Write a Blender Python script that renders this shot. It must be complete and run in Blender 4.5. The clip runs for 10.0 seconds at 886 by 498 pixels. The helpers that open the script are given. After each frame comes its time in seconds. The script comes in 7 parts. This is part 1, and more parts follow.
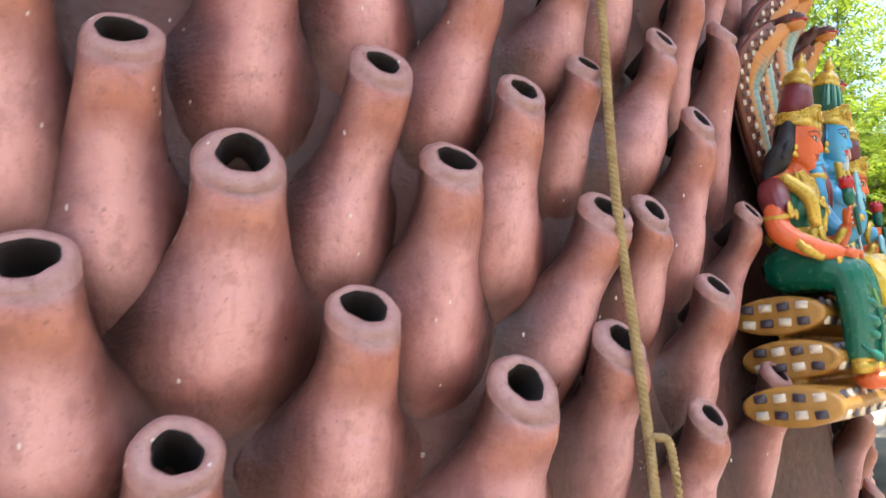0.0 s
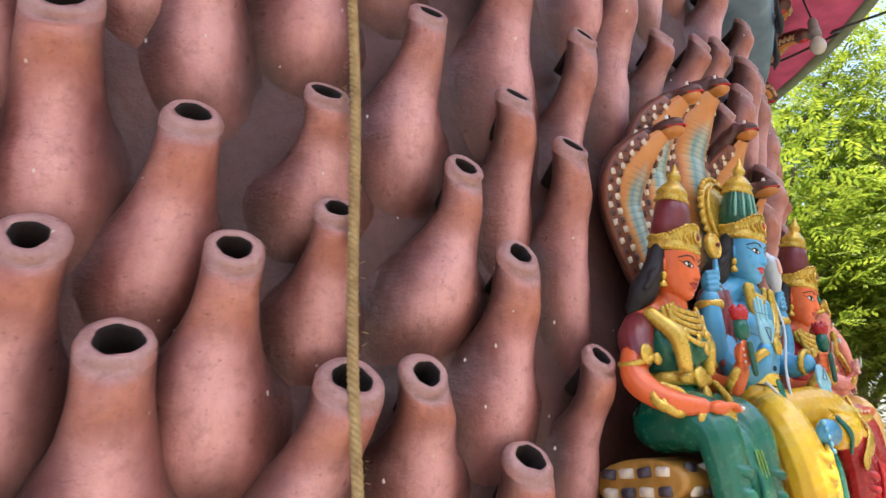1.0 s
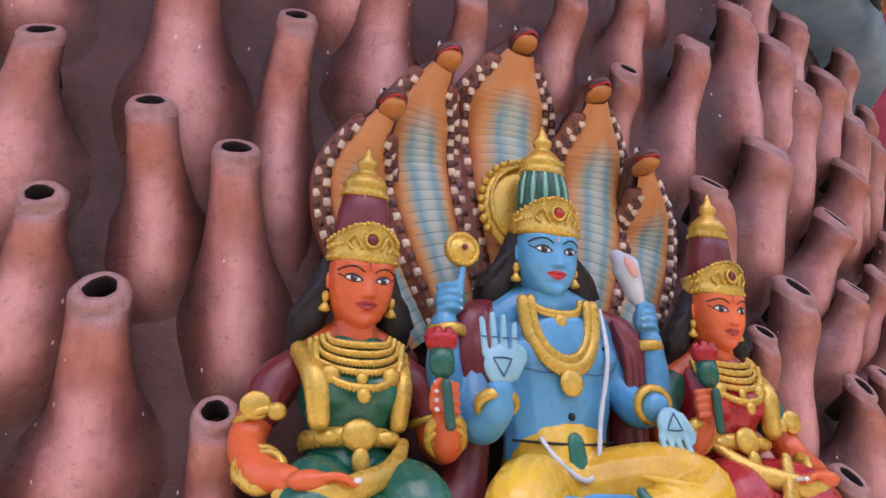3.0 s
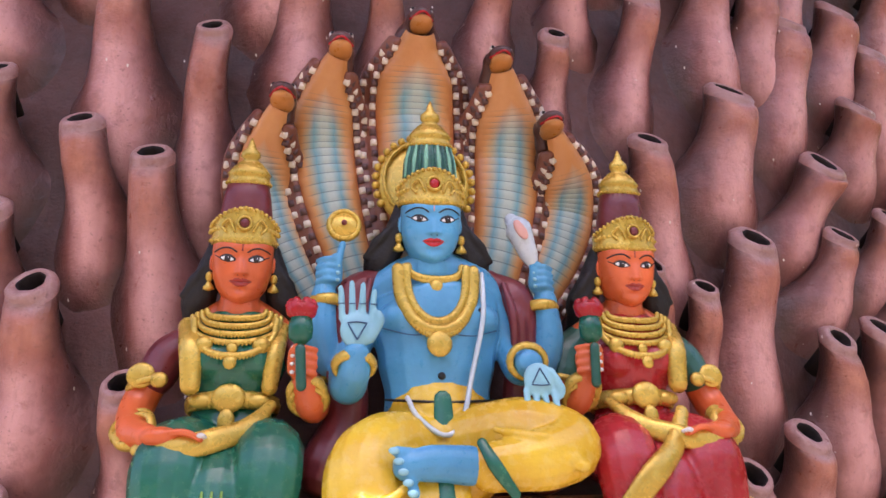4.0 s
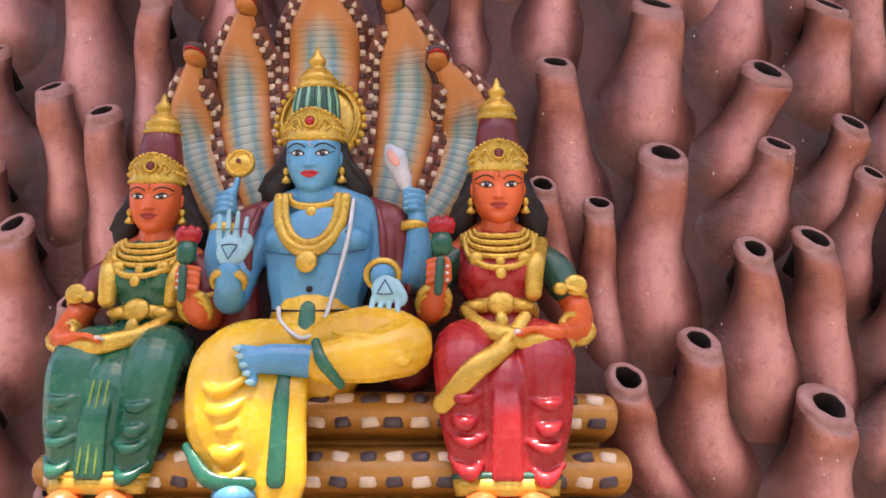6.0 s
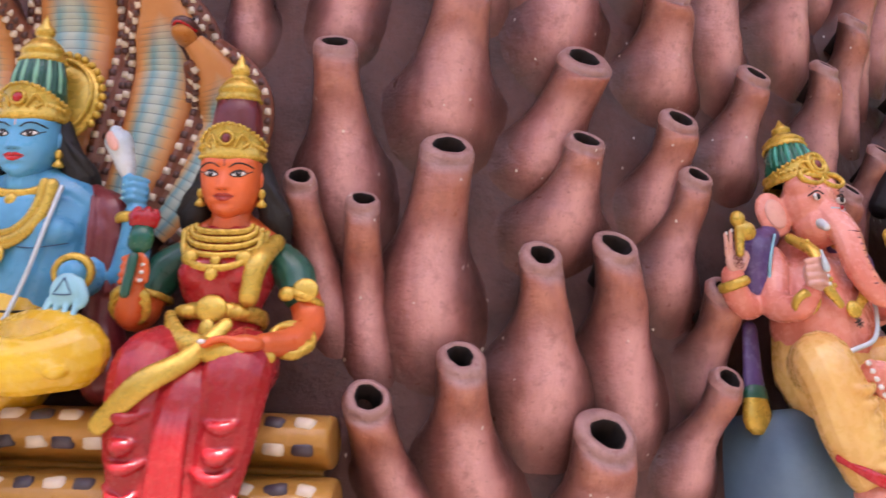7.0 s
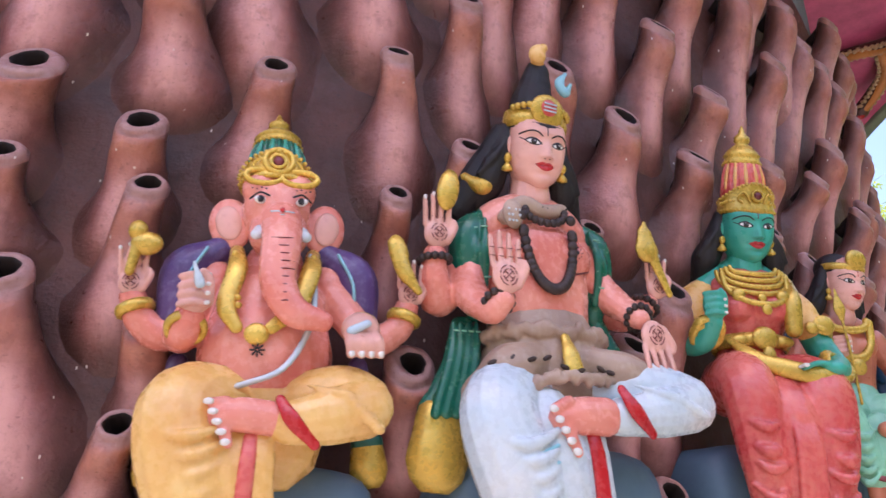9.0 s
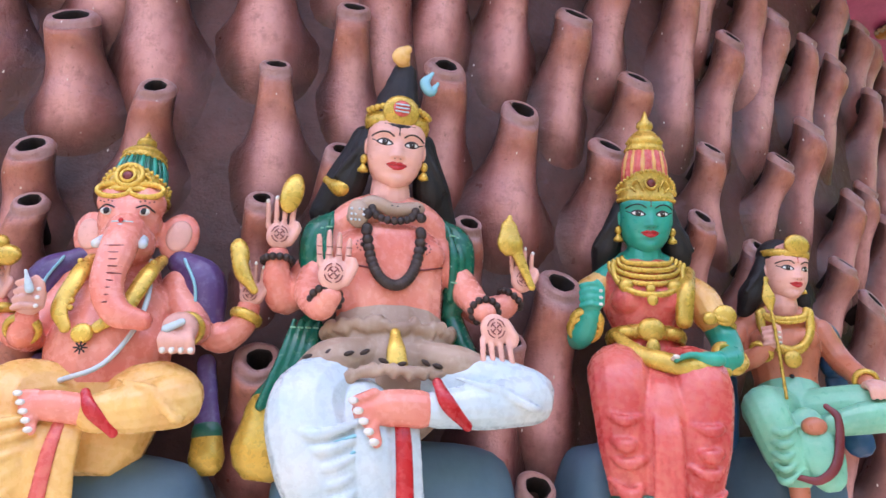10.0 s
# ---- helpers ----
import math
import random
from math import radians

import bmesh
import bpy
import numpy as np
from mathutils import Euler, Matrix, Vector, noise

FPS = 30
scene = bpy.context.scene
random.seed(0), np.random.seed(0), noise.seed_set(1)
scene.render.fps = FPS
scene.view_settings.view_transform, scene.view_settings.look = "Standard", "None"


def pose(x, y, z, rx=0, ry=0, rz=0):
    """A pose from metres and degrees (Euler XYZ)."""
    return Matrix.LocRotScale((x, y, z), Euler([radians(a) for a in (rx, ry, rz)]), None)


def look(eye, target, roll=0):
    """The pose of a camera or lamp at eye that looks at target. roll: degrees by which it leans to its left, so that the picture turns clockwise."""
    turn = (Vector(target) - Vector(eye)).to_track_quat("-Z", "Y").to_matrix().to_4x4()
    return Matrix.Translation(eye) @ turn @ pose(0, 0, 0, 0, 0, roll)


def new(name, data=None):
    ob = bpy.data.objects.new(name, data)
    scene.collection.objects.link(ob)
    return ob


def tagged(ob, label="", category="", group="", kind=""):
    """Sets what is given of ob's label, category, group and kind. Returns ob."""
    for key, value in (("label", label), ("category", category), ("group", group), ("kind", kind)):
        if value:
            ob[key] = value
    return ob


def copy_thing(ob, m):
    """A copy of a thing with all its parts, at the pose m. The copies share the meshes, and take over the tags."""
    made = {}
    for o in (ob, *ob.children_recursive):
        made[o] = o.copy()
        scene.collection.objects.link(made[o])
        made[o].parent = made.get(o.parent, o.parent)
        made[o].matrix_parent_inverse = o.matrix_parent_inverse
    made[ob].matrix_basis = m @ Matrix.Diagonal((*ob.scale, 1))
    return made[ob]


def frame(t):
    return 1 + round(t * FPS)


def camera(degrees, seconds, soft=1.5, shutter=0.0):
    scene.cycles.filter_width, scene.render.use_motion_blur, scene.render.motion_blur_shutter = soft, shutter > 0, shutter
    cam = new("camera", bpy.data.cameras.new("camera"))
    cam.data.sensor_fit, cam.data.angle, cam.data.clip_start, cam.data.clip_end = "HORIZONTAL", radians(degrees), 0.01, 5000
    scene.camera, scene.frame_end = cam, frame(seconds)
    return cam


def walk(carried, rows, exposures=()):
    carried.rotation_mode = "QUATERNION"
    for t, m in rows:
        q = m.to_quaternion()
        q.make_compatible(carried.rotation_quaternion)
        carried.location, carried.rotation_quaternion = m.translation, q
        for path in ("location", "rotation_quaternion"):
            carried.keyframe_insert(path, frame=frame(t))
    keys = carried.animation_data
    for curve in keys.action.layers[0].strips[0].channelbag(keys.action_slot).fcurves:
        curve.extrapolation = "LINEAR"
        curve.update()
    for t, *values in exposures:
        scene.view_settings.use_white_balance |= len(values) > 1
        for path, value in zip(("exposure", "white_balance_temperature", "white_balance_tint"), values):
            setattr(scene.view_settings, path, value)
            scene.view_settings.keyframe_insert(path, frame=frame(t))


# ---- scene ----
cam = camera(63.1, 10.0, shutter=0.2)
METRES, EYE, TILT, LEAN, TURN = 4.0, 1.5, 10.7, 3.4, 0.0
ROWS = [
    (0.0, 0.0, 0.0, 0.0, -0.0, 0.0, 0.0),
    (0.5, 0.0509, 0.0214, 0.019, 3.31, 3.72, 0.6),
    (1.0, 0.1097, 0.041, 0.0274, 7.02, 6.41, 1.36),
    (1.5, 0.1518, 0.0772, 0.0249, 12.05, 8.23, 2.31),
    (2.0, 0.2006, 0.1114, 0.0202, 17.43, 9.91, 3.05),
    (2.5, 0.2537, 0.141, 0.0177, 23.44, 11.1, 3.67),
    (3.0, 0.2915, 0.1674, 0.0127, 29.87, 12.41, 4.3),
    (4.5, 0.4023, 0.2176, -0.0138, 46.84, 12.0, 7.69),
    (5.0, 0.4336, 0.2252, -0.0217, 50.92, 11.03, 8.43),
    (6.5, 0.457, 0.2986, -0.0307, 54.13, 9.28, 5.91),
    (7.0, 0.479, 0.3554, -0.0317, 53.75, 9.75, 4.93),
    (7.5, 0.4987, 0.4152, -0.0347, 54.25, 10.63, 4.66),
    (8.0, 0.5103, 0.4715, -0.0404, 54.84, 12.23, 5.21),
    (8.5, 0.5426, 0.5291, -0.0475, 57.58, 13.12, 5.62),
    (9.0, 0.5685, 0.5814, -0.0556, 61.06, 14.17, 5.95),
    (9.5, 0.5924, 0.6323, -0.0628, 66.27, 14.94, 5.76),
    (10.0, 0.6169, 0.6714, -0.0695, 70.89, 15.34, 5.55),
]
# the picture brightens a little where the lens catches the light
EXPOSURES = [(0.0, 1.75, 6150, 10), (1.0, 1.58, 6400, 17), (1.5, 1.48, 6610, 32), (2.0, 1.25, 6860, 43), (2.5, 1.28, 6560, 40), (3.0, 1.31, 6360, 36), (5.0, 1.42, 6360, 32), (6.5, 1.35, 7410, 37), (7.2, 1.52, 6300, 31), (8.0, 1.75, 5750, 28), (8.6, 1.6, 5800, 28), (9.5, 1.45, 6100, 30), (10.0, 1.8, 5750, 21)]
walk(cam, [(t, pose(0, 0, EYE, TILT, LEAN, TURN) @ pose(METRES * x, METRES * y, METRES * z, 90 + pitch, roll, yaw)) for t, x, y, z, yaw, pitch, roll in ROWS],
     exposures=EXPOSURES)


# ---- world and sun ----
SUN_ELEVATION, SUN_TURN = 70.0, 125.0
world = bpy.data.worlds.new("sky")
scene.world = world
world.use_nodes = True
wn = world.node_tree
sky = wn.nodes.new("ShaderNodeTexSky")
sky.sky_type = "NISHITA"
sky.sun_disc = False
sky.sun_elevation = radians(SUN_ELEVATION)
sky.sun_rotation = radians(SUN_TURN)
sky.air_density, sky.dust_density = 1.2, 2.5
wn.nodes["Background"].inputs["Strength"].default_value = 0.15
wn.links.new(sky.outputs["Color"], wn.nodes["Background"].inputs["Color"])
sun = new("sun", bpy.data.lights.new("sun", "SUN"))
sun.data.energy, sun.data.angle, sun.data.color = 4.5, radians(0.6), (1.0, 0.94, 0.84)
# a high sun behind the camera: the canopy keeps it off the mound, the paved yard throws it back
sun_from = Vector((math.sin(radians(SUN_TURN)) * math.cos(radians(SUN_ELEVATION)), math.cos(radians(SUN_TURN)) * math.cos(radians(SUN_ELEVATION)), math.sin(radians(SUN_ELEVATION))))
sun.matrix_world = look(sun_from * 30, (0, 0, 0))


# ---- materials ----
class Nodes:
    """A short hand for one material's node tree."""

    def __init__(self, name):
        self.mat = bpy.data.materials.new(name)
        self.mat.use_nodes = True
        self.tree = self.mat.node_tree
        self.bsdf = self.tree.nodes["Principled BSDF"]

    def add(self, kind, **values):
        n = self.tree.nodes.new(kind)
        for key, value in values.items():
            n.inputs[key.replace("_", " ")].default_value = value
        return n

    def link(self, a, b):
        self.tree.links.new(a, b)

    def noise(self, scale, detail=4.0, rough=0.55, vector=None, warp=0.0):
        n = self.add("ShaderNodeTexNoise", Scale=scale, Detail=detail, Roughness=rough, Distortion=warp)
        self.link(vector or self.place(), n.inputs["Vector"])
        return n.outputs["Fac"]

    def place(self):
        for n in self.tree.nodes:
            if n.bl_idname == "ShaderNodeNewGeometry":
                return n.outputs["Position"]
        return self.add("ShaderNodeNewGeometry").outputs["Position"]

    def ramp(self, fac, stops):
        n = self.add("ShaderNodeValToRGB")
        els = n.color_ramp.elements
        while len(els) < len(stops):
            els.new(0.5)
        for e, (p, c) in zip(els, stops):
            e.position = p
            e.color = (c, c, c, 1) if isinstance(c, (int, float)) else (*c, 1)
        self.link(fac, n.inputs["Fac"])
        return n.outputs["Color"]

    def mix(self, fac, a, b, how="MIX"):
        n = self.add("ShaderNodeMix")
        n.data_type, n.blend_type = "RGBA", how
        for socket, value in ((0, fac), (6, a), (7, b)):
            if isinstance(value, (int, float)):
                n.inputs[socket].default_value = value
            elif isinstance(value, tuple):
                n.inputs[socket].default_value = (*value, 1)
            else:
                self.link(value, n.inputs[socket])
        return n.outputs[2]

    def math(self, how, a, b=0.0):
        n = self.add("ShaderNodeMath")
        n.operation = how
        for i, v in enumerate((a, b)):
            if isinstance(v, (int, float)):
                n.inputs[i].default_value = v
            else:
                self.link(v, n.inputs[i])
        return n.outputs[0]

    def bump(self, height, strength, distance):
        n = self.add("ShaderNodeBump", Strength=strength, Distance=distance)
        self.link(height, n.inputs["Height"])
        old = self.bsdf.inputs["Normal"].links
        if old:
            self.link(old[0].from_socket, n.inputs["Normal"])
        self.link(n.outputs[0], self.bsdf.inputs["Normal"])

    def done(self, colour, rough=0.5, metal=0.0, specular=0.5):
        if isinstance(colour, tuple):
            self.bsdf.inputs["Base Color"].default_value = (*colour, 1)
        else:
            self.link(colour, self.bsdf.inputs["Base Color"])
        if isinstance(rough, (int, float)):
            self.bsdf.inputs["Roughness"].default_value = rough
        else:
            self.link(rough, self.bsdf.inputs["Roughness"])
        self.bsdf.inputs["Metallic"].default_value = metal
        self.bsdf.inputs["Specular IOR Level"].default_value = specular
        return self.mat


def paint(name, colour, rough=0.42, wear=0.25, worn=None, deep=None, metal=0.0):
    """Enamel brushed on cement: slightly uneven, with brush relief and a few rubbed spots."""
    n = Nodes(name)
    big = n.noise(9.0, 3.0)
    fine = n.noise(90.0, 4.0)
    dark = deep or tuple(c * 0.72 for c in colour)
    light = tuple(min(1.0, c * 1.12 + 0.015) for c in colour)
    c = n.mix(n.ramp(big, [(0.3, 0.0), (0.7, 1.0)]), dark, light)
    c = n.mix(n.math("MULTIPLY", n.ramp(fine, [(0.5, 0.0), (0.75, 1.0)]), wear), c, worn or tuple(min(1, v * 1.3 + 0.05) for v in colour))
    n.bump(n.noise(160.0, 5.0, 0.6), 0.25, 0.002)
    n.bump(big, 0.3, 0.006)
    return n.done(c, n.ramp(fine, [(0.2, rough - 0.18), (0.8, rough + 0.02)]), metal)


def chips(n, colour, scale, size, fleck):
    """Sparse flecks: tiny cells of which only the inner part shows."""
    v = n.add("ShaderNodeTexVoronoi", Scale=scale, Randomness=1.0)
    tall = n.add("ShaderNodeVectorMath")
    tall.operation = "MULTIPLY"
    tall.inputs[1].default_value = (1.0, 1.0, 0.45)
    n.link(n.place(), tall.inputs[0])
    n.link(tall.outputs[0], v.inputs["Vector"])
    on = n.math("LESS_THAN", v.outputs["Distance"], size)
    sep = n.add("ShaderNodeSeparateColor")
    n.link(v.outputs["Color"], sep.inputs[0])
    some = n.math("GREATER_THAN", sep.outputs[0], 0.55)
    return n.mix(n.math("MULTIPLY", on, some), colour, fleck)


def plaster_wall():
    n = Nodes("grey_brown_plaster")
    c = n.mix(n.ramp(n.noise(7.0, 5.0), [(0.3, 0.0), (0.7, 1.0)]), (0.05, 0.0225, 0.0185), (0.13, 0.052, 0.042))
    c = n.mix(n.math("MULTIPLY", n.ramp(n.noise(140.0, 3.0), [(0.6, 0.0), (0.72, 1.0)]), 0.5), c, (0.03, 0.024, 0.022))
    c = chips(n, c, 42.0, 0.06, (0.62, 0.55, 0.48))
    n.bump(n.noise(220.0, 5.0, 0.65), 0.45, 0.003)
    n.bump(n.noise(28.0, 4.0), 0.5, 0.012)
    return n.done(c, n.ramp(n.noise(60.0), [(0.3, 0.5), (0.8, 0.75)]))


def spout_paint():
    """Airbrushed clay colours: rose belly, orange neck, pale lip. A sheen down the front and, over the grey-brown
    ground, shade to the sides and the foot are painted in.
    """
    n = Nodes("shaded_airbrushed_clay")
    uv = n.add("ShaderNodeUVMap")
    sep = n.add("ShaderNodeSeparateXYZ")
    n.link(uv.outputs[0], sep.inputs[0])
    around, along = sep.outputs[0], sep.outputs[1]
    rnd = n.add("ShaderNodeObjectInfo").outputs["Random"]
    cloud = n.noise(11.0, 4.0)
    rose = n.mix(n.ramp(cloud, [(0.25, 0.0), (0.75, 1.0)]), (0.25, 0.070, 0.060), (0.42, 0.138, 0.122))
    rose = n.mix(n.math("MULTIPLY", rnd, 0.5), rose, (0.30, 0.115, 0.085))
    rose = n.mix(n.ramp(n.noise(5.0, 4.0), [(0.42, 0.0), (0.62, 0.75)]), rose, (0.36, 0.165, 0.16))
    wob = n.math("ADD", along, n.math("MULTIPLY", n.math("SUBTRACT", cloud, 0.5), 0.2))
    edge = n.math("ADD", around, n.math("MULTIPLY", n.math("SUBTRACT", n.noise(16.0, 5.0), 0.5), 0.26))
    # paler mauve-pink coat plus painted-in sheen down the front of belly and neck
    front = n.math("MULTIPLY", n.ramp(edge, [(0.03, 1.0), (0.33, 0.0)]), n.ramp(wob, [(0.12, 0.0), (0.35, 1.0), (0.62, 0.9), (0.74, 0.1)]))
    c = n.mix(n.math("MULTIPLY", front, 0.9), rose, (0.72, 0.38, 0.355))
    orange = n.mix(n.ramp(n.noise(26.0, 4.0), [(0.3, 0.0), (0.7, 1.0)]), (0.36, 0.115, 0.072), (0.54, 0.225, 0.14))
    c = n.mix(n.ramp(wob, [(0.64, 0.0), (0.8, 0.8), (0.92, 0.75), (1.0, 0.3)]), c, orange)
    lip = n.mix(n.noise(60.0), (0.30, 0.165, 0.15), (0.46, 0.29, 0.27))
    c = n.mix(n.ramp(wob, [(0.92, 0.0), (1.06, 0.85)]), c, lip)
    # upright brush streaks
    comb = n.add("ShaderNodeVectorMath")
    comb.operation = "MULTIPLY"
    comb.inputs[1].default_value = (1.0, 1.0, 0.14)
    n.link(n.place(), comb.inputs[0])
    streak = n.noise(75.0, 4.0, 0.6, comb.outputs[0])
    c = n.mix(n.math("MULTIPLY", n.ramp(streak, [(0.5, 0.0), (0.7, 1.0)]), 0.14), c, (0.60, 0.34, 0.32))
    c = n.mix(n.math("MULTIPLY", n.ramp(streak, [(0.3, 1.0), (0.46, 0.0)]), 0.16), c, (0.17, 0.07, 0.06))
    c = n.mix(n.math("MULTIPLY", n.ramp(n.noise(38.0, 6.0, 0.7), [(0.52, 0.0), (0.66, 1.0)]), 0.35), c, (0.20, 0.07, 0.058))
    # darkens sides and foot to the wall's grey-brown, painting in shade between spouts
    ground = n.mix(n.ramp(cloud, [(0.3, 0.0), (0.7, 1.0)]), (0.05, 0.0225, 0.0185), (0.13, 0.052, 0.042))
    side_shade = n.math("SUBTRACT", edge, n.math("MULTIPLY", n.math("GREATER_THAN", along, 0.97), 0.8))
    c = n.mix(n.ramp(side_shade, [(0.2, 0.0), (0.36, 0.5), (0.47, 0.85), (0.58, 1.0)]), c, ground)
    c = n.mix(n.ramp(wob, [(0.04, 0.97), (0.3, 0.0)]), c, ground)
    c = n.mix(n.math("MULTIPLY", n.ramp(n.noise(170.0, 3.0), [(0.64, 0.0), (0.72, 1.0)]), 0.4), c, (0.07, 0.03, 0.025))
    c = chips(n, c, 46.0, 0.07, (0.7, 0.62, 0.55))
    n.bump(n.noise(240.0, 5.0, 0.65), 0.55, 0.0025)
    n.bump(n.noise(48.0, 5.0, 0.6), 0.6, 0.006)
    return n.done(c, n.ramp(n.noise(50.0), [(0.3, 0.27), (0.8, 0.46)]))


def plain(name, a, b, scale, rough=0.6, bump=0.3, metal=0.0, depth=0.004):
    n = Nodes(name)
    c = n.mix(n.ramp(n.noise(scale, 5.0), [(0.3, 0.0), (0.7, 1.0)]), a, b)
    c = n.mix(n.math("MULTIPLY", n.noise(scale * 9, 3.0), 0.35), c, tuple(v * 0.6 for v in a))
    n.bump(n.noise(scale * 6, 5.0), bump, depth)
    return n.done(c, rough, metal)


M_WALL = plaster_wall()
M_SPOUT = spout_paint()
# near-black clay puts the shade inside the spouts into the colour
M_HOLE = plain("shaded_bore_clay", (0.008, 0.004, 0.004), (0.022, 0.012, 0.011), 40.0, 0.85)
M_PINK = paint("pink_ceiling_paint", (0.62, 0.10, 0.23), 0.5)
M_GREEN_EDGE = plain("weathered_green_edge", (0.16, 0.22, 0.13), (0.26, 0.32, 0.22), 8.0, 0.7)
M_GROUND = plain("dry_earth", (0.20, 0.15, 0.10), (0.36, 0.28, 0.20), 0.6, 0.9)
M_PAVING = plain("concrete_paving", (0.17, 0.15, 0.13), (0.28, 0.255, 0.22), 2.5, 0.8)


# ---- the mound: a round tower of plaster set with hollow spouts ----
CX, CY = -1.371, 3.246
WALL_R, MOUTH_R, TOP_Z = 2.712, 2.783, 3.02


def on_mound(turn, r, z):
    return Vector((CX + r * math.cos(radians(turn)), CY + r * math.sin(radians(turn)), z))


def part(name, bm, material, parent=None, label="", smooth=True):
    me = bpy.data.meshes.new(name)
    bm.normal_update()
    bm.to_mesh(me)
    bm.free()
    for m in material if isinstance(material, (list, tuple)) else [material]:
        me.materials.append(m)
    if smooth:
        me.shade_smooth()
    ob = new(name, me)
    ob.parent = parent
    if label:
        tagged(ob, label)
    return ob


def lathe(bm, profile, segments=64, mat=0, start=0.0, sweep=360.0, centre=(0, 0)):
    """Turns a profile of (radius, z) about the upright axis."""
    closed = sweep >= 360
    n = segments if closed else segments + 1
    rings = []
    for i in range(n):
        a = radians(start + sweep * i / segments)
        rings.append([bm.verts.new((centre[0] + r * math.cos(a), centre[1] + r * math.sin(a), z)) for r, z in profile])
    for i in range(segments):
        a, b = rings[i], rings[(i + 1) % n]
        for j in range(len(profile) - 1):
            f = bm.faces.new((a[j], b[j], b[j + 1], a[j + 1]))
            f.material_index = mat
    return rings


# plaster drum, slightly uneven, drawn in at the top
bm = bmesh.new()
zs = [0.0, 0.3] + [0.6 + 0.06 * i for i in range(38)] + [2.9, 2.95]
profile = [(WALL_R + 0.05 * max(0.0, 0.5 - z), z) for z in zs] + [(2.3, 2.96)]
rings = lathe(bm, profile, 300, centre=(CX, CY))
for ring in rings:
    # the mound's edge climbs on the far side
    turn = math.degrees(math.atan2(ring[0].co.y - CY, ring[0].co.x - CX))
    climb = 0.3 * min(1.0, max(0.0, (turn - 4) / 14)) if turn < 100 else 0.0
    for v in ring:
        if v.co.z > 2.7:
            v.co.z += climb
        d = Vector((v.co.x - CX, v.co.y - CY, 0)).normalized()
        v.co += d * 0.003 * noise.noise(v.co * 5.0)
mound = tagged(part("mound_wall", bm, M_WALL), "rose and grey-brown plaster termite mound covered in hollow clay spouts", "mound", kind="structure")


def ease(t):
    t = min(1.0, max(0.0, t))
    return t * t * (3 - 2 * t)


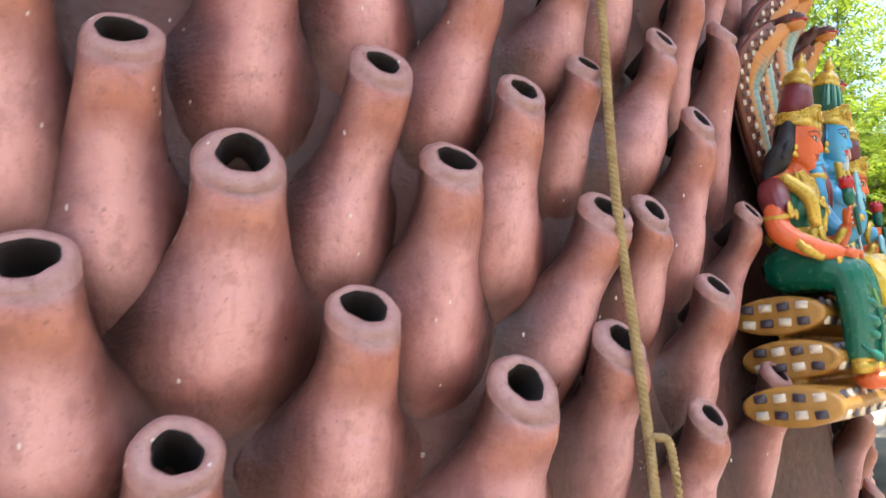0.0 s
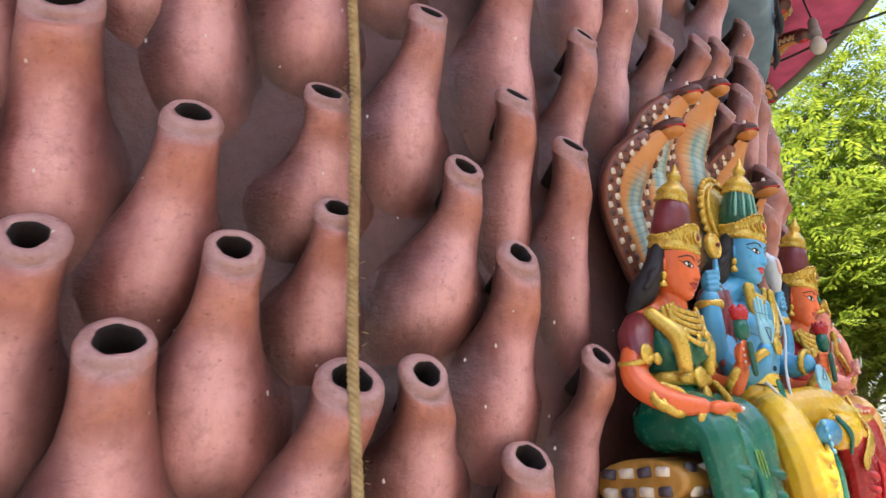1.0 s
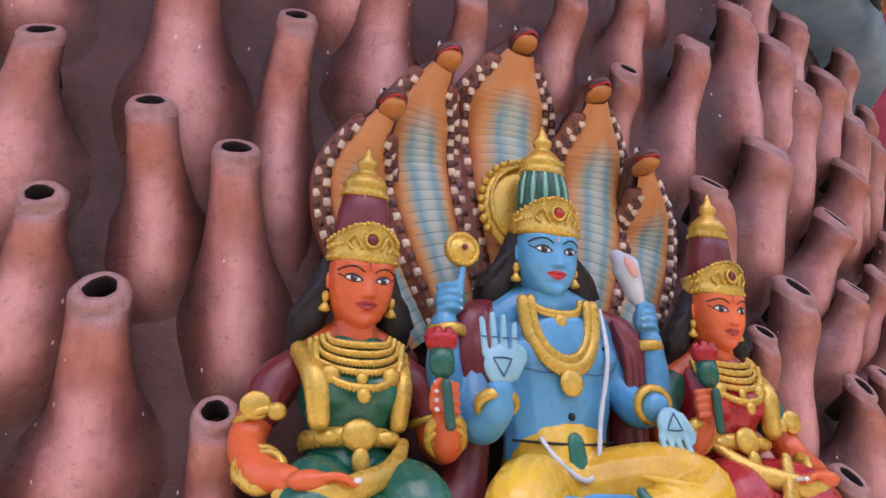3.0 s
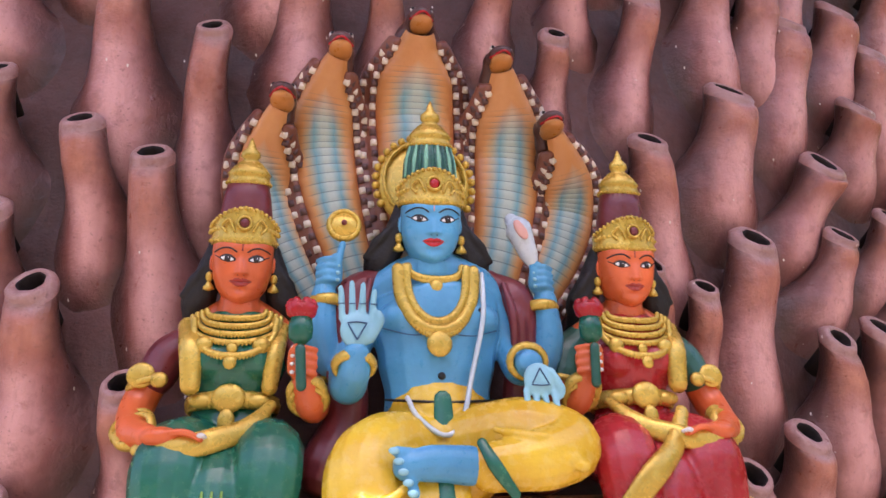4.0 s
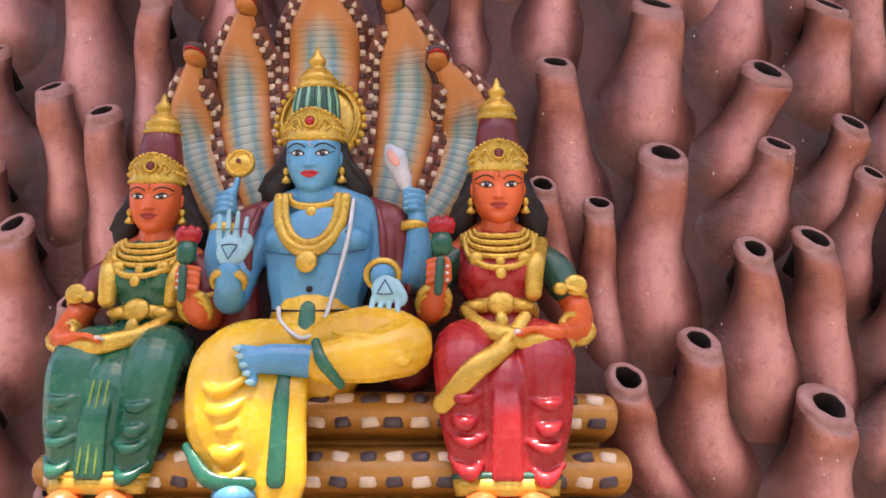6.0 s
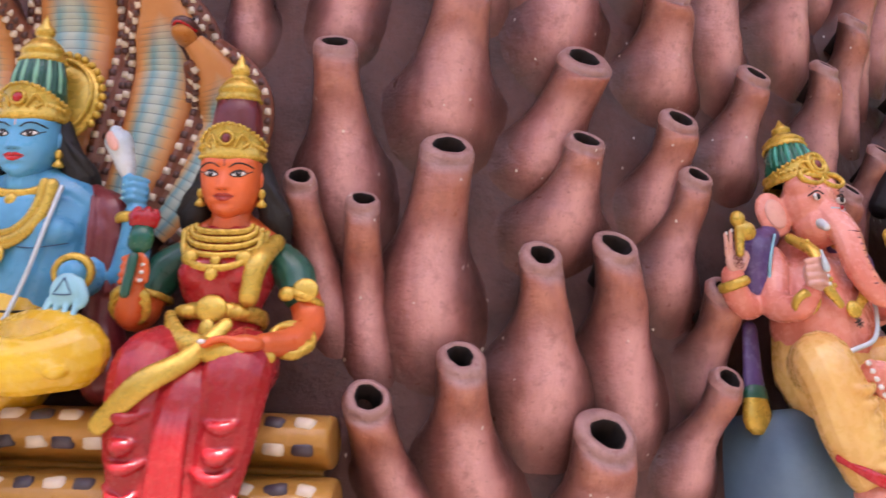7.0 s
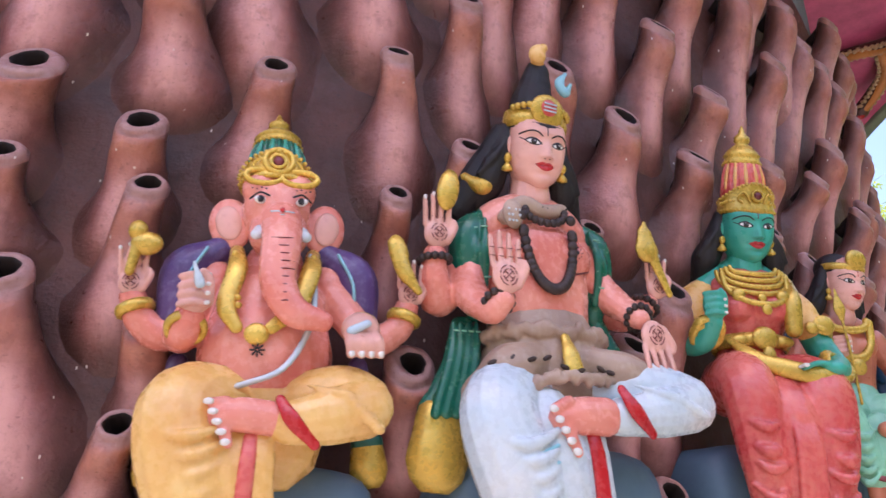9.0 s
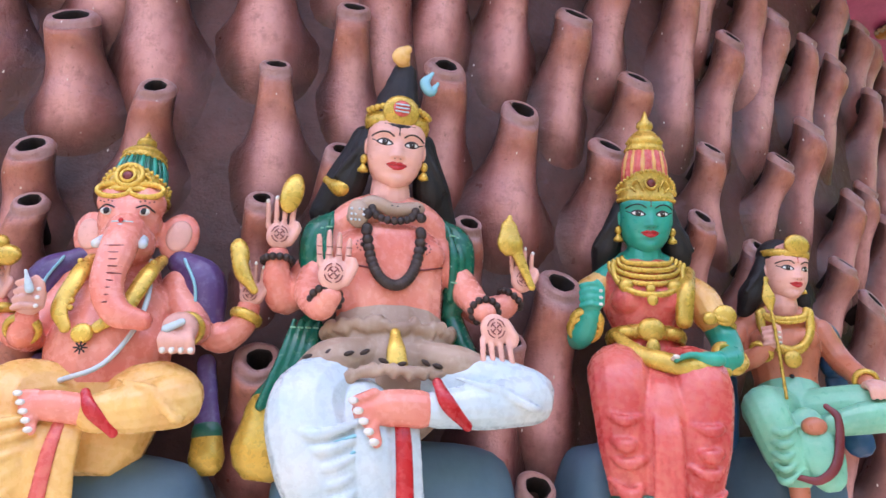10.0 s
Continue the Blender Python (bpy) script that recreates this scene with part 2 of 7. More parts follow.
def spout_mesh(length, lean, mouth, belly, seed, reach):
    """A hollow clay bottle that grows out of the plaster: foot and belly swell from the wall, the neck stands free, the lip is rounded.
    Local x runs along the wall, -y out of it, z up; the origin lies on the wall behind the lip."""
    rng = random.Random(seed)
    bm = bmesh.new()
    uv = bm.loops.layers.uv.new("UVMap")
    around, steps = 28, 22
    bend = rng.uniform(-0.014, 0.014)
    neck = rng.uniform(0.97, 1.03)
    fat = rng.uniform(0.36, 0.48)
    tilt = radians(rng.uniform(50, 62))
    rows = []
    for j in range(steps):
        s = j / (steps - 1)
        # radius: tapering foot, belly, drawn-in neck
        if s < fat:
            r = belly * (0.5 + 0.5 * math.sin(s / fat * math.pi / 2))
        else:
            k = (s - fat) / (0.9 - fat)
            r = belly + (mouth * neck - belly) * ease(k)
        x = lean * (1 - s) ** 1.25 + bend * math.sin(math.pi * s)
        z = -length * (1 - s)
        high = r * (0.62 + 0.3 * ease(s / 0.5)) * ease(s / 0.3 + 0.12)
        out = (reach + 0.002) * ease((s - 0.2) / 0.8) ** 1.4
        tip = tilt * max(0.0, (s - 0.7) / 0.3) ** 1.5
        rows.append((s, r, x, z, out, tip, high))
    rings = []
    for s, r, x, z, out, tip, high in rows:
        free = ease((s - 0.52) / 0.3)
        ring = []
        for i in range(around):
            a = 2 * math.pi * i / around - math.pi
            w = r * (1 + 0.02 * math.sin(2 * a + seed) + 0.015 * math.sin(3 * a + seed * 2))
            # neck: a free round tube
            cx, cy, cz = w * math.sin(a), out + w * math.cos(a) * math.cos(tip), -w * math.cos(a) * math.sin(tip)
            # belly: a swelling that runs out softly on to the wall
            q = a / (0.8 * math.pi)
            if abs(q) <= 1:
                bx, by = r * 1.62 * math.copysign(abs(q) ** 0.9, q), (out * 0.85 + high) * (0.5 * (1 + math.cos(math.pi * q))) ** 0.8 - 0.007
            else:
                back = (abs(q) - 1) / 0.25
                bx, by = math.copysign(r * 1.62 * (1 - back), q), -0.007 - 0.02 * math.sin(back * math.pi / 2)
            px, py, pz = x + bx + (cx - bx) * free, by + (cy - by) * free, z + cz * free
            jit = 0.003 * noise.noise(Vector((px * 30, pz * 30, seed * 3.1))) + 0.0012 * noise.noise(Vector((px * 110, pz * 110, seed)))
            ring.append((bm.verts.new((px, -py - jit, pz)), abs(a) / math.pi, s))
        rings.append(ring)

    def quad(a, b, mat=0):
        for i in range(around):
            k = (i + 1) % around
            f = bm.faces.new((a[i][0], a[k][0], b[k][0], b[i][0]))
            f.material_index = mat
            for loop, (_, u, v) in zip(f.loops, (a[i], a[k], b[k], b[i])):
                loop[uv].uv = (u, v)

    for a, b in zip(rings, rings[1:]):
        quad(a, b)
    # rounded lip, then the bore, its shade deepened by a near-black colour
    s, r, x, z, out, tip, high = rows[-1]
    bore = mouth * rng.uniform(0.48, 0.57)
    ox, oy = rng.uniform(-0.08, 0.08) * mouth, rng.uniform(-0.08, 0.08) * mouth
    prev = rings[-1]
    up = Vector((0, math.sin(tip), math.cos(tip)))
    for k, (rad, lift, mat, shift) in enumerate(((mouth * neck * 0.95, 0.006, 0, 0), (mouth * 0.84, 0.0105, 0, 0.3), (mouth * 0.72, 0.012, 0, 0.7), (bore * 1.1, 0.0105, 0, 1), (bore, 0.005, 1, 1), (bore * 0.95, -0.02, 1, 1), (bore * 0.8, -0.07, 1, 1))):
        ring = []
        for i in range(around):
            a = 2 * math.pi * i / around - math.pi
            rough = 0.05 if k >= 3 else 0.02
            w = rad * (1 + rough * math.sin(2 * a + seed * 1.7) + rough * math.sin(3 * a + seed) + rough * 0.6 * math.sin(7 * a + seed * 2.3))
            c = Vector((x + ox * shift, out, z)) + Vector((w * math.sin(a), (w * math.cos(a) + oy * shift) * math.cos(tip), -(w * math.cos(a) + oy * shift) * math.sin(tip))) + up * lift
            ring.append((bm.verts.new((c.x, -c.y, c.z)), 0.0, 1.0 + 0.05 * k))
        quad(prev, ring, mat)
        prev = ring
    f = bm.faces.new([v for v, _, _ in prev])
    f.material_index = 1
    return bm


SPOUT_COUNT = [0]


def spout(turn, z, length, lean, mouth, belly):
    """turn and z: where the lip stands; lean: how far the foot lies to the side; mouth and belly: radii in centimetres."""
    SPOUT_COUNT[0] += 1
    seed = SPOUT_COUNT[0]
    length = max(length * (1.36 if turn > -50 else 1.22), 0.22)
    belly = min(belly, 6.9) * 1.02 if turn > -50 else belly * (0.84 if turn < -58.3 else 1.1)
    bm = spout_mesh(length, lean, mouth * 0.94 / 100, belly * 1.05 / 100, seed, MOUTH_R - WALL_R)
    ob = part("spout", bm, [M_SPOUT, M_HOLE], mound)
    ob.matrix_world = frame_on_wall(turn, WALL_R, z)
    return ob


def frame_on_wall(turn, r, z):
    """Local x along the wall (counter-clockwise from above), -y out of it, z up."""
    n = Vector((math.cos(radians(turn)), math.sin(radians(turn)), 0))
    t = Vector((-n.y, n.x, 0))
    m = Matrix((t, -n, Vector((0, 0, 1)))).transposed().to_4x4()
    m.translation = on_mound(turn, r, z)
    return m


# ---- ground, roof, upper drum ----
bm = bmesh.new()
grid = [-400, -120, -40, -16, -8, -4, 0, 4, 8, 16, 40, 120, 400]
vs = [[bm.verts.new((x, y, -0.02 + (0.05 * noise.noise(Vector((x, y, 0)) * 0.1) if abs(x) > 10 or abs(y) > 12 else 0.0))) for x in grid] for y in grid]
for i in range(len(grid) - 1):
    for j in range(len(grid) - 1):
        bm.faces.new((vs[i][j], vs[i][j + 1], vs[i + 1][j + 1], vs[i + 1][j]))
tagged(part("ground", bm, M_GROUND), "dry pale earth of the temple yard", "ground", kind="structure")

bm = bmesh.new()
lathe(bm, [(2.6, -0.3), (5.4, -0.3), (5.4, 0.0), (5.36, 0.015), (2.6, 0.02)], 96, centre=(CX, CY))
tagged(part("pavement", bm, M_PAVING), "worn concrete paving ring round the mound", "pavement", kind="structure")

# upper drum above the mound, painted slate blue
bm = bmesh.new()
for ring in lathe(bm, [(2.6, 2.95), (2.84, 2.952), (2.868, 2.97), (2.89, 3.02), (2.905, 3.12), (2.905, 3.5), (2.9, 3.80)], 180, centre=(CX, CY)):
    # it overhangs the mound a little and climbs with its edge
    turn = math.degrees(math.atan2(ring[0].co.y - CY, ring[0].co.x - CX))
    climb = 0.3 * min(1.0, max(0.0, (turn - 4) / 14)) if turn < 100 else 0.0
    for v in ring[:5]:
        v.co.z += climb
    # on the far side the overhang runs out
    pull = 0.2 * min(1.0, max(0.0, (turn + 4) / 10)) if turn < 100 else 0.0
    for v in ring[1:]:
        v.co -= Vector((v.co.x - CX, v.co.y - CY, 0)).normalized() * pull
M_SLATE = plain("slate_blue_paint", (0.07, 0.15, 0.22), (0.26, 0.38, 0.46), 5.0, 0.55)
tagged(part("wall_upper_drum", bm, M_SLATE), "slate blue painted drum above the mound", "wall", kind="structure")


def rim(turn):
    k = min(1.0, max(0.0, (turn - 26) / 30.0))
    return 3.72 - 0.47 * k * k * (3 - 2 * k)


ROOF_Z = 3.75
bm = bmesh.new()
for name, rows, mat in (("under", [(0.001, None, ROOF_Z), (2.4, None, ROOF_Z), (0, -0.06, ROOF_Z)], 0),
                        ("edge", [(0, -0.06, ROOF_Z), (0, -0.055, ROOF_Z - 0.02), (0, 0.0, ROOF_Z - 0.02), (0, 0.01, ROOF_Z + 0.13), (0, -0.04, ROOF_Z + 0.16), (0.001, None, ROOF_Z + 0.2)], 1)):
    rings = []
    for i in range(181):
        turn = -180 + 2 * i
        rings.append([bm.verts.new(on_mound(turn, rim(turn if turn < 120 else 120 - (turn - 120) * 1.6) + off if off is not None else r, z)) for r, off, z in rows])
    for a, b in zip(rings, rings[1:]):
        for j in range(len(rows) - 1):
            f = bm.faces.new((a[j], a[j + 1], b[j + 1], b[j]))
            f.material_index = mat
tagged(part("ceiling", bm, [M_PINK, M_GREEN_EDGE]), "pink painted round concrete canopy with a weathered green edge", "ceiling", kind="structure")


# ---- sculpting kit for the painted figures ----
# figures are given in (x to the side, o out of the wall, z up), metres
def smooth_path(pts, radii, sub=6):
    """Catmull-Rom through the points, with the radii carried along."""
    p = [Vector(v) for v in pts]
    p = [p[0] * 2 - p[1], *p, p[-1] * 2 - p[-2]]
    r = [radii[0], *radii, radii[-1]]
    out = []
    for i in range(1, len(p) - 2):
        for k in range(sub):
            t = k / sub
            a, b, c, d = p[i - 1], p[i], p[i + 1], p[i + 2]
            out.append((0.5 * (2 * b + (c - a) * t + (2 * a - 5 * b + 4 * c - d) * t * t + (3 * b - a - 3 * c + d) * t ** 3), r[i] + (r[i + 1] - r[i]) * (t * t * (3 - 2 * t))))
    out.append((p[-2], r[-2]))
    return out


def add_tube(bm, pts, radii, seg=12, flat=1.0, mat=0, sub=6, caps=True):
    """A round-ended tube; flat squeezes it in the o direction."""
    path = smooth_path(pts, radii, sub)
    if caps:
        (a, ra), (b, rb) = path[0], path[-1]
        da, db = (a - path[1][0]).normalized(), (b - path[-2][0]).normalized()
        path = [(a + da * ra * 0.85, ra * 0.45), (a + da * ra * 0.5, ra * 0.84), *path, (b + db * rb * 0.5, rb * 0.84), (b + db * rb * 0.85, rb * 0.45)]
    rings = []
    side = None
    for i, (c, r) in enumerate(path):
        d = (path[min(i + 1, len(path) - 1)][0] - path[max(i - 1, 0)][0]).normalized()
        if side is None:
            side = d.cross(Vector((0, 1, 0)) if abs(d.y) < 0.8 else Vector((1, 0, 0))).normalized()
        side = (side - d * side.dot(d)).normalized()
        other = d.cross(side)
        ring = []
        for k in range(seg):
            a = 2 * math.pi * k / seg
            off = (side * math.cos(a) + other * math.sin(a)) * r
            off.y *= flat
            q = c + off
            ring.append(bm.verts.new((q.x, -q.y, q.z)))
        rings.append(ring)
    faces = []
    for a, b in zip(rings, rings[1:]):
        for k in range(seg):
            faces.append(bm.faces.new((a[k], b[k], b[(k + 1) % seg], a[(k + 1) % seg])))
    faces.append(bm.faces.new(rings[0]))
    faces.append(bm.faces.new(list(reversed(rings[-1]))))
    for f in faces:
        f.material_index = mat
    return rings


def add_ball(bm, c, r, turn=(0, 0, 0), mat=0, u=16, v=10):
    r = (r, r, r) if isinstance(r, (int, float)) else r
    m = Matrix.LocRotScale((c[0], -c[1], c[2]), Euler([radians(a) for a in turn]), r)
    rows = []
    for j in range(1, v):
        b = math.pi * j / v
        rows.append([bm.verts.new(m @ Vector((math.sin(b) * math.cos(2 * math.pi * k / u), math.sin(b) * math.sin(2 * math.pi * k / u), math.cos(b)))) for k in range(u)])
    top, low = bm.verts.new(m @ Vector((0, 0, 1))), bm.verts.new(m @ Vector((0, 0, -1)))
    for k in range(u):
        n = (k + 1) % u
        bm.faces.new((top, rows[0][k], rows[0][n])).material_index = mat
        bm.faces.new((low, rows[-1][n], rows[-1][k])).material_index = mat
        for p, q in zip(rows, rows[1:]):
            bm.faces.new((p[k], q[k], q[n], p[n])).material_index = mat


def add_tile(bm, c, half, turn=(0, 0, 0), mat=0):
    """A small flat dab of paint with blunt edges."""
    m = Matrix.LocRotScale((c[0], -c[1], c[2]), Euler([radians(a) for a in turn]), half)
    low = [bm.verts.new(m @ Vector(p)) for p in ((-1, 0.6, -0.8), (-0.8, 0.6, -1), (0.8, 0.6, -1), (1, 0.6, -0.8), (1, 0.6, 0.8), (0.8, 0.6, 1), (-0.8, 0.6, 1), (-1, 0.6, 0.8))]
    top = [bm.verts.new(m @ Vector(p)) for p in ((-0.8, -1, -0.6), (-0.6, -1, -0.8), (0.6, -1, -0.8), (0.8, -1, -0.6), (0.8, -1, 0.6), (0.6, -1, 0.8), (-0.6, -1, 0.8), (-0.8, -1, 0.6))]
    bm.faces.new(top).material_index = mat
    for k in range(8):
        bm.faces.new((low[k], low[(k + 1) % 8], top[(k + 1) % 8], top[k])).material_index = mat


def add_turned(bm, c, profile, mat=0, squash=1.0, seg=24, lean=0.0, bands=None):
    """A turned, closed shape about an upright axis at c; profile of (radius, z). bands: material by profile step."""
    rings = []
    for r, z in profile:
        rings.append([bm.verts.new((c[0] + r * math.cos(2 * math.pi * k / seg), -(c[1] + lean * z + squash * r * math.sin(2 * math.pi * k / seg)), c[2] + z)) for k in range(seg)])
    for j, (a, b) in enumerate(zip(rings, rings[1:])):
        for k in range(seg):
            f = bm.faces.new((a[k], b[k], b[(k + 1) % seg], a[(k + 1) % seg]))
            f.material_index = bands[j] if bands else mat
    for ring in (rings[0], list(reversed(rings[-1]))):
        f = bm.faces.new(ring)
        f.material_index = mat


def add_hoop(bm, c, rx, ro, tube, mat=0, turn=(0, 0, 0), seg=20, beads=0):
    """A ring lying flat at c, then turned; with beads it is a string of balls."""
    m = Matrix.LocRotScale((c[0], -c[1], c[2]), Euler([radians(a) for a in turn]), None)
    if beads:
        for k in range(beads):
            a = 2 * math.pi * k / beads
            q = m @ Vector((rx * math.cos(a), ro * math.sin(a), 0))
            add_ball(bm, (q.x, -q.y, q.z), tube, mat=mat, u=8, v=6)
        return
    rows = []
    for k in range(seg):
        a = 2 * math.pi * k / seg
        row = []
        for j in range(8):
            b = 2 * math.pi * j / 8
            row.append(bm.verts.new(m @ Vector(((rx + tube * math.cos(b)) * math.cos(a), (ro + tube * math.cos(b)) * math.sin(a), tube * 1.6 * math.sin(b)))))
        rows.append(row)
    for k in range(seg):
        for j in range(8):
            f = bm.faces.new((rows[k][j], rows[(k + 1) % seg][j], rows[(k + 1) % seg][(j + 1) % 8], rows[k][(j + 1) % 8]))
            f.material_index = mat


class Figure:
    """One painted cement figure, modelled in soft blended masses and crisp details, joined into a single mesh."""

    def __init__(self, voxel=0.0023):
        self.mats, self.soft, self.crisp, self.voxel = [], {}, bmesh.new(), voxel
        self.uv = self.crisp.loops.layers.uv.new("UVMap")
        self.kept = {}

    def mark(self):
        """Remembers what stands so far: nod() leaves it where it is."""
        self.kept = {m: len(bm.verts) for m, bm in self.soft.items()}
        self.kept[None] = len(self.crisp.verts)

    def nod(self, pivot, down=0.0, turn=0.0, tip=0.0):
        """Bends all that was modelled since mark() about pivot: down, to the side and over one ear, in degrees."""
        c = Vector((pivot[0], -pivot[1], pivot[2]))
        m = Matrix.Translation(c) @ Euler((radians(down), radians(tip), radians(turn))).to_matrix().to_4x4() @ Matrix.Translation(-c)
        for key, bm in ((None, self.crisp), *self.soft.items()):
            for v in list(bm.verts)[self.kept.get(key, 0):]:
                v.co = m @ v.co

    def slot(self, m):
        if m not in self.mats:
            self.mats.append(m)
        return self.mats.index(m)

    def mass(self, m):
        self.slot(m)
        if m not in self.soft:
            self.soft[m] = bmesh.new()
        return self.soft[m]

    def limb(self, m, pts, radii, soft=True, flat=1.0, seg=14):
        if soft and seg == 8 and len(radii) == 3 and radii[0] < 0.75 * radii[1]:
            # a fold: stands a little prouder, with a narrow crest
            radii = [r * 1.3 for r in radii]
            pts = [pts[0], Vector(pts[1]) + Vector((0, 0.005, 0)), pts[2]]
        add_tube(self.mass(m) if soft else self.crisp, pts, radii, seg, flat, 0 if soft else self.slot(m))

    def ball(self, m, c, r, turn=(0, 0, 0), soft=True):
        size = max(r) if isinstance(r, tuple) else r
        u, v = (16, 10) if soft or size > 0.012 else (8, 6)
        add_ball(self.mass(m) if soft else self.crisp, c, r, turn, 0 if soft else self.slot(m), u, v)

    def line(self, m, pts, r, seg=6):
        add_tube(self.crisp, pts, [r] * len(pts), seg, 1.0, self.slot(m), 5)

    def turned(self, m, c, profile, squash=1.0, lean=0.0, seg=24):
        add_turned(self.crisp, c, profile, self.slot(m), squash, seg, lean)

    def hoop(self, m, c, rx, ro, tube, turn=(0, 0, 0), beads=0):
        add_hoop(self.crisp, c, rx, ro, tube, self.slot(m), turn, beads=beads)

    def finish(self, name, label, category, place, group=""):
        whole = self.crisp
        for m, bm in self.soft.items():
            me = bpy.data.meshes.new("mass")
            bmesh.ops.recalc_face_normals(bm, faces=bm.faces)
            bm.to_mesh(me)
            bm.free()
            tmp = new("mass", me)
            mod = tmp.modifiers.new("blend", "REMESH")
            mod.mode, mod.voxel_size, mod.adaptivity = "VOXEL", self.voxel, 0.0
            even = tmp.modifiers.new("even", "SMOOTH")
            even.iterations, even.factor = 2, 0.5
            deps = bpy.context.evaluated_depsgraph_get()
            made = bpy.data.meshes.new_from_object(tmp.evaluated_get(deps))
            bpy.data.objects.remove(tmp)
            bpy.data.meshes.remove(me)
            for p in made.polygons:
                p.material_index = self.slot(m)
            whole.from_mesh(made)
            bpy.data.meshes.remove(made)
        # knees and hands stay close to the wall
        for v in whole.verts:
            if v.co.y < -0.15:
                v.co.y = -0.15 + (v.co.y + 0.15) * 0.72
        ob = part(name, whole, self.mats)
        ob.matrix_world = place
        return tagged(ob, label, category, group)


# paints of the figures
GOLD = paint("gold_paint", (0.66, 0.44, 0.06), 0.36, 0.3, (0.30, 0.17, 0.02), metal=0.35)
ORANGE = paint("orange_skin_paint", (0.72, 0.135, 0.03), 0.4, 0.15)
BLUE = paint("sky_blue_paint", (0.07, 0.35, 0.60), 0.4, 0.15)
PALE_BLUE = paint("pale_blue_palm_paint", (0.26, 0.58, 0.68), 0.42, 0.15)
BLACK = plain("black_hair_paint", (0.004, 0.004, 0.005), (0.013, 0.012, 0.014), 40.0, 0.6)
RED = paint("red_saree_paint", (0.46, 0.02, 0.025), 0.34, 0.2, (0.55, 0.10, 0.08), deep=(0.28, 0.008, 0.012))
MAROON = paint("maroon_paint", (0.17, 0.018, 0.022), 0.42, 0.2)
GREEN = paint("green_saree_paint", (0.0, 0.13, 0.08), 0.32, 0.2, (0.08, 0.30, 0.08))
DARK_GREEN = paint("dark_green_paint", (0.008, 0.10, 0.065), 0.4, 0.2)
YELLOW = paint("yellow_dhoti_paint", (0.70, 0.47, 0.02), 0.34, 0.25, (0.80, 0.68, 0.25), deep=(0.58, 0.31, 0.01))
CREAM = paint("pale_yellow_cloth_paint", (0.74, 0.51, 0.17), 0.36, 0.2, (0.82, 0.64, 0.32), deep=(0.66, 0.32, 0.07))
PINK_SKIN = paint("pink_skin_paint", (0.78, 0.34, 0.26), 0.34, 0.2, (0.82, 0.46, 0.38), deep=(0.64, 0.16, 0.115))
PALE_PINK = paint("pale_pink_palm_paint", (0.78, 0.42, 0.34), 0.4, 0.2)
SEA_GREEN = paint("sea_green_skin_paint", (0.03, 0.38, 0.28), 0.4, 0.15)
MINT = paint("mint_cloth_paint", (0.22, 0.56, 0.38), 0.4, 0.2, (0.5, 0.68, 0.55))
SALMON = paint("salmon_saree_paint", (0.66, 0.16, 0.12), 0.36, 0.25, (0.74, 0.32, 0.22), deep=(0.52, 0.06, 0.06))
WHITE = paint("white_cloth_paint", (0.57, 0.61, 0.62), 0.36, 0.15, (0.48, 0.66, 0.76), deep=(0.44, 0.58, 0.66))
EYE_WHITE = plain("eye_white", (0.75, 0.74, 0.7), (0.8, 0.79, 0.76), 50.0, 0.3)
PURPLE = paint("purple_shawl_paint", (0.085, 0.045, 0.17), 0.42, 0.3, (0.35, 0.35, 0.5))
HIDE = paint("grey_brown_hide_paint", (0.42, 0.31, 0.23), 0.5, 0.4, (0.56, 0.47, 0.37), deep=(0.24, 0.15, 0.10))
BEAD = plain("dark_brown_bead", (0.02, 0.012, 0.01), (0.06, 0.035, 0.028), 60.0, 0.5)
NAVY = paint("dark_blue_cloth_paint", (0.02, 0.085, 0.20), 0.42, 0.2)
TAN_SKIN = paint("tan_skin_paint", (0.58, 0.20, 0.11), 0.4, 0.2)
STONE_BLUE = plain("blue_grey_stone_paint", (0.075, 0.15, 0.23), (0.15, 0.25, 0.34), 6.0, 0.5)
LIP_RED = paint("lip_red", (0.50, 0.01, 0.015), 0.35)
DARK_LIP = paint("brown_red_lip", (0.40, 0.035, 0.02), 0.35)
LIGHT_GREEN = paint("light_green_stroke", (0.20, 0.36, 0.06), 0.4)
IRIS = plain("dark_brown_iris", (0.02, 0.009, 0.005), (0.04, 0.018, 0.01), 90.0, 0.25)


WIDTHS = [(-1.0, 0.0), (-0.97, 0.22), (-0.9, 0.42), (-0.78, 0.64), (-0.6, 0.82), (-0.35, 0.94), (0.0, 1.0), (0.35, 1.0), (0.6, 0.92), (0.8, 0.72), (0.94, 0.4), (1.0, 0.0)]
DEPTHS = [(-1.0, 0.3), (-0.97, 0.5), (-0.9, 0.66), (-0.78, 0.78), (-0.6, 0.87), (-0.35, 0.95), (0.0, 1.0), (0.35, 1.0), (0.6, 0.92), (0.8, 0.72), (0.94, 0.4), (1.0, 0.0)]


def along(table, v):
    for (a, x), (b, y) in zip(table, table[1:]):
        if v <= b:
            return x + (y - x) * (v - a) / (b - a)
    return table[-1][1]


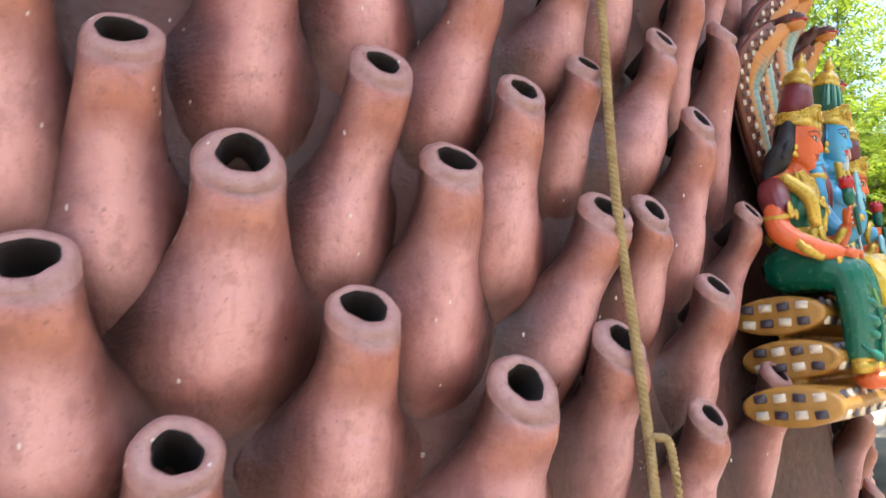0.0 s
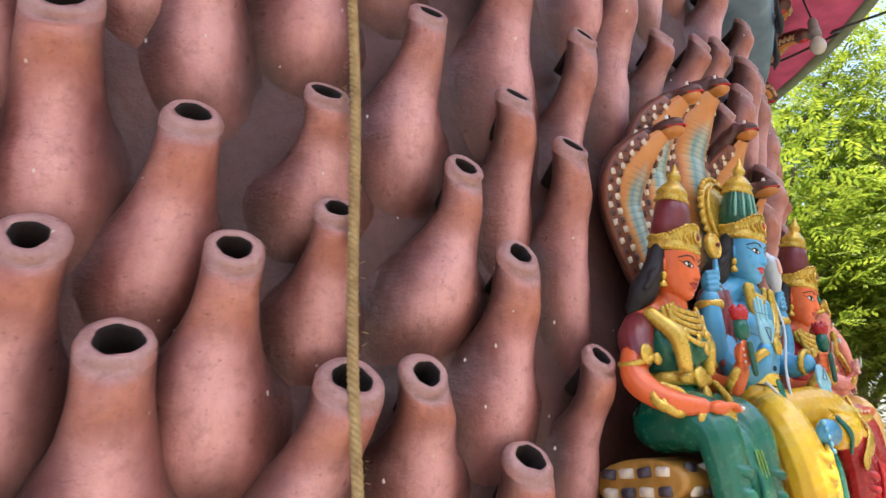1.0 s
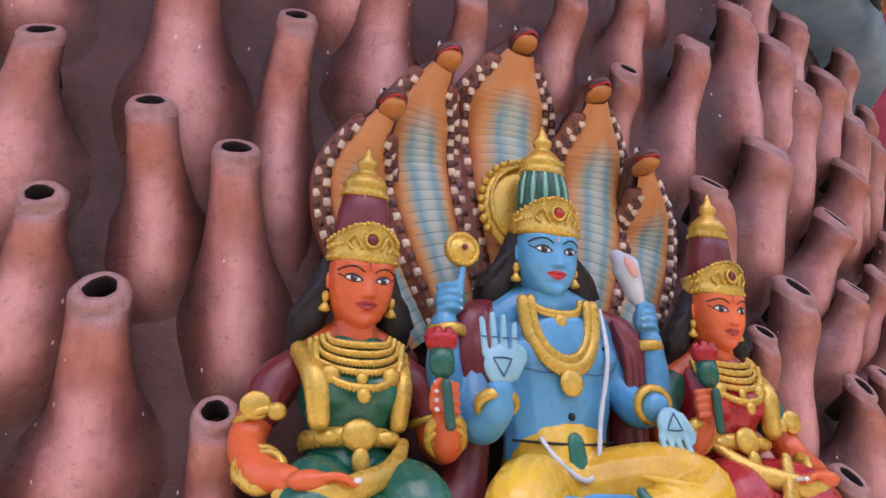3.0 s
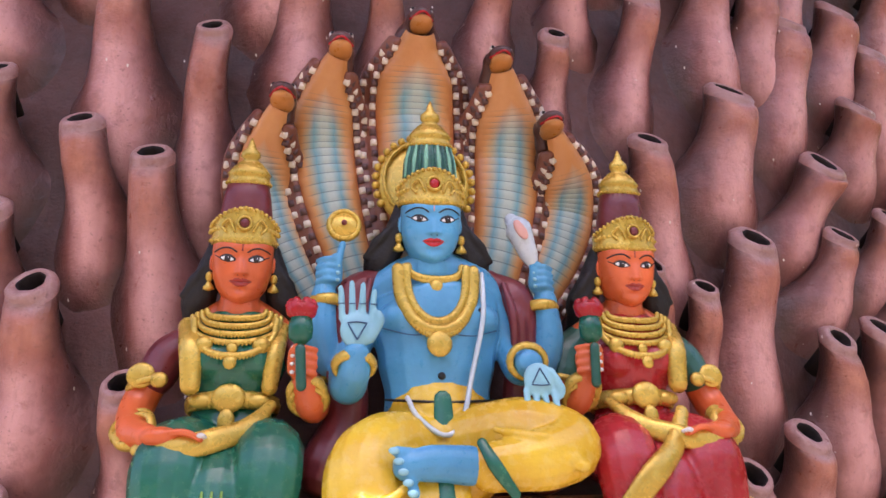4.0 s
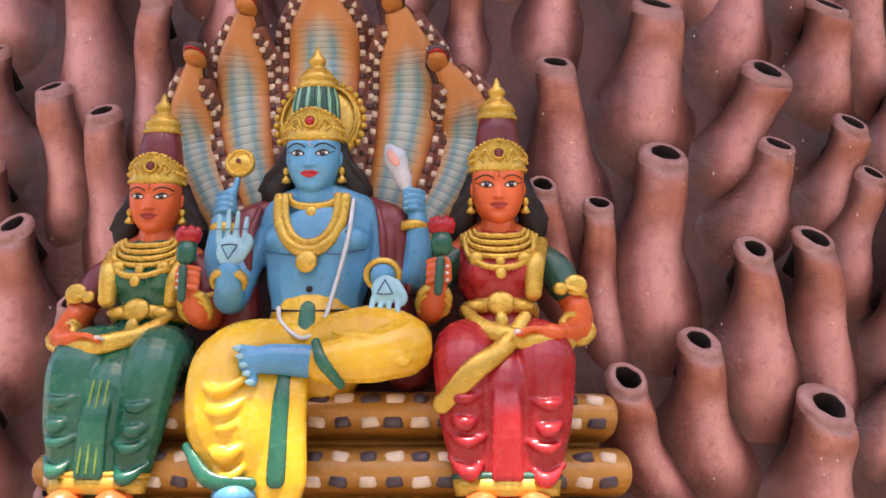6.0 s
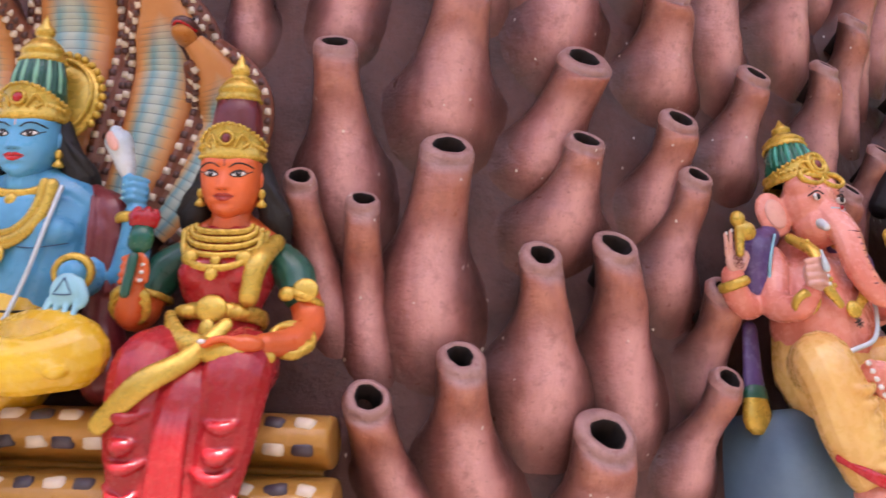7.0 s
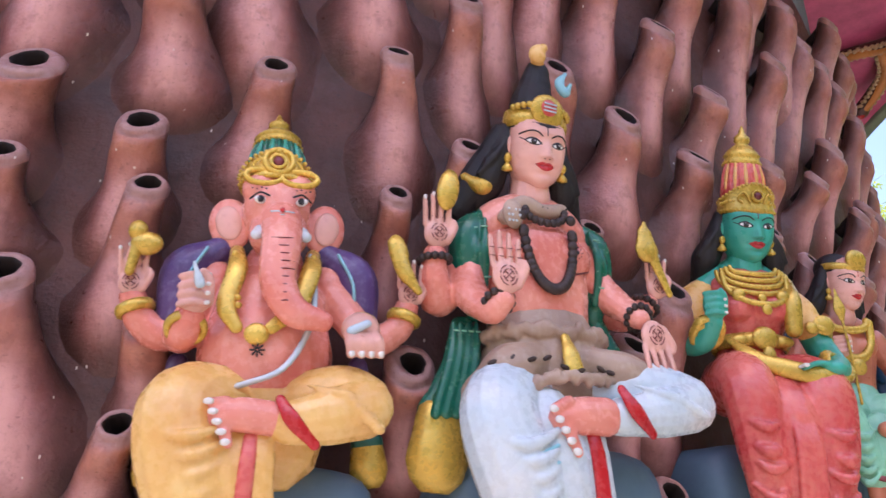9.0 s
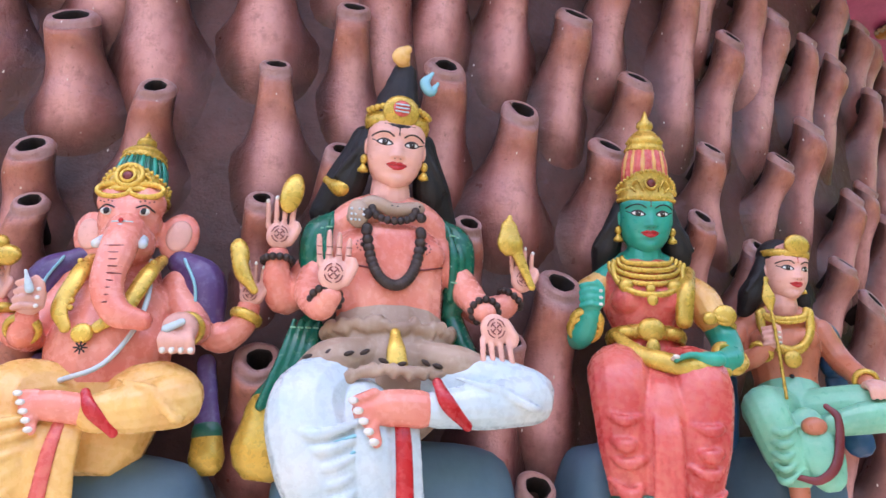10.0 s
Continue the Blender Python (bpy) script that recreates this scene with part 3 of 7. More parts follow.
def relief(u, v):
    """Height of the features over a smooth head, in head widths; u across, v up, both from the middle of the head."""
    def bump(x, z, sx, sz):
        return math.exp(-((u - x) / sx) ** 2 - ((v - z) / sz) ** 2)

    rise = ease((0.22 - v) / 0.5) if v > -0.28 else math.exp(-((v + 0.28) / 0.055) ** 2)
    out = 0.30 * rise * math.exp(-(u / (0.11 + 0.05 * rise)) ** 2)
    out += 0.09 * bump(0, -0.43, 0.26, 0.05) + 0.1 * bump(0, -0.56, 0.2, 0.055) - 0.06 * bump(0, -0.66, 0.26, 0.05) + 0.13 * bump(0, -0.84, 0.26, 0.12)
    for k in (-1, 1):
        out += 0.08 * bump(0.15 * k, -0.29, 0.08, 0.05) - 0.10 * bump(0.46 * k, 0.06, 0.28, 0.14) + 0.06 * bump(0.5 * k, 0.03, 0.2, 0.08)
        out += 0.05 * bump(0.42 * k, 0.27, 0.35, 0.08) + 0.05 * bump(0.55 * k, -0.28, 0.25, 0.18) - 0.04 * bump(0.38 * k, -0.49, 0.08, 0.06)
    return out


def face(f, skin, x, o, z, w, h, lips=LIP_RED, hair=True, brow=BLACK, mark=LIP_RED, locks=1.0):
    """A modelled head with painted eyes, brows and lips; the neck stays, the head may nod afterwards."""
    f.limb(skin, [(x, o - 0.1 * w, z - 0.55 * h), (x, o - 0.22 * w, z - 1.25 * h)], [0.62 * w, 0.72 * w])
    f.mark()

    def at(dx, do, dz):
        return (x + dx, o + do, z + dz)

    def skin_at(u, v, up=0.0):
        wide = max(along(WIDTHS, v), 0.05)
        round_off = max(0.0, 1 - min(1.0, abs(u) / wide) ** 2.3) ** (1 / 2.3)
        return (x + u * w, o + w * (along(DEPTHS, v) * round_off + relief(u, v) + up), z + v * h)

    def decal(m, rim, up):
        mid = (sum(p[0] for p in rim) / len(rim), sum(p[1] for p in rim) / len(rim))
        rows = []
        for q in (1.0, 0.66, 0.33):
            rows.append([])
            for p in rim:
                c = skin_at(mid[0] + (p[0] - mid[0]) * q, mid[1] + (p[1] - mid[1]) * q, up - (0.02 if q == 1.0 else 0.0))
                rows[-1].append(f.crisp.verts.new((c[0], -c[1], c[2])))
        c = skin_at(*mid, up)
        tip = f.crisp.verts.new((c[0], -c[1], c[2]))
        n, slot = len(rim), f.slot(m)
        for k in range(n):
            for a, b in zip(rows, rows[1:]):
                f.crisp.faces.new((a[k], a[(k + 1) % n], b[(k + 1) % n], b[k])).material_index = slot
            f.crisp.faces.new((rows[-1][k], rows[-1][(k + 1) % n], tip)).material_index = slot

    # the head itself: rings from chin to top, finer over the face
    slot, seg = f.slot(skin), 72
    levels = [-0.995 + 1.99 * k / 64 for k in range(65)]
    rings = []
    for v in levels:
        ring = []
        for k in range(seg):
            a = 2 * math.pi * k / seg
            sx, cy = math.sin(a), math.cos(a)
            px = math.copysign(abs(sx) ** (2 / 2.3), sx) * along(WIDTHS, v)
            py = math.copysign(abs(cy) ** (2 / 2.3), cy) * along(DEPTHS, v) * (1.0 if cy > 0 else 0.85)
            if cy > 0:
                py += relief(px, v) * min(1.0, cy * 4)
            ring.append(f.crisp.verts.new((x + px * w, -(o + py * w), z + v * h)))
        rings.append(ring)
    for a, b in zip(rings, rings[1:]):
        for k in range(seg):
            f.crisp.faces.new((a[k], a[(k + 1) % seg], b[(k + 1) % seg], b[k])).material_index = slot
    f.crisp.faces.new(rings[0]).material_index = slot
    f.crisp.faces.new(list(reversed(rings[-1]))).material_index = slot

    def almond(k, long, tall, drop=0.0):
        rim = []
        for i in range(20):
            a = 2 * math.pi * i / 20
            c = math.cos(a)
            rim.append((k * (0.47 + long * c), 0.035 + drop + (tall * (1.0 if math.sin(a) > 0 else 0.72)) * math.sin(a) * (1 - 0.35 * c * c) + 0.02 * c))
        return rim

    for k in (-1, 1):
        decal(BLACK, almond(k, 0.33, 0.125), 0.012)
        decal(EYE_WHITE, almond(k, 0.255, 0.078, -0.004), 0.022)
        decal(IRIS, [(k * 0.46 + 0.13 * math.cos(i * 0.524), 0.042 + 0.085 * math.sin(i * 0.524)) for i in range(12)], 0.03)
        decal(BLACK, [(k * 0.46 + 0.075 * math.cos(i * 0.785), 0.042 + 0.042 * math.sin(i * 0.785)) for i in range(8)], 0.036)
        # small white dot painted on the iris as a highlight
        decal(EYE_WHITE, [(k * 0.46 + 0.03 + 0.022 * math.cos(i * 1.257), 0.064 + 0.016 * math.sin(i * 1.257)) for i in range(5)], 0.042)
        f.line(BLACK, [skin_at(k * 0.72, 0.055, 0.0), skin_at(k * 0.86, 0.1, 0.0)], 0.022 * w)
        f.line(brow, [skin_at(k * 0.18, 0.2, -0.01), skin_at(k * 0.36, 0.275, -0.01), skin_at(k * 0.58, 0.285, -0.01), skin_at(k * 0.78, 0.23, -0.01), skin_at(k * 0.88, 0.18, -0.01)], 0.032 * w)
        f.ball(BLACK, skin_at(k * 0.09, -0.325, -0.02), (0.035 * w, 0.02 * w, 0.02 * h), soft=False)
        f.ball(skin, at(k * 1.0 * w, -0.12 * w, -0.05 * h), (0.1 * w, 0.2 * w, 0.24 * h))
        f.ball(GOLD, at(k * 1.05 * w, 0.04 * w, -0.36 * h), (0.13 * w, 0.13 * w, 0.12 * h), soft=False)
        f.turned(GOLD, at(k * 1.05 * w, 0.04 * w, -0.68 * h), [(0.04 * w, 0), (0.19 * w, 0.03 * h), (0.17 * w, 0.1 * h), (0.08 * w, 0.18 * h), (0.04 * w, 0.24 * h)], seg=12)
    # lips: an upper bow and a fuller lower lip
    upper, lower = [], []
    for i in range(13):
        q = -1 + i / 6
        upper.append((0.36 * q, -0.425 + 0.02 * abs(q) - 0.055 * q * q * (1 if abs(q) < 0.99 else 1.2) + (0.018 if 0.15 < abs(q) < 0.55 else 0.0)))
        lower.append((0.33 * q, -0.60 + 0.11 * q * q))
    seam = [(0.36 * (1 - i / 6), -0.492 + 0.018 * abs(1 - i / 6)) for i in range(13)]
    decal(lips, upper + seam[1:-1], 0.022)
    decal(lips, lower + seam[1:-1], 0.022)
    f.line(MAROON, [skin_at(-0.35, -0.478, 0.0), skin_at(-0.15, -0.492, 0.012), skin_at(0.15, -0.492, 0.012), skin_at(0.35, -0.478, 0.0)], 0.012 * w)
    if mark:
        f.line(mark, [skin_at(0, 0.24, -0.01), skin_at(0, 0.42, -0.01)], 0.032 * w)
    if hair:
        f.ball(BLACK, at(0, -0.42 * w, 0.1 * h), (1.1 * w, 0.82 * w, 0.9 * h))
        f.turned(BLACK, at(0, -0.03 * w, 0.36 * h), [(0.8 * w, 0), (1.015 * w, 0.0), (1.02 * w, 0.14 * h), (0.8 * w, 0.14 * h)], 1.0)
        for k in (-1, 1):
            f.limb(BLACK, [at(k * 0.85 * w, -0.4 * w, 0.35 * h), at(k * 1.12 * w, -0.45 * w, -0.3 * h), at(k * 1.4 * w * locks, -0.6 * w, -0.85 * h), at(k * 1.5 * w * locks, -0.85 * w, -1.35 * h)],
                   [0.36 * w, 0.46 * w, 0.58 * w, 0.42 * w])
            for i in range(9):
                a = i * 1.9
                f.limb(BLACK, [at(k * (1.05 + 0.04 * i) * w, -(0.1 + 0.1 * i) * w, (0.1 - 0.1 * i) * h), at(k * (1.5 + 0.16 * math.sin(a)) * locks * w, -(0.12 + 0.1 * i) * w, -(0.4 + 0.1 * i) * h), at(k * (1.6 + 0.3 * math.cos(a)) * locks * w, -(0.25 + 0.1 * i) * w, -(0.8 + 0.1 * i) * h)],
                       [0.07 * w, 0.15 * w, 0.1 * w], seg=10)


def crown(f, x, o, z, w, tall, cone, ribs=False, plate=True, jewel=None):
    """A gold diadem that rises over the brow, a coloured cone above it, a gold tier and a finial."""
    t, seg, slot = tall, 48, f.slot(GOLD)
    rows = []
    for r, low, high in ((0.94, 0.0, 0.0), (1.06, -0.02, 0.0), (1.12, 0.02, 0.0), (1.07, 0.05, 0.0), (1.05, 0.08, 0.3), (1.03, 0.105, 0.75), (1.06, 0.125, 1.0), (1.04, 0.15, 1.0), (0.95, 0.15, 1.0), (0.8, 0.13, 0.7)):
        row = []
        for k in range(seg):
            a = 2 * math.pi * k / seg
            arch = max(0.0, math.cos(a)) ** 1.6 * 0.17
            wave = 0.008 * math.cos(12 * a) * (1 if high == 1.0 else 0)
            row.append(f.crisp.verts.new((x + w * r * math.sin(a), -(o + w * r * 1.02 * math.cos(a) - 0.06 * t * high * 0.5), z + (low + high * arch + wave) * t)))
        rows.append(row)
    for a, b in zip(rows, rows[1:]):
        for k in range(seg):
            f.crisp.faces.new((a[k], a[(k + 1) % seg], b[(k + 1) % seg], b[k])).material_index = slot
    for k in range(-9, 10):
        a = k * 0.16
        for r, dz in ((0.05, 0.012), (0.075, 0.08 + 0.05 * math.cos(a)), (0.07, 0.135 + 0.17 * math.cos(a) ** 1.6 if abs(a) < 1.5 else 0.135)):
            f.ball(GOLD, (x + math.sin(a) * w * 1.11, o + math.cos(a) * w * 1.12 - (0.03 * t if dz > 0.1 else 0), z + dz * t), (w * r, w * 0.04, w * r), soft=False)
    if plate:
        f.hoop(GOLD, (x, o + w * 1.1, z + 0.17 * t), w * 0.22, w * 0.22, w * 0.055, (82, 0, 0))
        f.ball(jewel or MAROON, (x, o + w * 1.13, z + 0.17 * t), (w * 0.16, w * 0.09, w * 0.16), soft=False)
        for k in (-1, 1):
            f.line(GOLD, [(x + k * w * 0.3, o + w * 1.07, z + 0.1 * t), (x + k * w * 0.5, o + w * 1.0, z + 0.2 * t), (x + k * w * 0.72, o + w * 0.86, z + 0.14 * t), (x + k * w * 0.58, o + w * 0.96, z + 0.09 * t)], w * 0.05)
    f.turned(cone, (x, o - 0.04 * t, z), [(w * 0.9, 0.12 * t), (w * 0.86, 0.28 * t), (w * 0.78, 0.44 * t), (w * 0.68, 0.57 * t), (w * 0.3, 0.6 * t)], 1.0, -0.06)
    if ribs:
        for k in range(13):
            a = -1.6 + 0.267 * k
            f.limb((MINT if jewel else SEA_GREEN if cone is GREEN else CREAM) if k % 2 else cone, [(x + math.sin(a) * w * 0.85, o - 0.06 * t + math.cos(a) * w * 0.86, z + 0.26 * t), (x + math.sin(a) * w * 0.79, o - 0.07 * t + math.cos(a) * w * 0.79, z + 0.41 * t), (x + math.sin(a) * w * 0.68, o - 0.075 * t + math.cos(a) * w * 0.68, z + 0.54 * t)],
                   [w * 0.06, w * 0.085, w * 0.06], soft=False, seg=8)
    f.turned(GOLD, (x, o - 0.08 * t, z), [(w * 0.5, 0.53 * t), (w * 0.72, 0.545 * t), (w * 0.76, 0.575 * t), (w * 0.7, 0.6 * t), (w * 0.69, 0.63 * t), (w * 0.74, 0.645 * t), (w * 0.6, 0.7 * t), (w * 0.4, 0.755 * t), (w * 0.24, 0.785 * t), (w * 0.33, 0.81 * t), (w * 0.32, 0.86 * t), (w * 0.15, 0.905 * t), (w * 0.1, 0.95 * t), (w * 0.02, 1.0 * t)], 1.0)
    f.hoop(GOLD, (x, o - 0.08 * t, z + 0.56 * t), w * 0.75, w * 0.75, w * 0.042, beads=26)


def palm_up(f, skin, c, size, away=0.0, nails=None):
    """An open hand, palm to the front, fingers up (size > 0) or hanging down (size < 0)."""
    s, d = abs(size), 1 if size > 0 else -1
    x, o, z = c
    f.ball(skin, c, (0.40 * s, 0.2 * s, 0.44 * s))
    for k, long in enumerate((0.8, 0.95, 0.9, 0.72)):
        dx = (-0.345 + 0.23 * k) * s
        f.limb(skin, [(x + dx, o + 0.02 * s, z + d * 0.26 * s), (x + dx * 1.1, o + (0.03 + away) * s, z + d * (0.42 + 0.5 * long) * s), (x + dx * 1.15, o + (0.05 + away) * s, z + d * (0.35 + 0.85 * long) * s)], [0.085 * s, 0.082 * s, 0.07 * s], seg=8)
        if nails:
            f.ball(nails, (x + dx * 1.15, o + (0.12 + away) * s, z + d * (0.35 + 0.85 * long) * s), (0.06 * s, 0.035 * s, 0.075 * s), soft=False)
    f.limb(skin, [(x + 0.3 * s, o + 0.02 * s, z - d * 0.2 * s), (x + 0.52 * s, o + 0.08 * s, z + d * 0.2 * s), (x + 0.5 * s, o + 0.1 * s, z + d * 0.4 * s)], [0.13 * s, 0.12 * s, 0.09 * s], seg=8)


def palm_lines(f, c, size, dark):
    x, o, z = c
    s, d = abs(size), 1 if size > 0 else -1
    y = o + 0.215 * s
    if dark is MAROON:
        for k in range(4):
            a = math.pi / 4 + k * math.pi / 2
            for r in (0.16, 0.26):
                f.line(dark, [(x + r * s * math.cos(a + q) * 0.9, y - 0.4 * s * r * r, z + r * s * math.sin(a + q)) for q in (-0.55, 0.0, 0.55)], 0.014 * s)
            f.line(dark, [(x + 0.03 * s * math.cos(a), y, z + 0.03 * s * math.sin(a)), (x + 0.12 * s * math.cos(a), y - 0.006 * s, z + 0.12 * s * math.sin(a))], 0.016 * s)
        for k in range(4):
            dx = (-0.345 + 0.23 * k) * s
            for up in (0.5, 0.72):
                f.line(dark, [(x + dx * 1.1 - 0.06 * s, o + 0.11 * s, z + d * up * s), (x + dx * 1.1 + 0.06 * s, o + 0.11 * s, z + d * up * s)], 0.012 * s)
        return
    f.line(dark, [(x - 0.22 * s, y - 0.02 * s, z + d * 0.14 * s), (x, y, z + d * 0.16 * s), (x + 0.22 * s, y - 0.02 * s, z + d * 0.14 * s)], 0.018 * s)
    f.line(dark, [(x - 0.2 * s, y - 0.02 * s, z + d * 0.1 * s), (x, y, z - d * 0.26 * s)], 0.018 * s)
    f.line(dark, [(x + 0.2 * s, y - 0.02 * s, z + d * 0.1 * s), (x, y, z - d * 0.26 * s)], 0.018 * s)
    for k in range(4):
        dx = (-0.345 + 0.23 * k) * s
        f.line(dark, [(x + dx * 1.1 - 0.07 * s, o + 0.13 * s, z + d * 0.62 * s), (x + dx * 1.1 + 0.07 * s, o + 0.13 * s, z + d * 0.62 * s)], 0.014 * s)


def fist(f, skin, c, s, nails=EYE_WHITE, side=1):
    """A closed hand seen from the finger side."""
    x, o, z = c
    f.ball(skin, c, (0.42 * s, 0.3 * s, 0.5 * s))
    for k in range(4):
        zz = z + (0.4 - 0.235 * k) * s
        f.limb(skin, [(x - side * 0.36 * s, o + 0.12 * s, zz), (x - side * 0.05 * s, o + 0.34 * s, zz + 0.03 * s), (x + side * 0.26 * s, o + 0.24 * s, zz + 0.02 * s)], [0.088 * s, 0.086 * s, 0.075 * s], seg=8)
        f.ball(nails, (x + side * 0.28 * s, o + 0.32 * s, zz + 0.03 * s), (0.07 * s, 0.05 * s, 0.06 * s), soft=False)
    f.limb(skin, [(x + side * 0.3 * s, o + 0.05 * s, z - 0.2 * s), (x + side * 0.3 * s, o + 0.25 * s, z + 0.3 * s), (x + side * 0.15 * s, o + 0.34 * s, z + 0.52 * s)], [0.14 * s, 0.12 * s, 0.09 * s], seg=8)


def necklace(f, x, z, wide, drop, front, tube, m=GOLD, pendant=True, beads=True):
    """A chain hung in a U over the chest; front(x, z) gives the chest's surface."""
    pts = []
    for k in range(13):
        a = math.pi * (k / 12 - 0.5)
        px, pz = x + wide * math.sin(a), z - drop * math.cos(a) ** 0.8
        pts.append((px, front(px - x, pz) + tube * 0.5, pz))
    f.line(m, pts, tube, 8)
    if beads:
        for a, b in zip(pts, pts[1:]):
            for t in (0.17, 0.5, 0.83):
                q = Vector(a).lerp(Vector(b), t)
                f.ball(m, (q.x, q.y + tube * 0.3, q.z - tube * 0.95), (tube * 0.42, tube * 0.5, tube * 0.6), soft=False)
    if pendant:
        f.ball(m, (x, front(0, z - drop) + tube * 1.2, z - drop - tube * 2.2), (tube * 1.9, tube * 0.8, tube * 2.0), soft=False)


def chest(oc, w, d):
    def front(dx, z):
        return oc + d * math.sqrt(max(0.05, 1 - (dx / w) ** 2))
    return front


# ---- the painted figures ----
def sit_frame(turn, z, lean=0.0, face_to=0.0):
    """face_to: degrees by which the figure turns off the wall's own direction."""
    return frame_on_wall(turn, WALL_R, z) @ pose(0, -0.1, 0) @ pose(0, 0, 0, 0, -lean, face_to) @ pose(0, 0.1, 0)


def goddess(turn, z, skin, cloth, blouse, side, trim, cone, blouse_sleeve, lean=0.0, k=1.0, label="", two_tone=None, lotus=True, face_to=0.0, head_turn=0.0):
    """A seated goddess: one hand on her knee, the other (towards side) raised."""
    f = Figure()
    oc = 0.095
    front = chest(oc, 0.066, 0.052)
    face(f, skin, 0, 0.118, 0.300, 0.0385, 0.057, lips=DARK_LIP if skin is ORANGE else LIP_RED, mark=MAROON)
    crown(f, 0, 0.114, 0.324, 0.039, 0.15, cone, ribs=cone is SALMON)
    f.nod((0, 0.105, 0.25), 15.0, head_turn)
    # bodice and hips
    f.limb(blouse, [(0, oc, 0.075), (0, oc, 0.12), (0, oc + 0.004, 0.165), (0, oc - 0.004, 0.205), (0, oc - 0.012, 0.222)], [0.058, 0.047, 0.062, 0.062, 0.03], flat=0.78)
    f.limb(skin, [(-0.06, oc - 0.006, 0.205), (-0.03, oc - 0.002, 0.222), (0, oc, 0.23), (0.03, oc - 0.002, 0.222), (0.06, oc - 0.006, 0.205)], [0.02, 0.027, 0.032, 0.027, 0.02])
    for s in (-1, 1):
        f.ball(blouse, (s * 0.026, oc + 0.03, 0.165), (0.028, 0.026, 0.026))
        f.limb(blouse_sleeve, [(s * 0.058, oc - 0.01, 0.2), (s * 0.084, oc - 0.004, 0.178), (s * 0.096, oc + 0.004, 0.15)], [0.026, 0.027, 0.024])
    # saree end across the chest and shoulder
    w = -side
    f.limb(trim, [(w * 0.062, oc + 0.015, 0.214), (w * 0.05, oc + 0.046, 0.175), (w * 0.045, oc + 0.05, 0.13)], [0.012, 0.014, 0.012], soft=False)
    if two_tone:
        f.limb(trim, [(-w * 0.056, oc + 0.02, 0.21), (-w * 0.05, oc + 0.042, 0.17), (-w * 0.046, oc + 0.04, 0.13)], [0.01, 0.012, 0.01], soft=False)
    # arm that rests on the knee
    f.limb(skin, [(w * 0.093, oc, 0.165), (w * 0.112, oc + 0.005, 0.115), (w * 0.105, oc + 0.045, 0.08), (w * 0.078, oc + 0.095, 0.066)], [0.021, 0.021, 0.018, 0.014])
    f.ball(skin, (w * 0.062, oc + 0.115, 0.064), (0.022, 0.018, 0.011))
    for j in range(4):
        f.limb(skin, [(w * 0.055, oc + 0.128 - 0.009 * j, 0.066), (w * 0.035, oc + 0.132 - 0.009 * j, 0.067), (w * 0.018, oc + 0.13 - 0.008 * j, 0.06)], [0.0045, 0.0043, 0.0038], seg=8)
        f.ball(EYE_WHITE, (w * 0.017, oc + 0.134 - 0.008 * j, 0.063), (0.005, 0.003, 0.003), soft=False)
    f.hoop(GOLD, (w * 0.1, oc + 0.055, 0.077), 0.021, 0.021, 0.005, (60, 0, w * 30))
    f.hoop(GOLD, (w * 0.105, oc + 0.045, 0.083), 0.022, 0.022, 0.005, (55, 0, w * 25))
    f.hoop(GOLD, (w * 0.102, oc + 0.003, 0.142), 0.0255, 0.0255, 0.003, (0, w * 18, 0))
    f.ball(GOLD, (w * 0.108, oc + 0.026, 0.148), (0.017, 0.004, 0.016), soft=False)
    f.ball(GOLD, (w * 0.086, oc + 0.029, 0.142), (0.011, 0.004, 0.01), soft=False)
    # raised arm with a lotus bud
    v = side
    f.limb(skin, [(v * 0.09, oc, 0.165), (v * 0.1, oc + 0.01, 0.118), (v * 0.097, oc + 0.052, 0.106), (v * 0.088, oc + 0.08, 0.13)], [0.021, 0.02, 0.018, 0.015])
    fist(f, skin, (v * 0.086, oc + 0.088, 0.15), 0.042, side=-v)
    f.hoop(GOLD, (v * 0.094, oc + 0.062, 0.112), 0.021, 0.021, 0.005, (-40, 0, 0))
    f.hoop(GOLD, (v * 0.092, oc + 0.07, 0.12), 0.02, 0.02, 0.005, (-40, 0, 0))
    f.hoop(GOLD, (v * 0.096, oc + 0.002, 0.142), 0.0255, 0.0255, 0.003, (0, -v * 12, 0))
    if lotus:
        f.limb(DARK_GREEN, [(v * 0.086, oc + 0.112, 0.12), (v * 0.083, oc + 0.112, 0.165)], [0.006, 0.006], soft=False)
        f.turned(GREEN, (v * 0.082, oc + 0.1, 0.172), [(0.006, 0), (0.014, 0.008), (0.015, 0.02), (0.013, 0.034), (0.005, 0.036)])
        f.turned(LIP_RED, (v * 0.082, oc + 0.1, 0.202), [(0.01, 0), (0.017, 0.006), (0.02, 0.018), (0.015, 0.022), (0.004, 0.014)])
        for j in range(6):
            a = j * 1.05
            f.ball(LIP_RED, (v * 0.082 + 0.012 * math.cos(a), oc + 0.1 + 0.012 * math.sin(a), 0.22), (0.007, 0.007, 0.01), soft=False)
    # necklaces and belt
    for j in range(4):
        necklace(f, 0, 0.228 - 0.002 * j, 0.036 + 0.006 * j, 0.012 + 0.009 * j, lambda dx, zz: front(dx, zz) - 0.006 + 0.002 * j, 0.0036, pendant=j == 3)
    necklace(f, 0, 0.216, 0.05, 0.052, lambda dx, zz: front(dx, zz) + 0.004 + 0.008 * max(0, 1 - abs(dx) / 0.05), 0.0042)
    for dx in (-0.034, 0.034):
        f.ball(GOLD, (dx, oc + 0.052, 0.18), (0.011, 0.006, 0.011), soft=False)
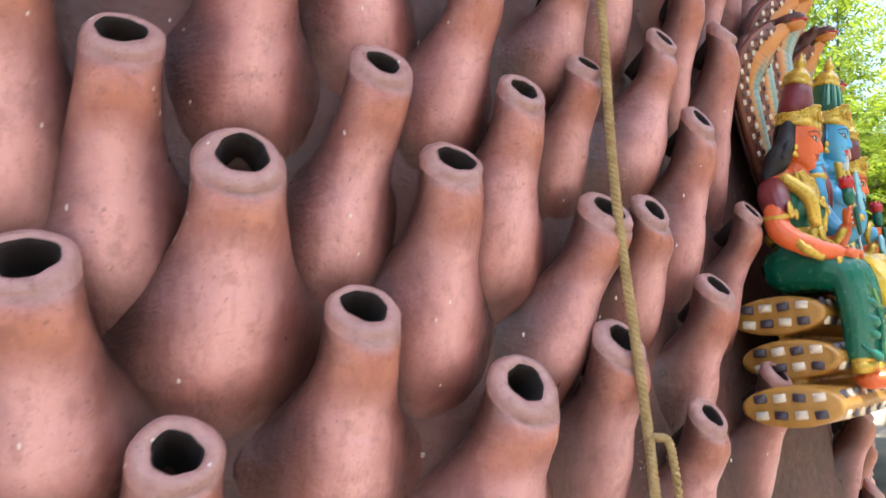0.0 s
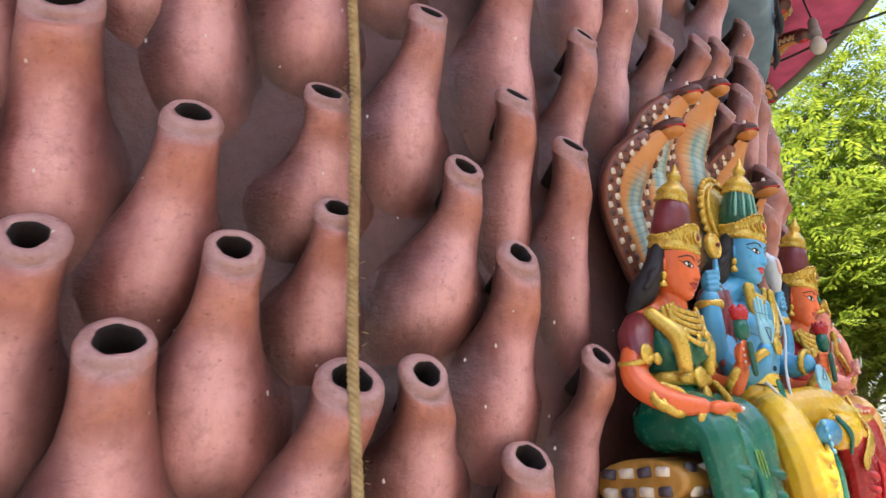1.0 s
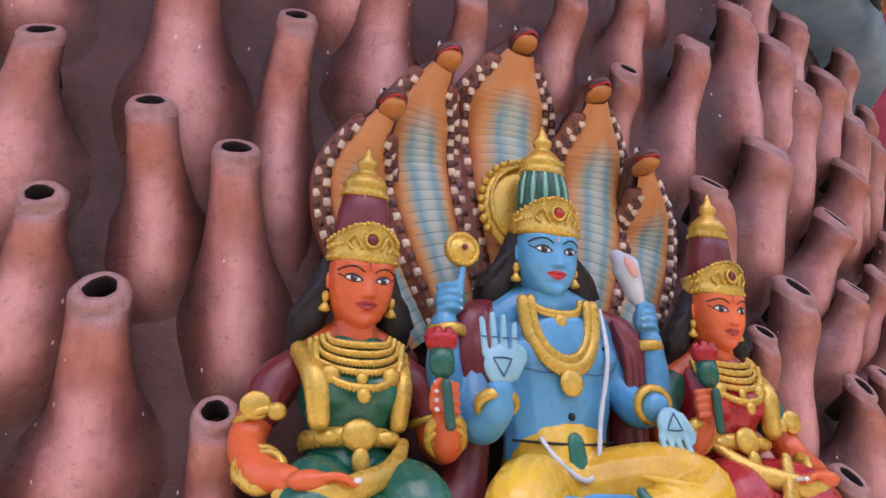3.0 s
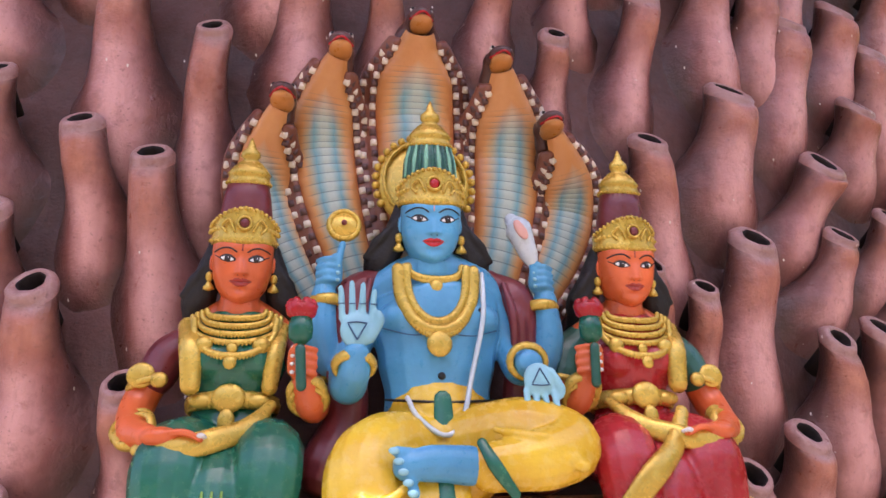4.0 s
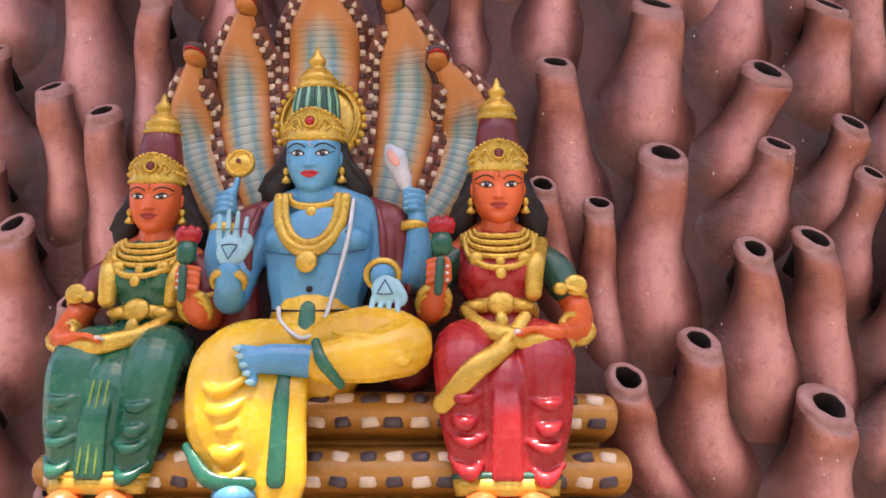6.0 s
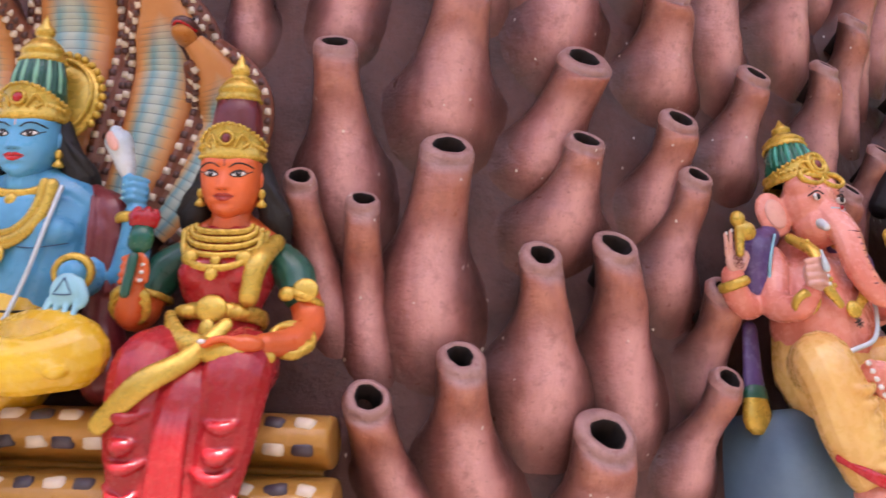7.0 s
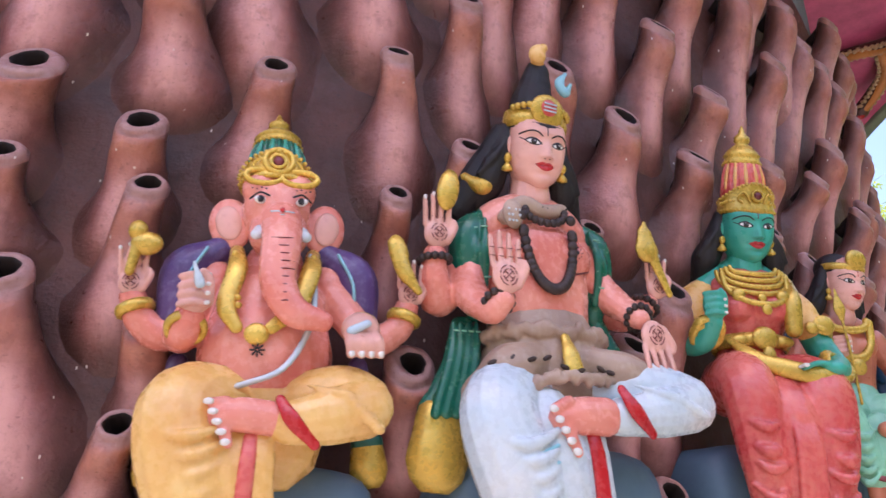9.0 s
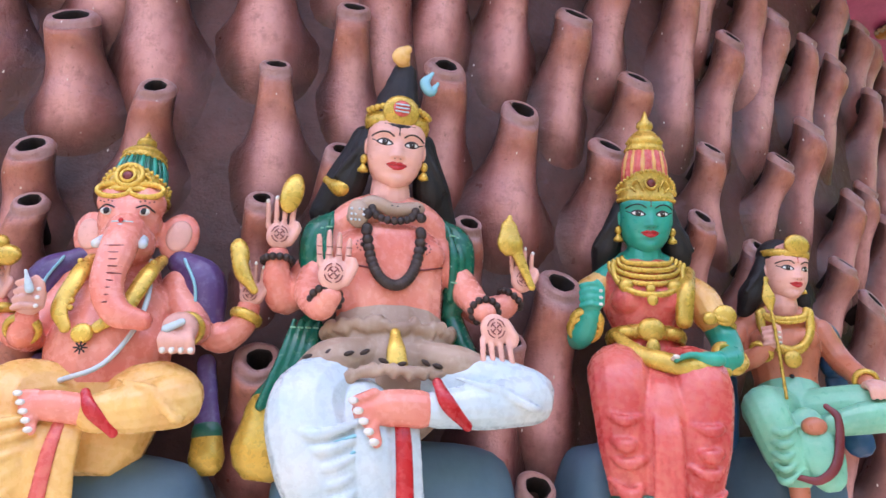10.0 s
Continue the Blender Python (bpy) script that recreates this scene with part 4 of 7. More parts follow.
    f.hoop(GOLD, (0, oc, 0.116), 0.052, 0.042, 0.007)
    f.hoop(GOLD, (0, oc, 0.121), 0.053, 0.043, 0.0032, beads=44)
    f.hoop(GOLD, (0, oc, 0.108), 0.053, 0.043, 0.0032, beads=44)
    f.ball(GOLD, (0, oc + 0.048, 0.116), (0.02, 0.006, 0.018), soft=False)
    f.ball(GOLD, (0, oc + 0.054, 0.088), (0.01, 0.007, 0.015), soft=False)
    for s in (-1, 1):
        f.ball(GOLD, (s * 0.033, oc + 0.04, 0.114), (0.015, 0.006, 0.009), soft=False)
    # lap, knees and hanging skirt
    for s in (-1, 1):
        f.limb(cloth, [(s * 0.028, oc - 0.01, 0.055), (s * 0.047, oc + 0.05, 0.05), (s * 0.053, oc + 0.095, 0.03), (s * 0.049, oc + 0.105, -0.035), (s * 0.038, oc + 0.095, -0.105)], [0.048, 0.044, 0.04, 0.036, 0.031])
        for j, (deep, reach) in enumerate(((0.0, 0.022), (0.03, 0.03), (0.052, 0.012), (0.088, 0.026))):
            q = deep + (0.008 if s > 0 else 0.0)
            f.limb(cloth, [(s * (0.082 - 0.12 * q), oc + 0.113, -0.004 - q), (s * (0.055 - 0.1 * q), oc + 0.141 - 0.12 * q, -0.024 - q), (s * reach, oc + 0.126 - 0.1 * q, -0.012 - 0.9 * q)], [0.0025, 0.0075 if j % 2 else 0.0058, 0.002], seg=8)
    f.limb(cloth, [(0, oc + 0.07, 0.03), (0, oc + 0.105, -0.01), (0, oc + 0.1, -0.11)], [0.035, 0.035, 0.034])
    for j in range(4):
        f.limb(cloth, [(-0.012 + 0.008 * j, oc + 0.13, 0.0), (-0.012 + 0.008 * j, oc + 0.139, -0.05), (-0.014 + 0.009 * j, oc + 0.134, -0.115)], [0.003, 0.0055, 0.005], seg=8)
    if cloth is GREEN:
        for j in range(3):
            f.line(LIGHT_GREEN, [(-0.01 + 0.01 * j, oc + 0.138, 0.004), (-0.01 + 0.01 * j, oc + 0.147, -0.05), (-0.012 + 0.011 * j, oc + 0.142, -0.112)], 0.0016)
        strokes_on = random.Random(4)
        for j in range(16):
            kx, kz = (-0.058 if j % 2 else 0.05) + strokes_on.uniform(-0.014, 0.014), 0.03 + strokes_on.uniform(-0.016, 0.01)
            f.line(LIGHT_GREEN, [(kx, oc + 0.128, kz), (kx + 0.002, oc + 0.135, kz - strokes_on.uniform(0.008, 0.02))], 0.0012)
    f.limb(trim, [(w * 0.088, oc + 0.095, 0.052), (w * 0.05, oc + 0.122, 0.05), (w * 0.01, oc + 0.105, 0.06), (-w * 0.028, oc + 0.078, 0.078), (-w * 0.05, oc + 0.045, 0.108)], [0.007, 0.013, 0.014, 0.012, 0.007], soft=False, flat=0.5)
    if cloth is RED:
        # the saree's gold border runs down over the knee
        f.limb(trim, [(0.03, oc + 0.085, 0.09), (0.0, oc + 0.118, 0.045), (-0.04, oc + 0.146, 0.012), (-0.08, oc + 0.138, -0.03)], [0.009, 0.013, 0.015, 0.012], soft=False, flat=0.45)
    f.turned(DARK_GREEN if cloth is not GREEN else trim, (0, oc + 0.098, -0.118), [(0.05, -0.002), (0.068, 0), (0.07, 0.006), (0.05, 0.009)], 0.55)
    f.turned(GOLD, (0, oc + 0.098, -0.138), [(0.045, 0), (0.064, 0.001), (0.068, 0.02), (0.05, 0.022)], 0.55)
    for s in (-1, 1):
        f.ball(skin, (s * 0.032, oc + 0.115, -0.148), (0.024, 0.042, 0.017))
    return f.finish("goddess_statue", label, "statue", sit_frame(turn, z, lean, face_to) @ Matrix.Scale(k, 4), "painted figures on the mound")


goddess(-43.4, 1.615, ORANGE, GREEN, GREEN, 1, GOLD, MAROON, MAROON, label="painted cement seated goddess in green and gold saree on the coil", two_tone=True, face_to=4.0, head_turn=4.0)
goddess(-32.6, 1.618, ORANGE, RED, RED, -1, GOLD, MAROON, DARK_GREEN, label="painted cement seated goddess in red saree holding a lotus bud", k=1.03, face_to=-5.0)


def blue_god(turn, z):
    f = Figure()
    oc, x0 = 0.1, 0.012
    front = chest(oc, 0.082, 0.055)
    face(f, BLUE, 0.002, 0.124, 0.355, 0.041, 0.06, mark=PALE_PINK, locks=1.12)
    crown(f, 0.002, 0.12, 0.38, 0.042, 0.16, DARK_GREEN, ribs=True, jewel=LIP_RED)
    f.nod((0.002, 0.11, 0.305), 14.0)
    # gold plate behind the crown
    f.ball(GOLD, (0.0, 0.1, 0.43), (0.07, 0.012, 0.076), soft=False)
    f.hoop(GOLD, (0.0, 0.11, 0.43), 0.06, 0.064, 0.003, (90, 0, 0))
    for k in range(22):
        a = -0.5 + k * 0.196
        f.ball(GOLD, (0.071 * math.cos(a), 0.102, 0.43 + 0.077 * math.sin(a)), 0.006, soft=False)
    # torso
    f.limb(BLUE, [(x0, oc, 0.08), (x0, oc, 0.12), (x0, oc + 0.002, 0.165), (x0, oc + 0.002, 0.21), (x0, oc - 0.002, 0.245), (x0 - 0.004, oc - 0.006, 0.276)], [0.072, 0.069, 0.078, 0.089, 0.088, 0.036], flat=0.64)
    f.limb(BLUE, [(x0 - 0.086, oc - 0.006, 0.252), (x0 - 0.045, oc, 0.276), (x0, oc, 0.286), (x0 + 0.045, oc, 0.276), (x0 + 0.086, oc - 0.006, 0.252)], [0.026, 0.033, 0.038, 0.033, 0.026])
    for s in (-1, 1):
        f.ball(BLUE, (x0 + s * 0.04, oc + 0.026, 0.215), (0.042, 0.031, 0.028))
        f.ball(BLUE, (x0 + s * 0.086, oc - 0.01, 0.245), (0.028, 0.028, 0.028))
        f.ball(BLACK, (x0 + s * 0.05, oc + 0.0555, 0.222), 0.003, soft=False)
        f.line(NAVY, [(x0 + s * 0.008, oc + 0.054, 0.19), (x0 + s * 0.04, oc + 0.052, 0.188), (x0 + s * 0.074, oc + 0.036, 0.2)], 0.0008)
    f.ball(BLACK, (x0 - 0.002, oc + 0.047, 0.137), (0.005, 0.004, 0.005), soft=False)
    f.line(BLACK, [(x0 - 0.07, oc + 0.022, 0.112), (x0 - 0.035, oc + 0.045, 0.106), (x0, oc + 0.05, 0.104), (x0 + 0.035, oc + 0.045, 0.106), (x0 + 0.07, oc + 0.022, 0.112)], 0.0016)
    # shawl over both shoulders, hanging in pleats beside the body
    for s in (-1, 1):
        f.limb(MAROON, [(x0 + s * 0.074, oc - 0.004, 0.286), (x0 + s * 0.112, oc + 0.004, 0.25), (x0 + s * 0.118, oc + 0.0, 0.18), (x0 + s * 0.116, oc - 0.01, 0.1), (x0 + s * 0.14, oc - 0.004, 0.03)], [0.016, 0.027, 0.024, 0.027, 0.036])
        for j in range(4):
            f.limb(MAROON, [(x0 + s * (0.09 + 0.013 * j), oc + 0.026 - 0.004 * j, 0.27 - 0.01 * j), (x0 + s * (0.1 + 0.012 * j), oc + 0.026 - 0.005 * j, 0.215), (x0 + s * (0.1 + 0.013 * j), oc + 0.018, 0.14)], [0.003, 0.0052, 0.004], seg=8)
    # front arms
    f.limb(BLUE, [(-0.07, oc - 0.005, 0.245), (-0.098, oc + 0.005, 0.185), (-0.106, oc + 0.035, 0.128), (-0.1, oc + 0.075, 0.135), (-0.098, oc + 0.09, 0.155)], [0.024, 0.024, 0.024, 0.02, 0.017])
    palm_up(f, PALE_BLUE, (-0.098, oc + 0.095, 0.183), 0.052)
    palm_lines(f, (-0.098, oc + 0.095, 0.183), 0.052, NAVY)
    f.hoop(GOLD, (-0.1, oc + 0.08, 0.143), 0.023, 0.021, 0.005, (-30, 0, 0))
    f.limb(BLUE, [(0.094, oc - 0.005, 0.245), (0.112, oc + 0.0, 0.19), (0.116, oc + 0.035, 0.15), (0.118, oc + 0.075, 0.15)], [0.024, 0.023, 0.022, 0.018])
    palm_up(f, PALE_BLUE, (0.124, oc + 0.095, 0.125), -0.05, 0.2)
    palm_lines(f, (0.124, oc + 0.095, 0.125), -0.05, NAVY)
    f.hoop(GOLD, (0.117, oc + 0.068, 0.153), 0.023, 0.021, 0.005, (-70, 0, 0))
    # rear arms, raised
    for s in (-1, 1):
        f.limb(BLUE, [(x0 + s * 0.095, oc - 0.015, 0.235), (x0 + s * 0.132, oc + 0.0, 0.165), (x0 + s * 0.15, oc + 0.012, 0.19), (x0 + s * 0.15, oc + 0.018, 0.25)], [0.024, 0.024, 0.022, 0.017])
        f.hoop(GOLD, (x0 + s * 0.145, oc + 0.013, 0.24), 0.02, 0.02, 0.005, (0, 0, 0))
        fist(f, BLUE, (x0 + s * 0.145, oc + 0.02, 0.277), 0.042, nails=PALE_BLUE, side=-s)
        f.limb(BLUE, [(x0 + s * 0.135, oc + 0.03, 0.285), (x0 + s * 0.128, oc + 0.03, 0.318)], [0.006, 0.005])
    f.turned(GOLD, (x0 - 0.127, oc + 0.03, 0.345), [(0.003, -0.02), (0.014, -0.018), (0.022, 0.0), (0.014, 0.018), (0.003, 0.02)], 0.3)
    f.hoop(GOLD, (x0 - 0.127, oc + 0.03, 0.345), 0.02, 0.02, 0.004, (90, 0, 0))
    f.ball(MAROON, (x0 - 0.127, oc + 0.04, 0.345), 0.004, soft=False)
    f.limb(WHITE, [(x0 + 0.106, oc + 0.03, 0.365), (x0 + 0.115, oc + 0.034, 0.348), (x0 + 0.127, oc + 0.03, 0.318), (x0 + 0.137, oc + 0.028, 0.29)], [0.01, 0.019, 0.014, 0.006])
    f.ball(PALE_PINK, (x0 + 0.114, oc + 0.049, 0.342), (0.008, 0.005, 0.016), (0, -28, 0), soft=False)
    # jewels
    necklace(f, x0 - 0.006, 0.278, 0.05, 0.085, front, 0.0085)
    necklace(f, x0 - 0.006, 0.28, 0.04, 0.075, front, 0.006, pendant=False)
    necklace(f, x0 - 0.006, 0.285, 0.036, 0.02, lambda dx, zz: front(dx, zz) - 0.01, 0.005)
    f.line(WHITE, [(x0 + 0.056, front(0.05, 0) + 0.002, 0.275), (x0 + 0.052, front(0.045, 0) + 0.014, 0.21), (x0 + 0.036, front(0.03, 0) + 0.002, 0.14), (x0 + 0.02, oc + 0.06, 0.08), (x0 - 0.005, oc + 0.072, 0.062), (x0 - 0.035, oc + 0.065, 0.085), (x0 - 0.045, oc + 0.045, 0.11)], 0.0034)
    # dhoti: waist, hanging leg, folded leg
    f.limb(YELLOW, [(x0, oc, 0.1), (x0, oc, 0.07), (x0, oc + 0.01, 0.04)], [0.07, 0.076, 0.08], flat=0.75)
    f.limb(YELLOW, [(-0.02, oc + 0.02, 0.05), (-0.065, oc + 0.07, 0.042), (-0.088, oc + 0.108, 0.012), (-0.078, oc + 0.118, -0.05), (-0.055, oc + 0.105, -0.11)], [0.048, 0.046, 0.045, 0.05, 0.042])
    for j, z1 in enumerate((0.0, -0.026, -0.046, -0.078, -0.104)):
        f.limb(YELLOW, [(-0.122 + 0.006 * j, oc + 0.125, z1 + 0.02), (-0.08 + 0.005 * j, oc + 0.163 - 0.003 * j, z1 - 0.02), (-0.03, oc + 0.143 - 0.003 * j, z1 + 0.012)], [0.003, 0.0085 if j % 2 else 0.0062, 0.003], seg=8)
    f.limb(YELLOW, [(0.03, oc + 0.02, 0.05), (0.1, oc + 0.075, 0.06), (0.15, oc + 0.098, 0.048), (0.12, oc + 0.13, 0.03), (0.05, oc + 0.135, 0.02)], [0.048, 0.047, 0.042, 0.035, 0.028])
    for j in range(5):
        f.limb(YELLOW, [(0.06 + 0.012 * j, oc + 0.128, 0.062 - 0.004 * j), (0.105 + 0.012 * j, oc + 0.15, 0.05 - 0.008 * j), (0.165, oc + 0.125, 0.05 - 0.004 * j)], [0.003, 0.0052, 0.003], seg=8)
    # hanging pleat with its green stripe
    f.limb(YELLOW, [(-0.045, oc + 0.09, 0.01), (-0.04, oc + 0.115, -0.05), (-0.03, oc + 0.1, -0.12)], [0.042, 0.045, 0.042])
    f.limb(YELLOW, [(0.0, oc + 0.12, 0.0), (0.0, oc + 0.135, -0.04), (0.0, oc + 0.13, -0.13)], [0.03, 0.032, 0.036], flat=0.5)
    f.limb(GREEN, [(0.0, oc + 0.137, 0.005), (0.0, oc + 0.15, -0.04), (0.0, oc + 0.148, -0.125)], [0.009, 0.011, 0.012], soft=False, flat=0.45)
    f.limb(GREEN, [(x0 - 0.002, oc + 0.05, 0.108), (x0 - 0.002, oc + 0.054, 0.085), (x0 - 0.002, oc + 0.062, 0.05)], [0.011, 0.012, 0.012], soft=False, flat=0.4)
    f.limb(GREEN, [(0.04, oc + 0.15, 0.045), (0.052, oc + 0.166, 0.018), (0.075, oc + 0.15, -0.01)], [0.006, 0.008, 0.006], soft=False, flat=0.6)
    f.limb(GREEN, [(-0.12, oc + 0.13, -0.085), (-0.08, oc + 0.162, -0.125), (-0.03, oc + 0.15, -0.13)], [0.006, 0.01, 0.008], soft=False, flat=0.6)
    # foot laid over the knee, and the lower foot
    f.limb(BLUE, [(0.03, oc + 0.135, 0.022), (-0.015, oc + 0.145, 0.024), (-0.045, oc + 0.15, 0.02)], [0.022, 0.02, 0.016])
    for j in range(5):
        f.limb(BLUE, [(-0.038, oc + 0.15, 0.034 - 0.009 * j), (-0.056 + 0.005 * j, oc + 0.158, 0.036 - 0.011 * j)], [0.007, 0.006], seg=8)
        f.ball(PALE_BLUE, (-0.059 + 0.005 * j, oc + 0.164, 0.036 - 0.011 * j), (0.006, 0.003, 0.004), soft=False)
    f.ball(BLUE, (-0.052, oc + 0.125, -0.145), (0.03, 0.05, 0.02))
    return f.finish("blue_deity_statue", "painted cement blue four-armed deity in yellow dhoti seated on the coil", "statue", sit_frame(turn, z), "painted figures on the mound")


blue_god(-38.4, 1.62)


def elephant_god(turn, z, lean):
    f = Figure()
    oc, skin = 0.1, PINK_SKIN
    # head, ears, trunk, tusks
    f.ball(skin, (0.006, 0.125, 0.3), (0.046, 0.045, 0.05))
    f.ball(skin, (0.01, 0.135, 0.262), (0.04, 0.042, 0.036))
    for s in (-1, 1):
        f.ball(skin, (0.008 + s * 0.024, 0.135, 0.325), (0.026, 0.028, 0.026))
        f.ball(skin, (0.01 + s * 0.064, 0.105, 0.285), (0.03, 0.01, 0.04), (0, s * 14, s * 14))
        f.ball(PALE_PINK, (0.01 + s * 0.066, 0.1125, 0.284), (0.018, 0.004, 0.026), (0, s * 14, s * 14), soft=False)
        f.ball(EYE_WHITE, (0.01 + s * 0.027, 0.166, 0.3), (0.009, 0.005, 0.006), (0, 0, -s * 25), soft=False)
        f.ball(BLACK, (0.01 + s * 0.0265, 0.17, 0.3), (0.0048, 0.003, 0.0052), soft=False)
        f.line(BLACK, [(0.01 + s * 0.016, 0.172, 0.305), (0.01 + s * 0.028, 0.171, 0.309), (0.01 + s * 0.04, 0.161, 0.302)], 0.0014)
        for j in range(4):
            f.ball(BLACK, (0.01 + s * (0.02 + 0.006 * j), 0.171 - 0.002 * j, 0.315 + 0.002 * (j % 2)), 0.0012, soft=False)
        f.limb(WHITE, [(0.012 + s * 0.026, 0.16, 0.257), (0.012 + s * 0.032, 0.178, 0.246)], [0.009, 0.007], soft=False)
        f.hoop(GOLD, (0.01 + s * 0.024, 0.158, 0.337), 0.024, 0.012, 0.004, (75, 0, 0))
    f.limb(skin, [(0.012, 0.155, 0.275), (0.013, 0.185, 0.235), (0.01, 0.2, 0.18), (0.03, 0.208, 0.14), (0.066, 0.205, 0.128)], [0.028, 0.026, 0.023, 0.02, 0.014])
    for j in range(9):
        t = j / 8
        zz = 0.235 - 0.085 * t
        f.line(MAROON, [(0.0 + 0.006 * t, 0.208 + 0.014 * t - 0.02 * t * t, zz), (0.014 + 0.004 * t, 0.214 + 0.014 * t, zz - 0.001), (0.026 + 0.006 * t, 0.207 + 0.014 * t - 0.01 * t, zz + 0.001)], 0.0009)
    for j in range(3):
        f.line(WHITE, [(-0.002, 0.182, 0.279 - 0.006 * j), (0.012, 0.188 + 0.003 * j, 0.278 - 0.006 * j), (0.026, 0.182, 0.279 - 0.006 * j)], 0.0015)
    f.ball(LIP_RED, (0.012, 0.192, 0.279), 0.0035, soft=False)
    crown(f, 0.004, 0.112, 0.338, 0.046, 0.13, GREEN, ribs=True)
    f.hoop(GOLD, (0.005, 0.158, 0.362), 0.019, 0.019, 0.004, (80, 0, 0))
    # belly and chest
    f.limb(skin, [(0.002, oc, 0.045), (0.002, oc + 0.012, 0.1), (0.006, oc + 0.0, 0.17), (0.008, oc - 0.01, 0.225)], [0.075, 0.086, 0.074, 0.045], flat=0.85)
    for s in (-1, 1):
        f.ball(skin, (0.006 + s * 0.076, oc - 0.01, 0.205), (0.03, 0.03, 0.032))
        # purple shawl
        f.limb(PURPLE, [(0.006 + s * 0.07, oc - 0.005, 0.25), (0.006 + s * 0.112, oc - 0.004, 0.215), (0.006 + s * 0.12, oc - 0.01, 0.15)], [0.02, 0.032, 0.026])
        f.limb(PURPLE, [(0.01 + s * 0.118, oc - 0.03, 0.1), (0.01 + s * 0.125, oc - 0.03, 0.045), (0.01 + s * 0.13, oc - 0.03, 0.0)], [0.014, 0.016, 0.02], flat=0.6)
        f.limb(DARK_GREEN, [(0.01 + s * 0.13, oc - 0.028, -0.002), (0.01 + s * 0.131, oc - 0.028, -0.008)], [0.022, 0.022], soft=False, flat=0.6)
        f.limb(GOLD, [(0.01 + s * 0.131, oc - 0.028, -0.01), (0.01 + s * 0.133, oc - 0.028, -0.04)], [0.022, 0.026], soft=False, flat=0.6)
        for j in range(3):
            f.line(PALE_BLUE, [(0.006 + s * (0.086 + 0.012 * j), oc + 0.024 - 0.005 * j, 0.242 - 0.006 * j), (0.006 + s * (0.106 + 0.013 * j), oc + 0.026 - 0.006 * j, 0.2), (0.006 + s * (0.108 + 0.013 * j), oc + 0.016 - 0.005 * j, 0.155)], 0.0024)
        # gold stole
        f.limb(GOLD, [(0.008 + s * 0.05, oc + 0.02, 0.24), (0.006 + s * 0.046, oc + 0.064, 0.2), (0.002 + s * 0.042 - 0.01, oc + 0.084, 0.15), (-0.008 + s * 0.02 - 0.008, oc + 0.092, 0.12)], [0.01, 0.013, 0.012, 0.008], soft=False, flat=0.6)
        for j in range(8):
            f.ball(GOLD, (0.006 + s * 0.05 - 0.0012 * j * s, oc + 0.052 + 0.005 * j, 0.226 - 0.011 * j), 0.0045, soft=False)
    f.ball(GOLD, (-0.012, oc + 0.095, 0.112), (0.015, 0.008, 0.014), soft=False)
    for j in range(8):
        a = j * math.pi / 4
        f.line(BLACK, [(-0.01 + 0.002 * math.cos(a), oc + 0.099, 0.092 + 0.002 * math.sin(a)), (-0.01 + 0.008 * math.cos(a), oc + 0.0985, 0.092 + 0.008 * math.sin(a))], 0.0012)
    f.line(WHITE, [(0.052, oc + 0.045, 0.23), (0.058, oc + 0.062, 0.17), (0.05, oc + 0.08, 0.12), (0.02, oc + 0.095, 0.07), (-0.03, oc + 0.09, 0.05)], 0.004)
    # rear arms with axe and noose
    for s in (-1, 1):
        f.limb(skin, [(0.006 + s * 0.08, oc - 0.015, 0.2), (0.01 + s * 0.13, oc - 0.01, 0.135), (0.012 + s * 0.165, oc + 0.0, 0.145), (0.012 + s * 0.178, oc + 0.01, 0.175)], [0.026, 0.024, 0.02, 0.017])
        f.hoop(GOLD, (0.012 + s * 0.174, oc + 0.006, 0.16), 0.02, 0.02, 0.005, (0, s * 20, 0))
        palm_up(f, PALE_PINK, (0.012 + s * 0.18, oc + 0.02, 0.19), 0.042, 0.1, EYE_WHITE)
        palm_lines(f, (0.012 + s * 0.18, oc + 0.02, 0.19), 0.042, MAROON)
    f.limb(GOLD, [(0.2, oc + 0.04, 0.19), (0.18, oc + 0.04, 0.22), (0.17, oc + 0.036, 0.26)], [0.006, 0.012, 0.012], soft=False, flat=0.6)
    f.ball(GOLD, (0.174, oc + 0.036, 0.248), (0.014, 0.008, 0.026), (0, -12, 0), soft=False)
    f.limb(GOLD, [(-0.17, oc + 0.035, 0.2), (-0.163, oc + 0.035, 0.24)], [0.006, 0.008], soft=False)
    f.ball(GOLD, (-0.153, oc + 0.036, 0.238), (0.02, 0.01, 0.016), soft=False)
    f.ball(GOLD, (-0.165, oc + 0.036, 0.255), (0.012, 0.01, 0.014), soft=False)
    # front arms
    f.limb(skin, [(-0.07, oc, 0.195), (-0.1, oc + 0.02, 0.13), (-0.098, oc + 0.065, 0.115), (-0.088, oc + 0.09, 0.135)], [0.025, 0.024, 0.02, 0.016])
    fist(f, PALE_PINK, (-0.085, oc + 0.1, 0.158), 0.05, side=1)
    f.limb(WHITE, [(-0.08, oc + 0.125, 0.165), (-0.088, oc + 0.13, 0.19)], [0.006, 0.002], soft=False)
    f.hoop(GOLD, (-0.094, oc + 0.078, 0.12), 0.021, 0.021, 0.005, (-40, 0, 0))
    f.limb(skin, [(0.085, oc, 0.19), (0.118, oc + 0.02, 0.14), (0.118, oc + 0.065, 0.122)], [0.025, 0.023, 0.018])
    f.ball(PALE_PINK, (0.114, oc + 0.095, 0.122), (0.025, 0.02, 0.022))
    f.hoop(GOLD, (0.118, oc + 0.066, 0.126), 0.02, 0.02, 0.005, (-70, 0, 0))
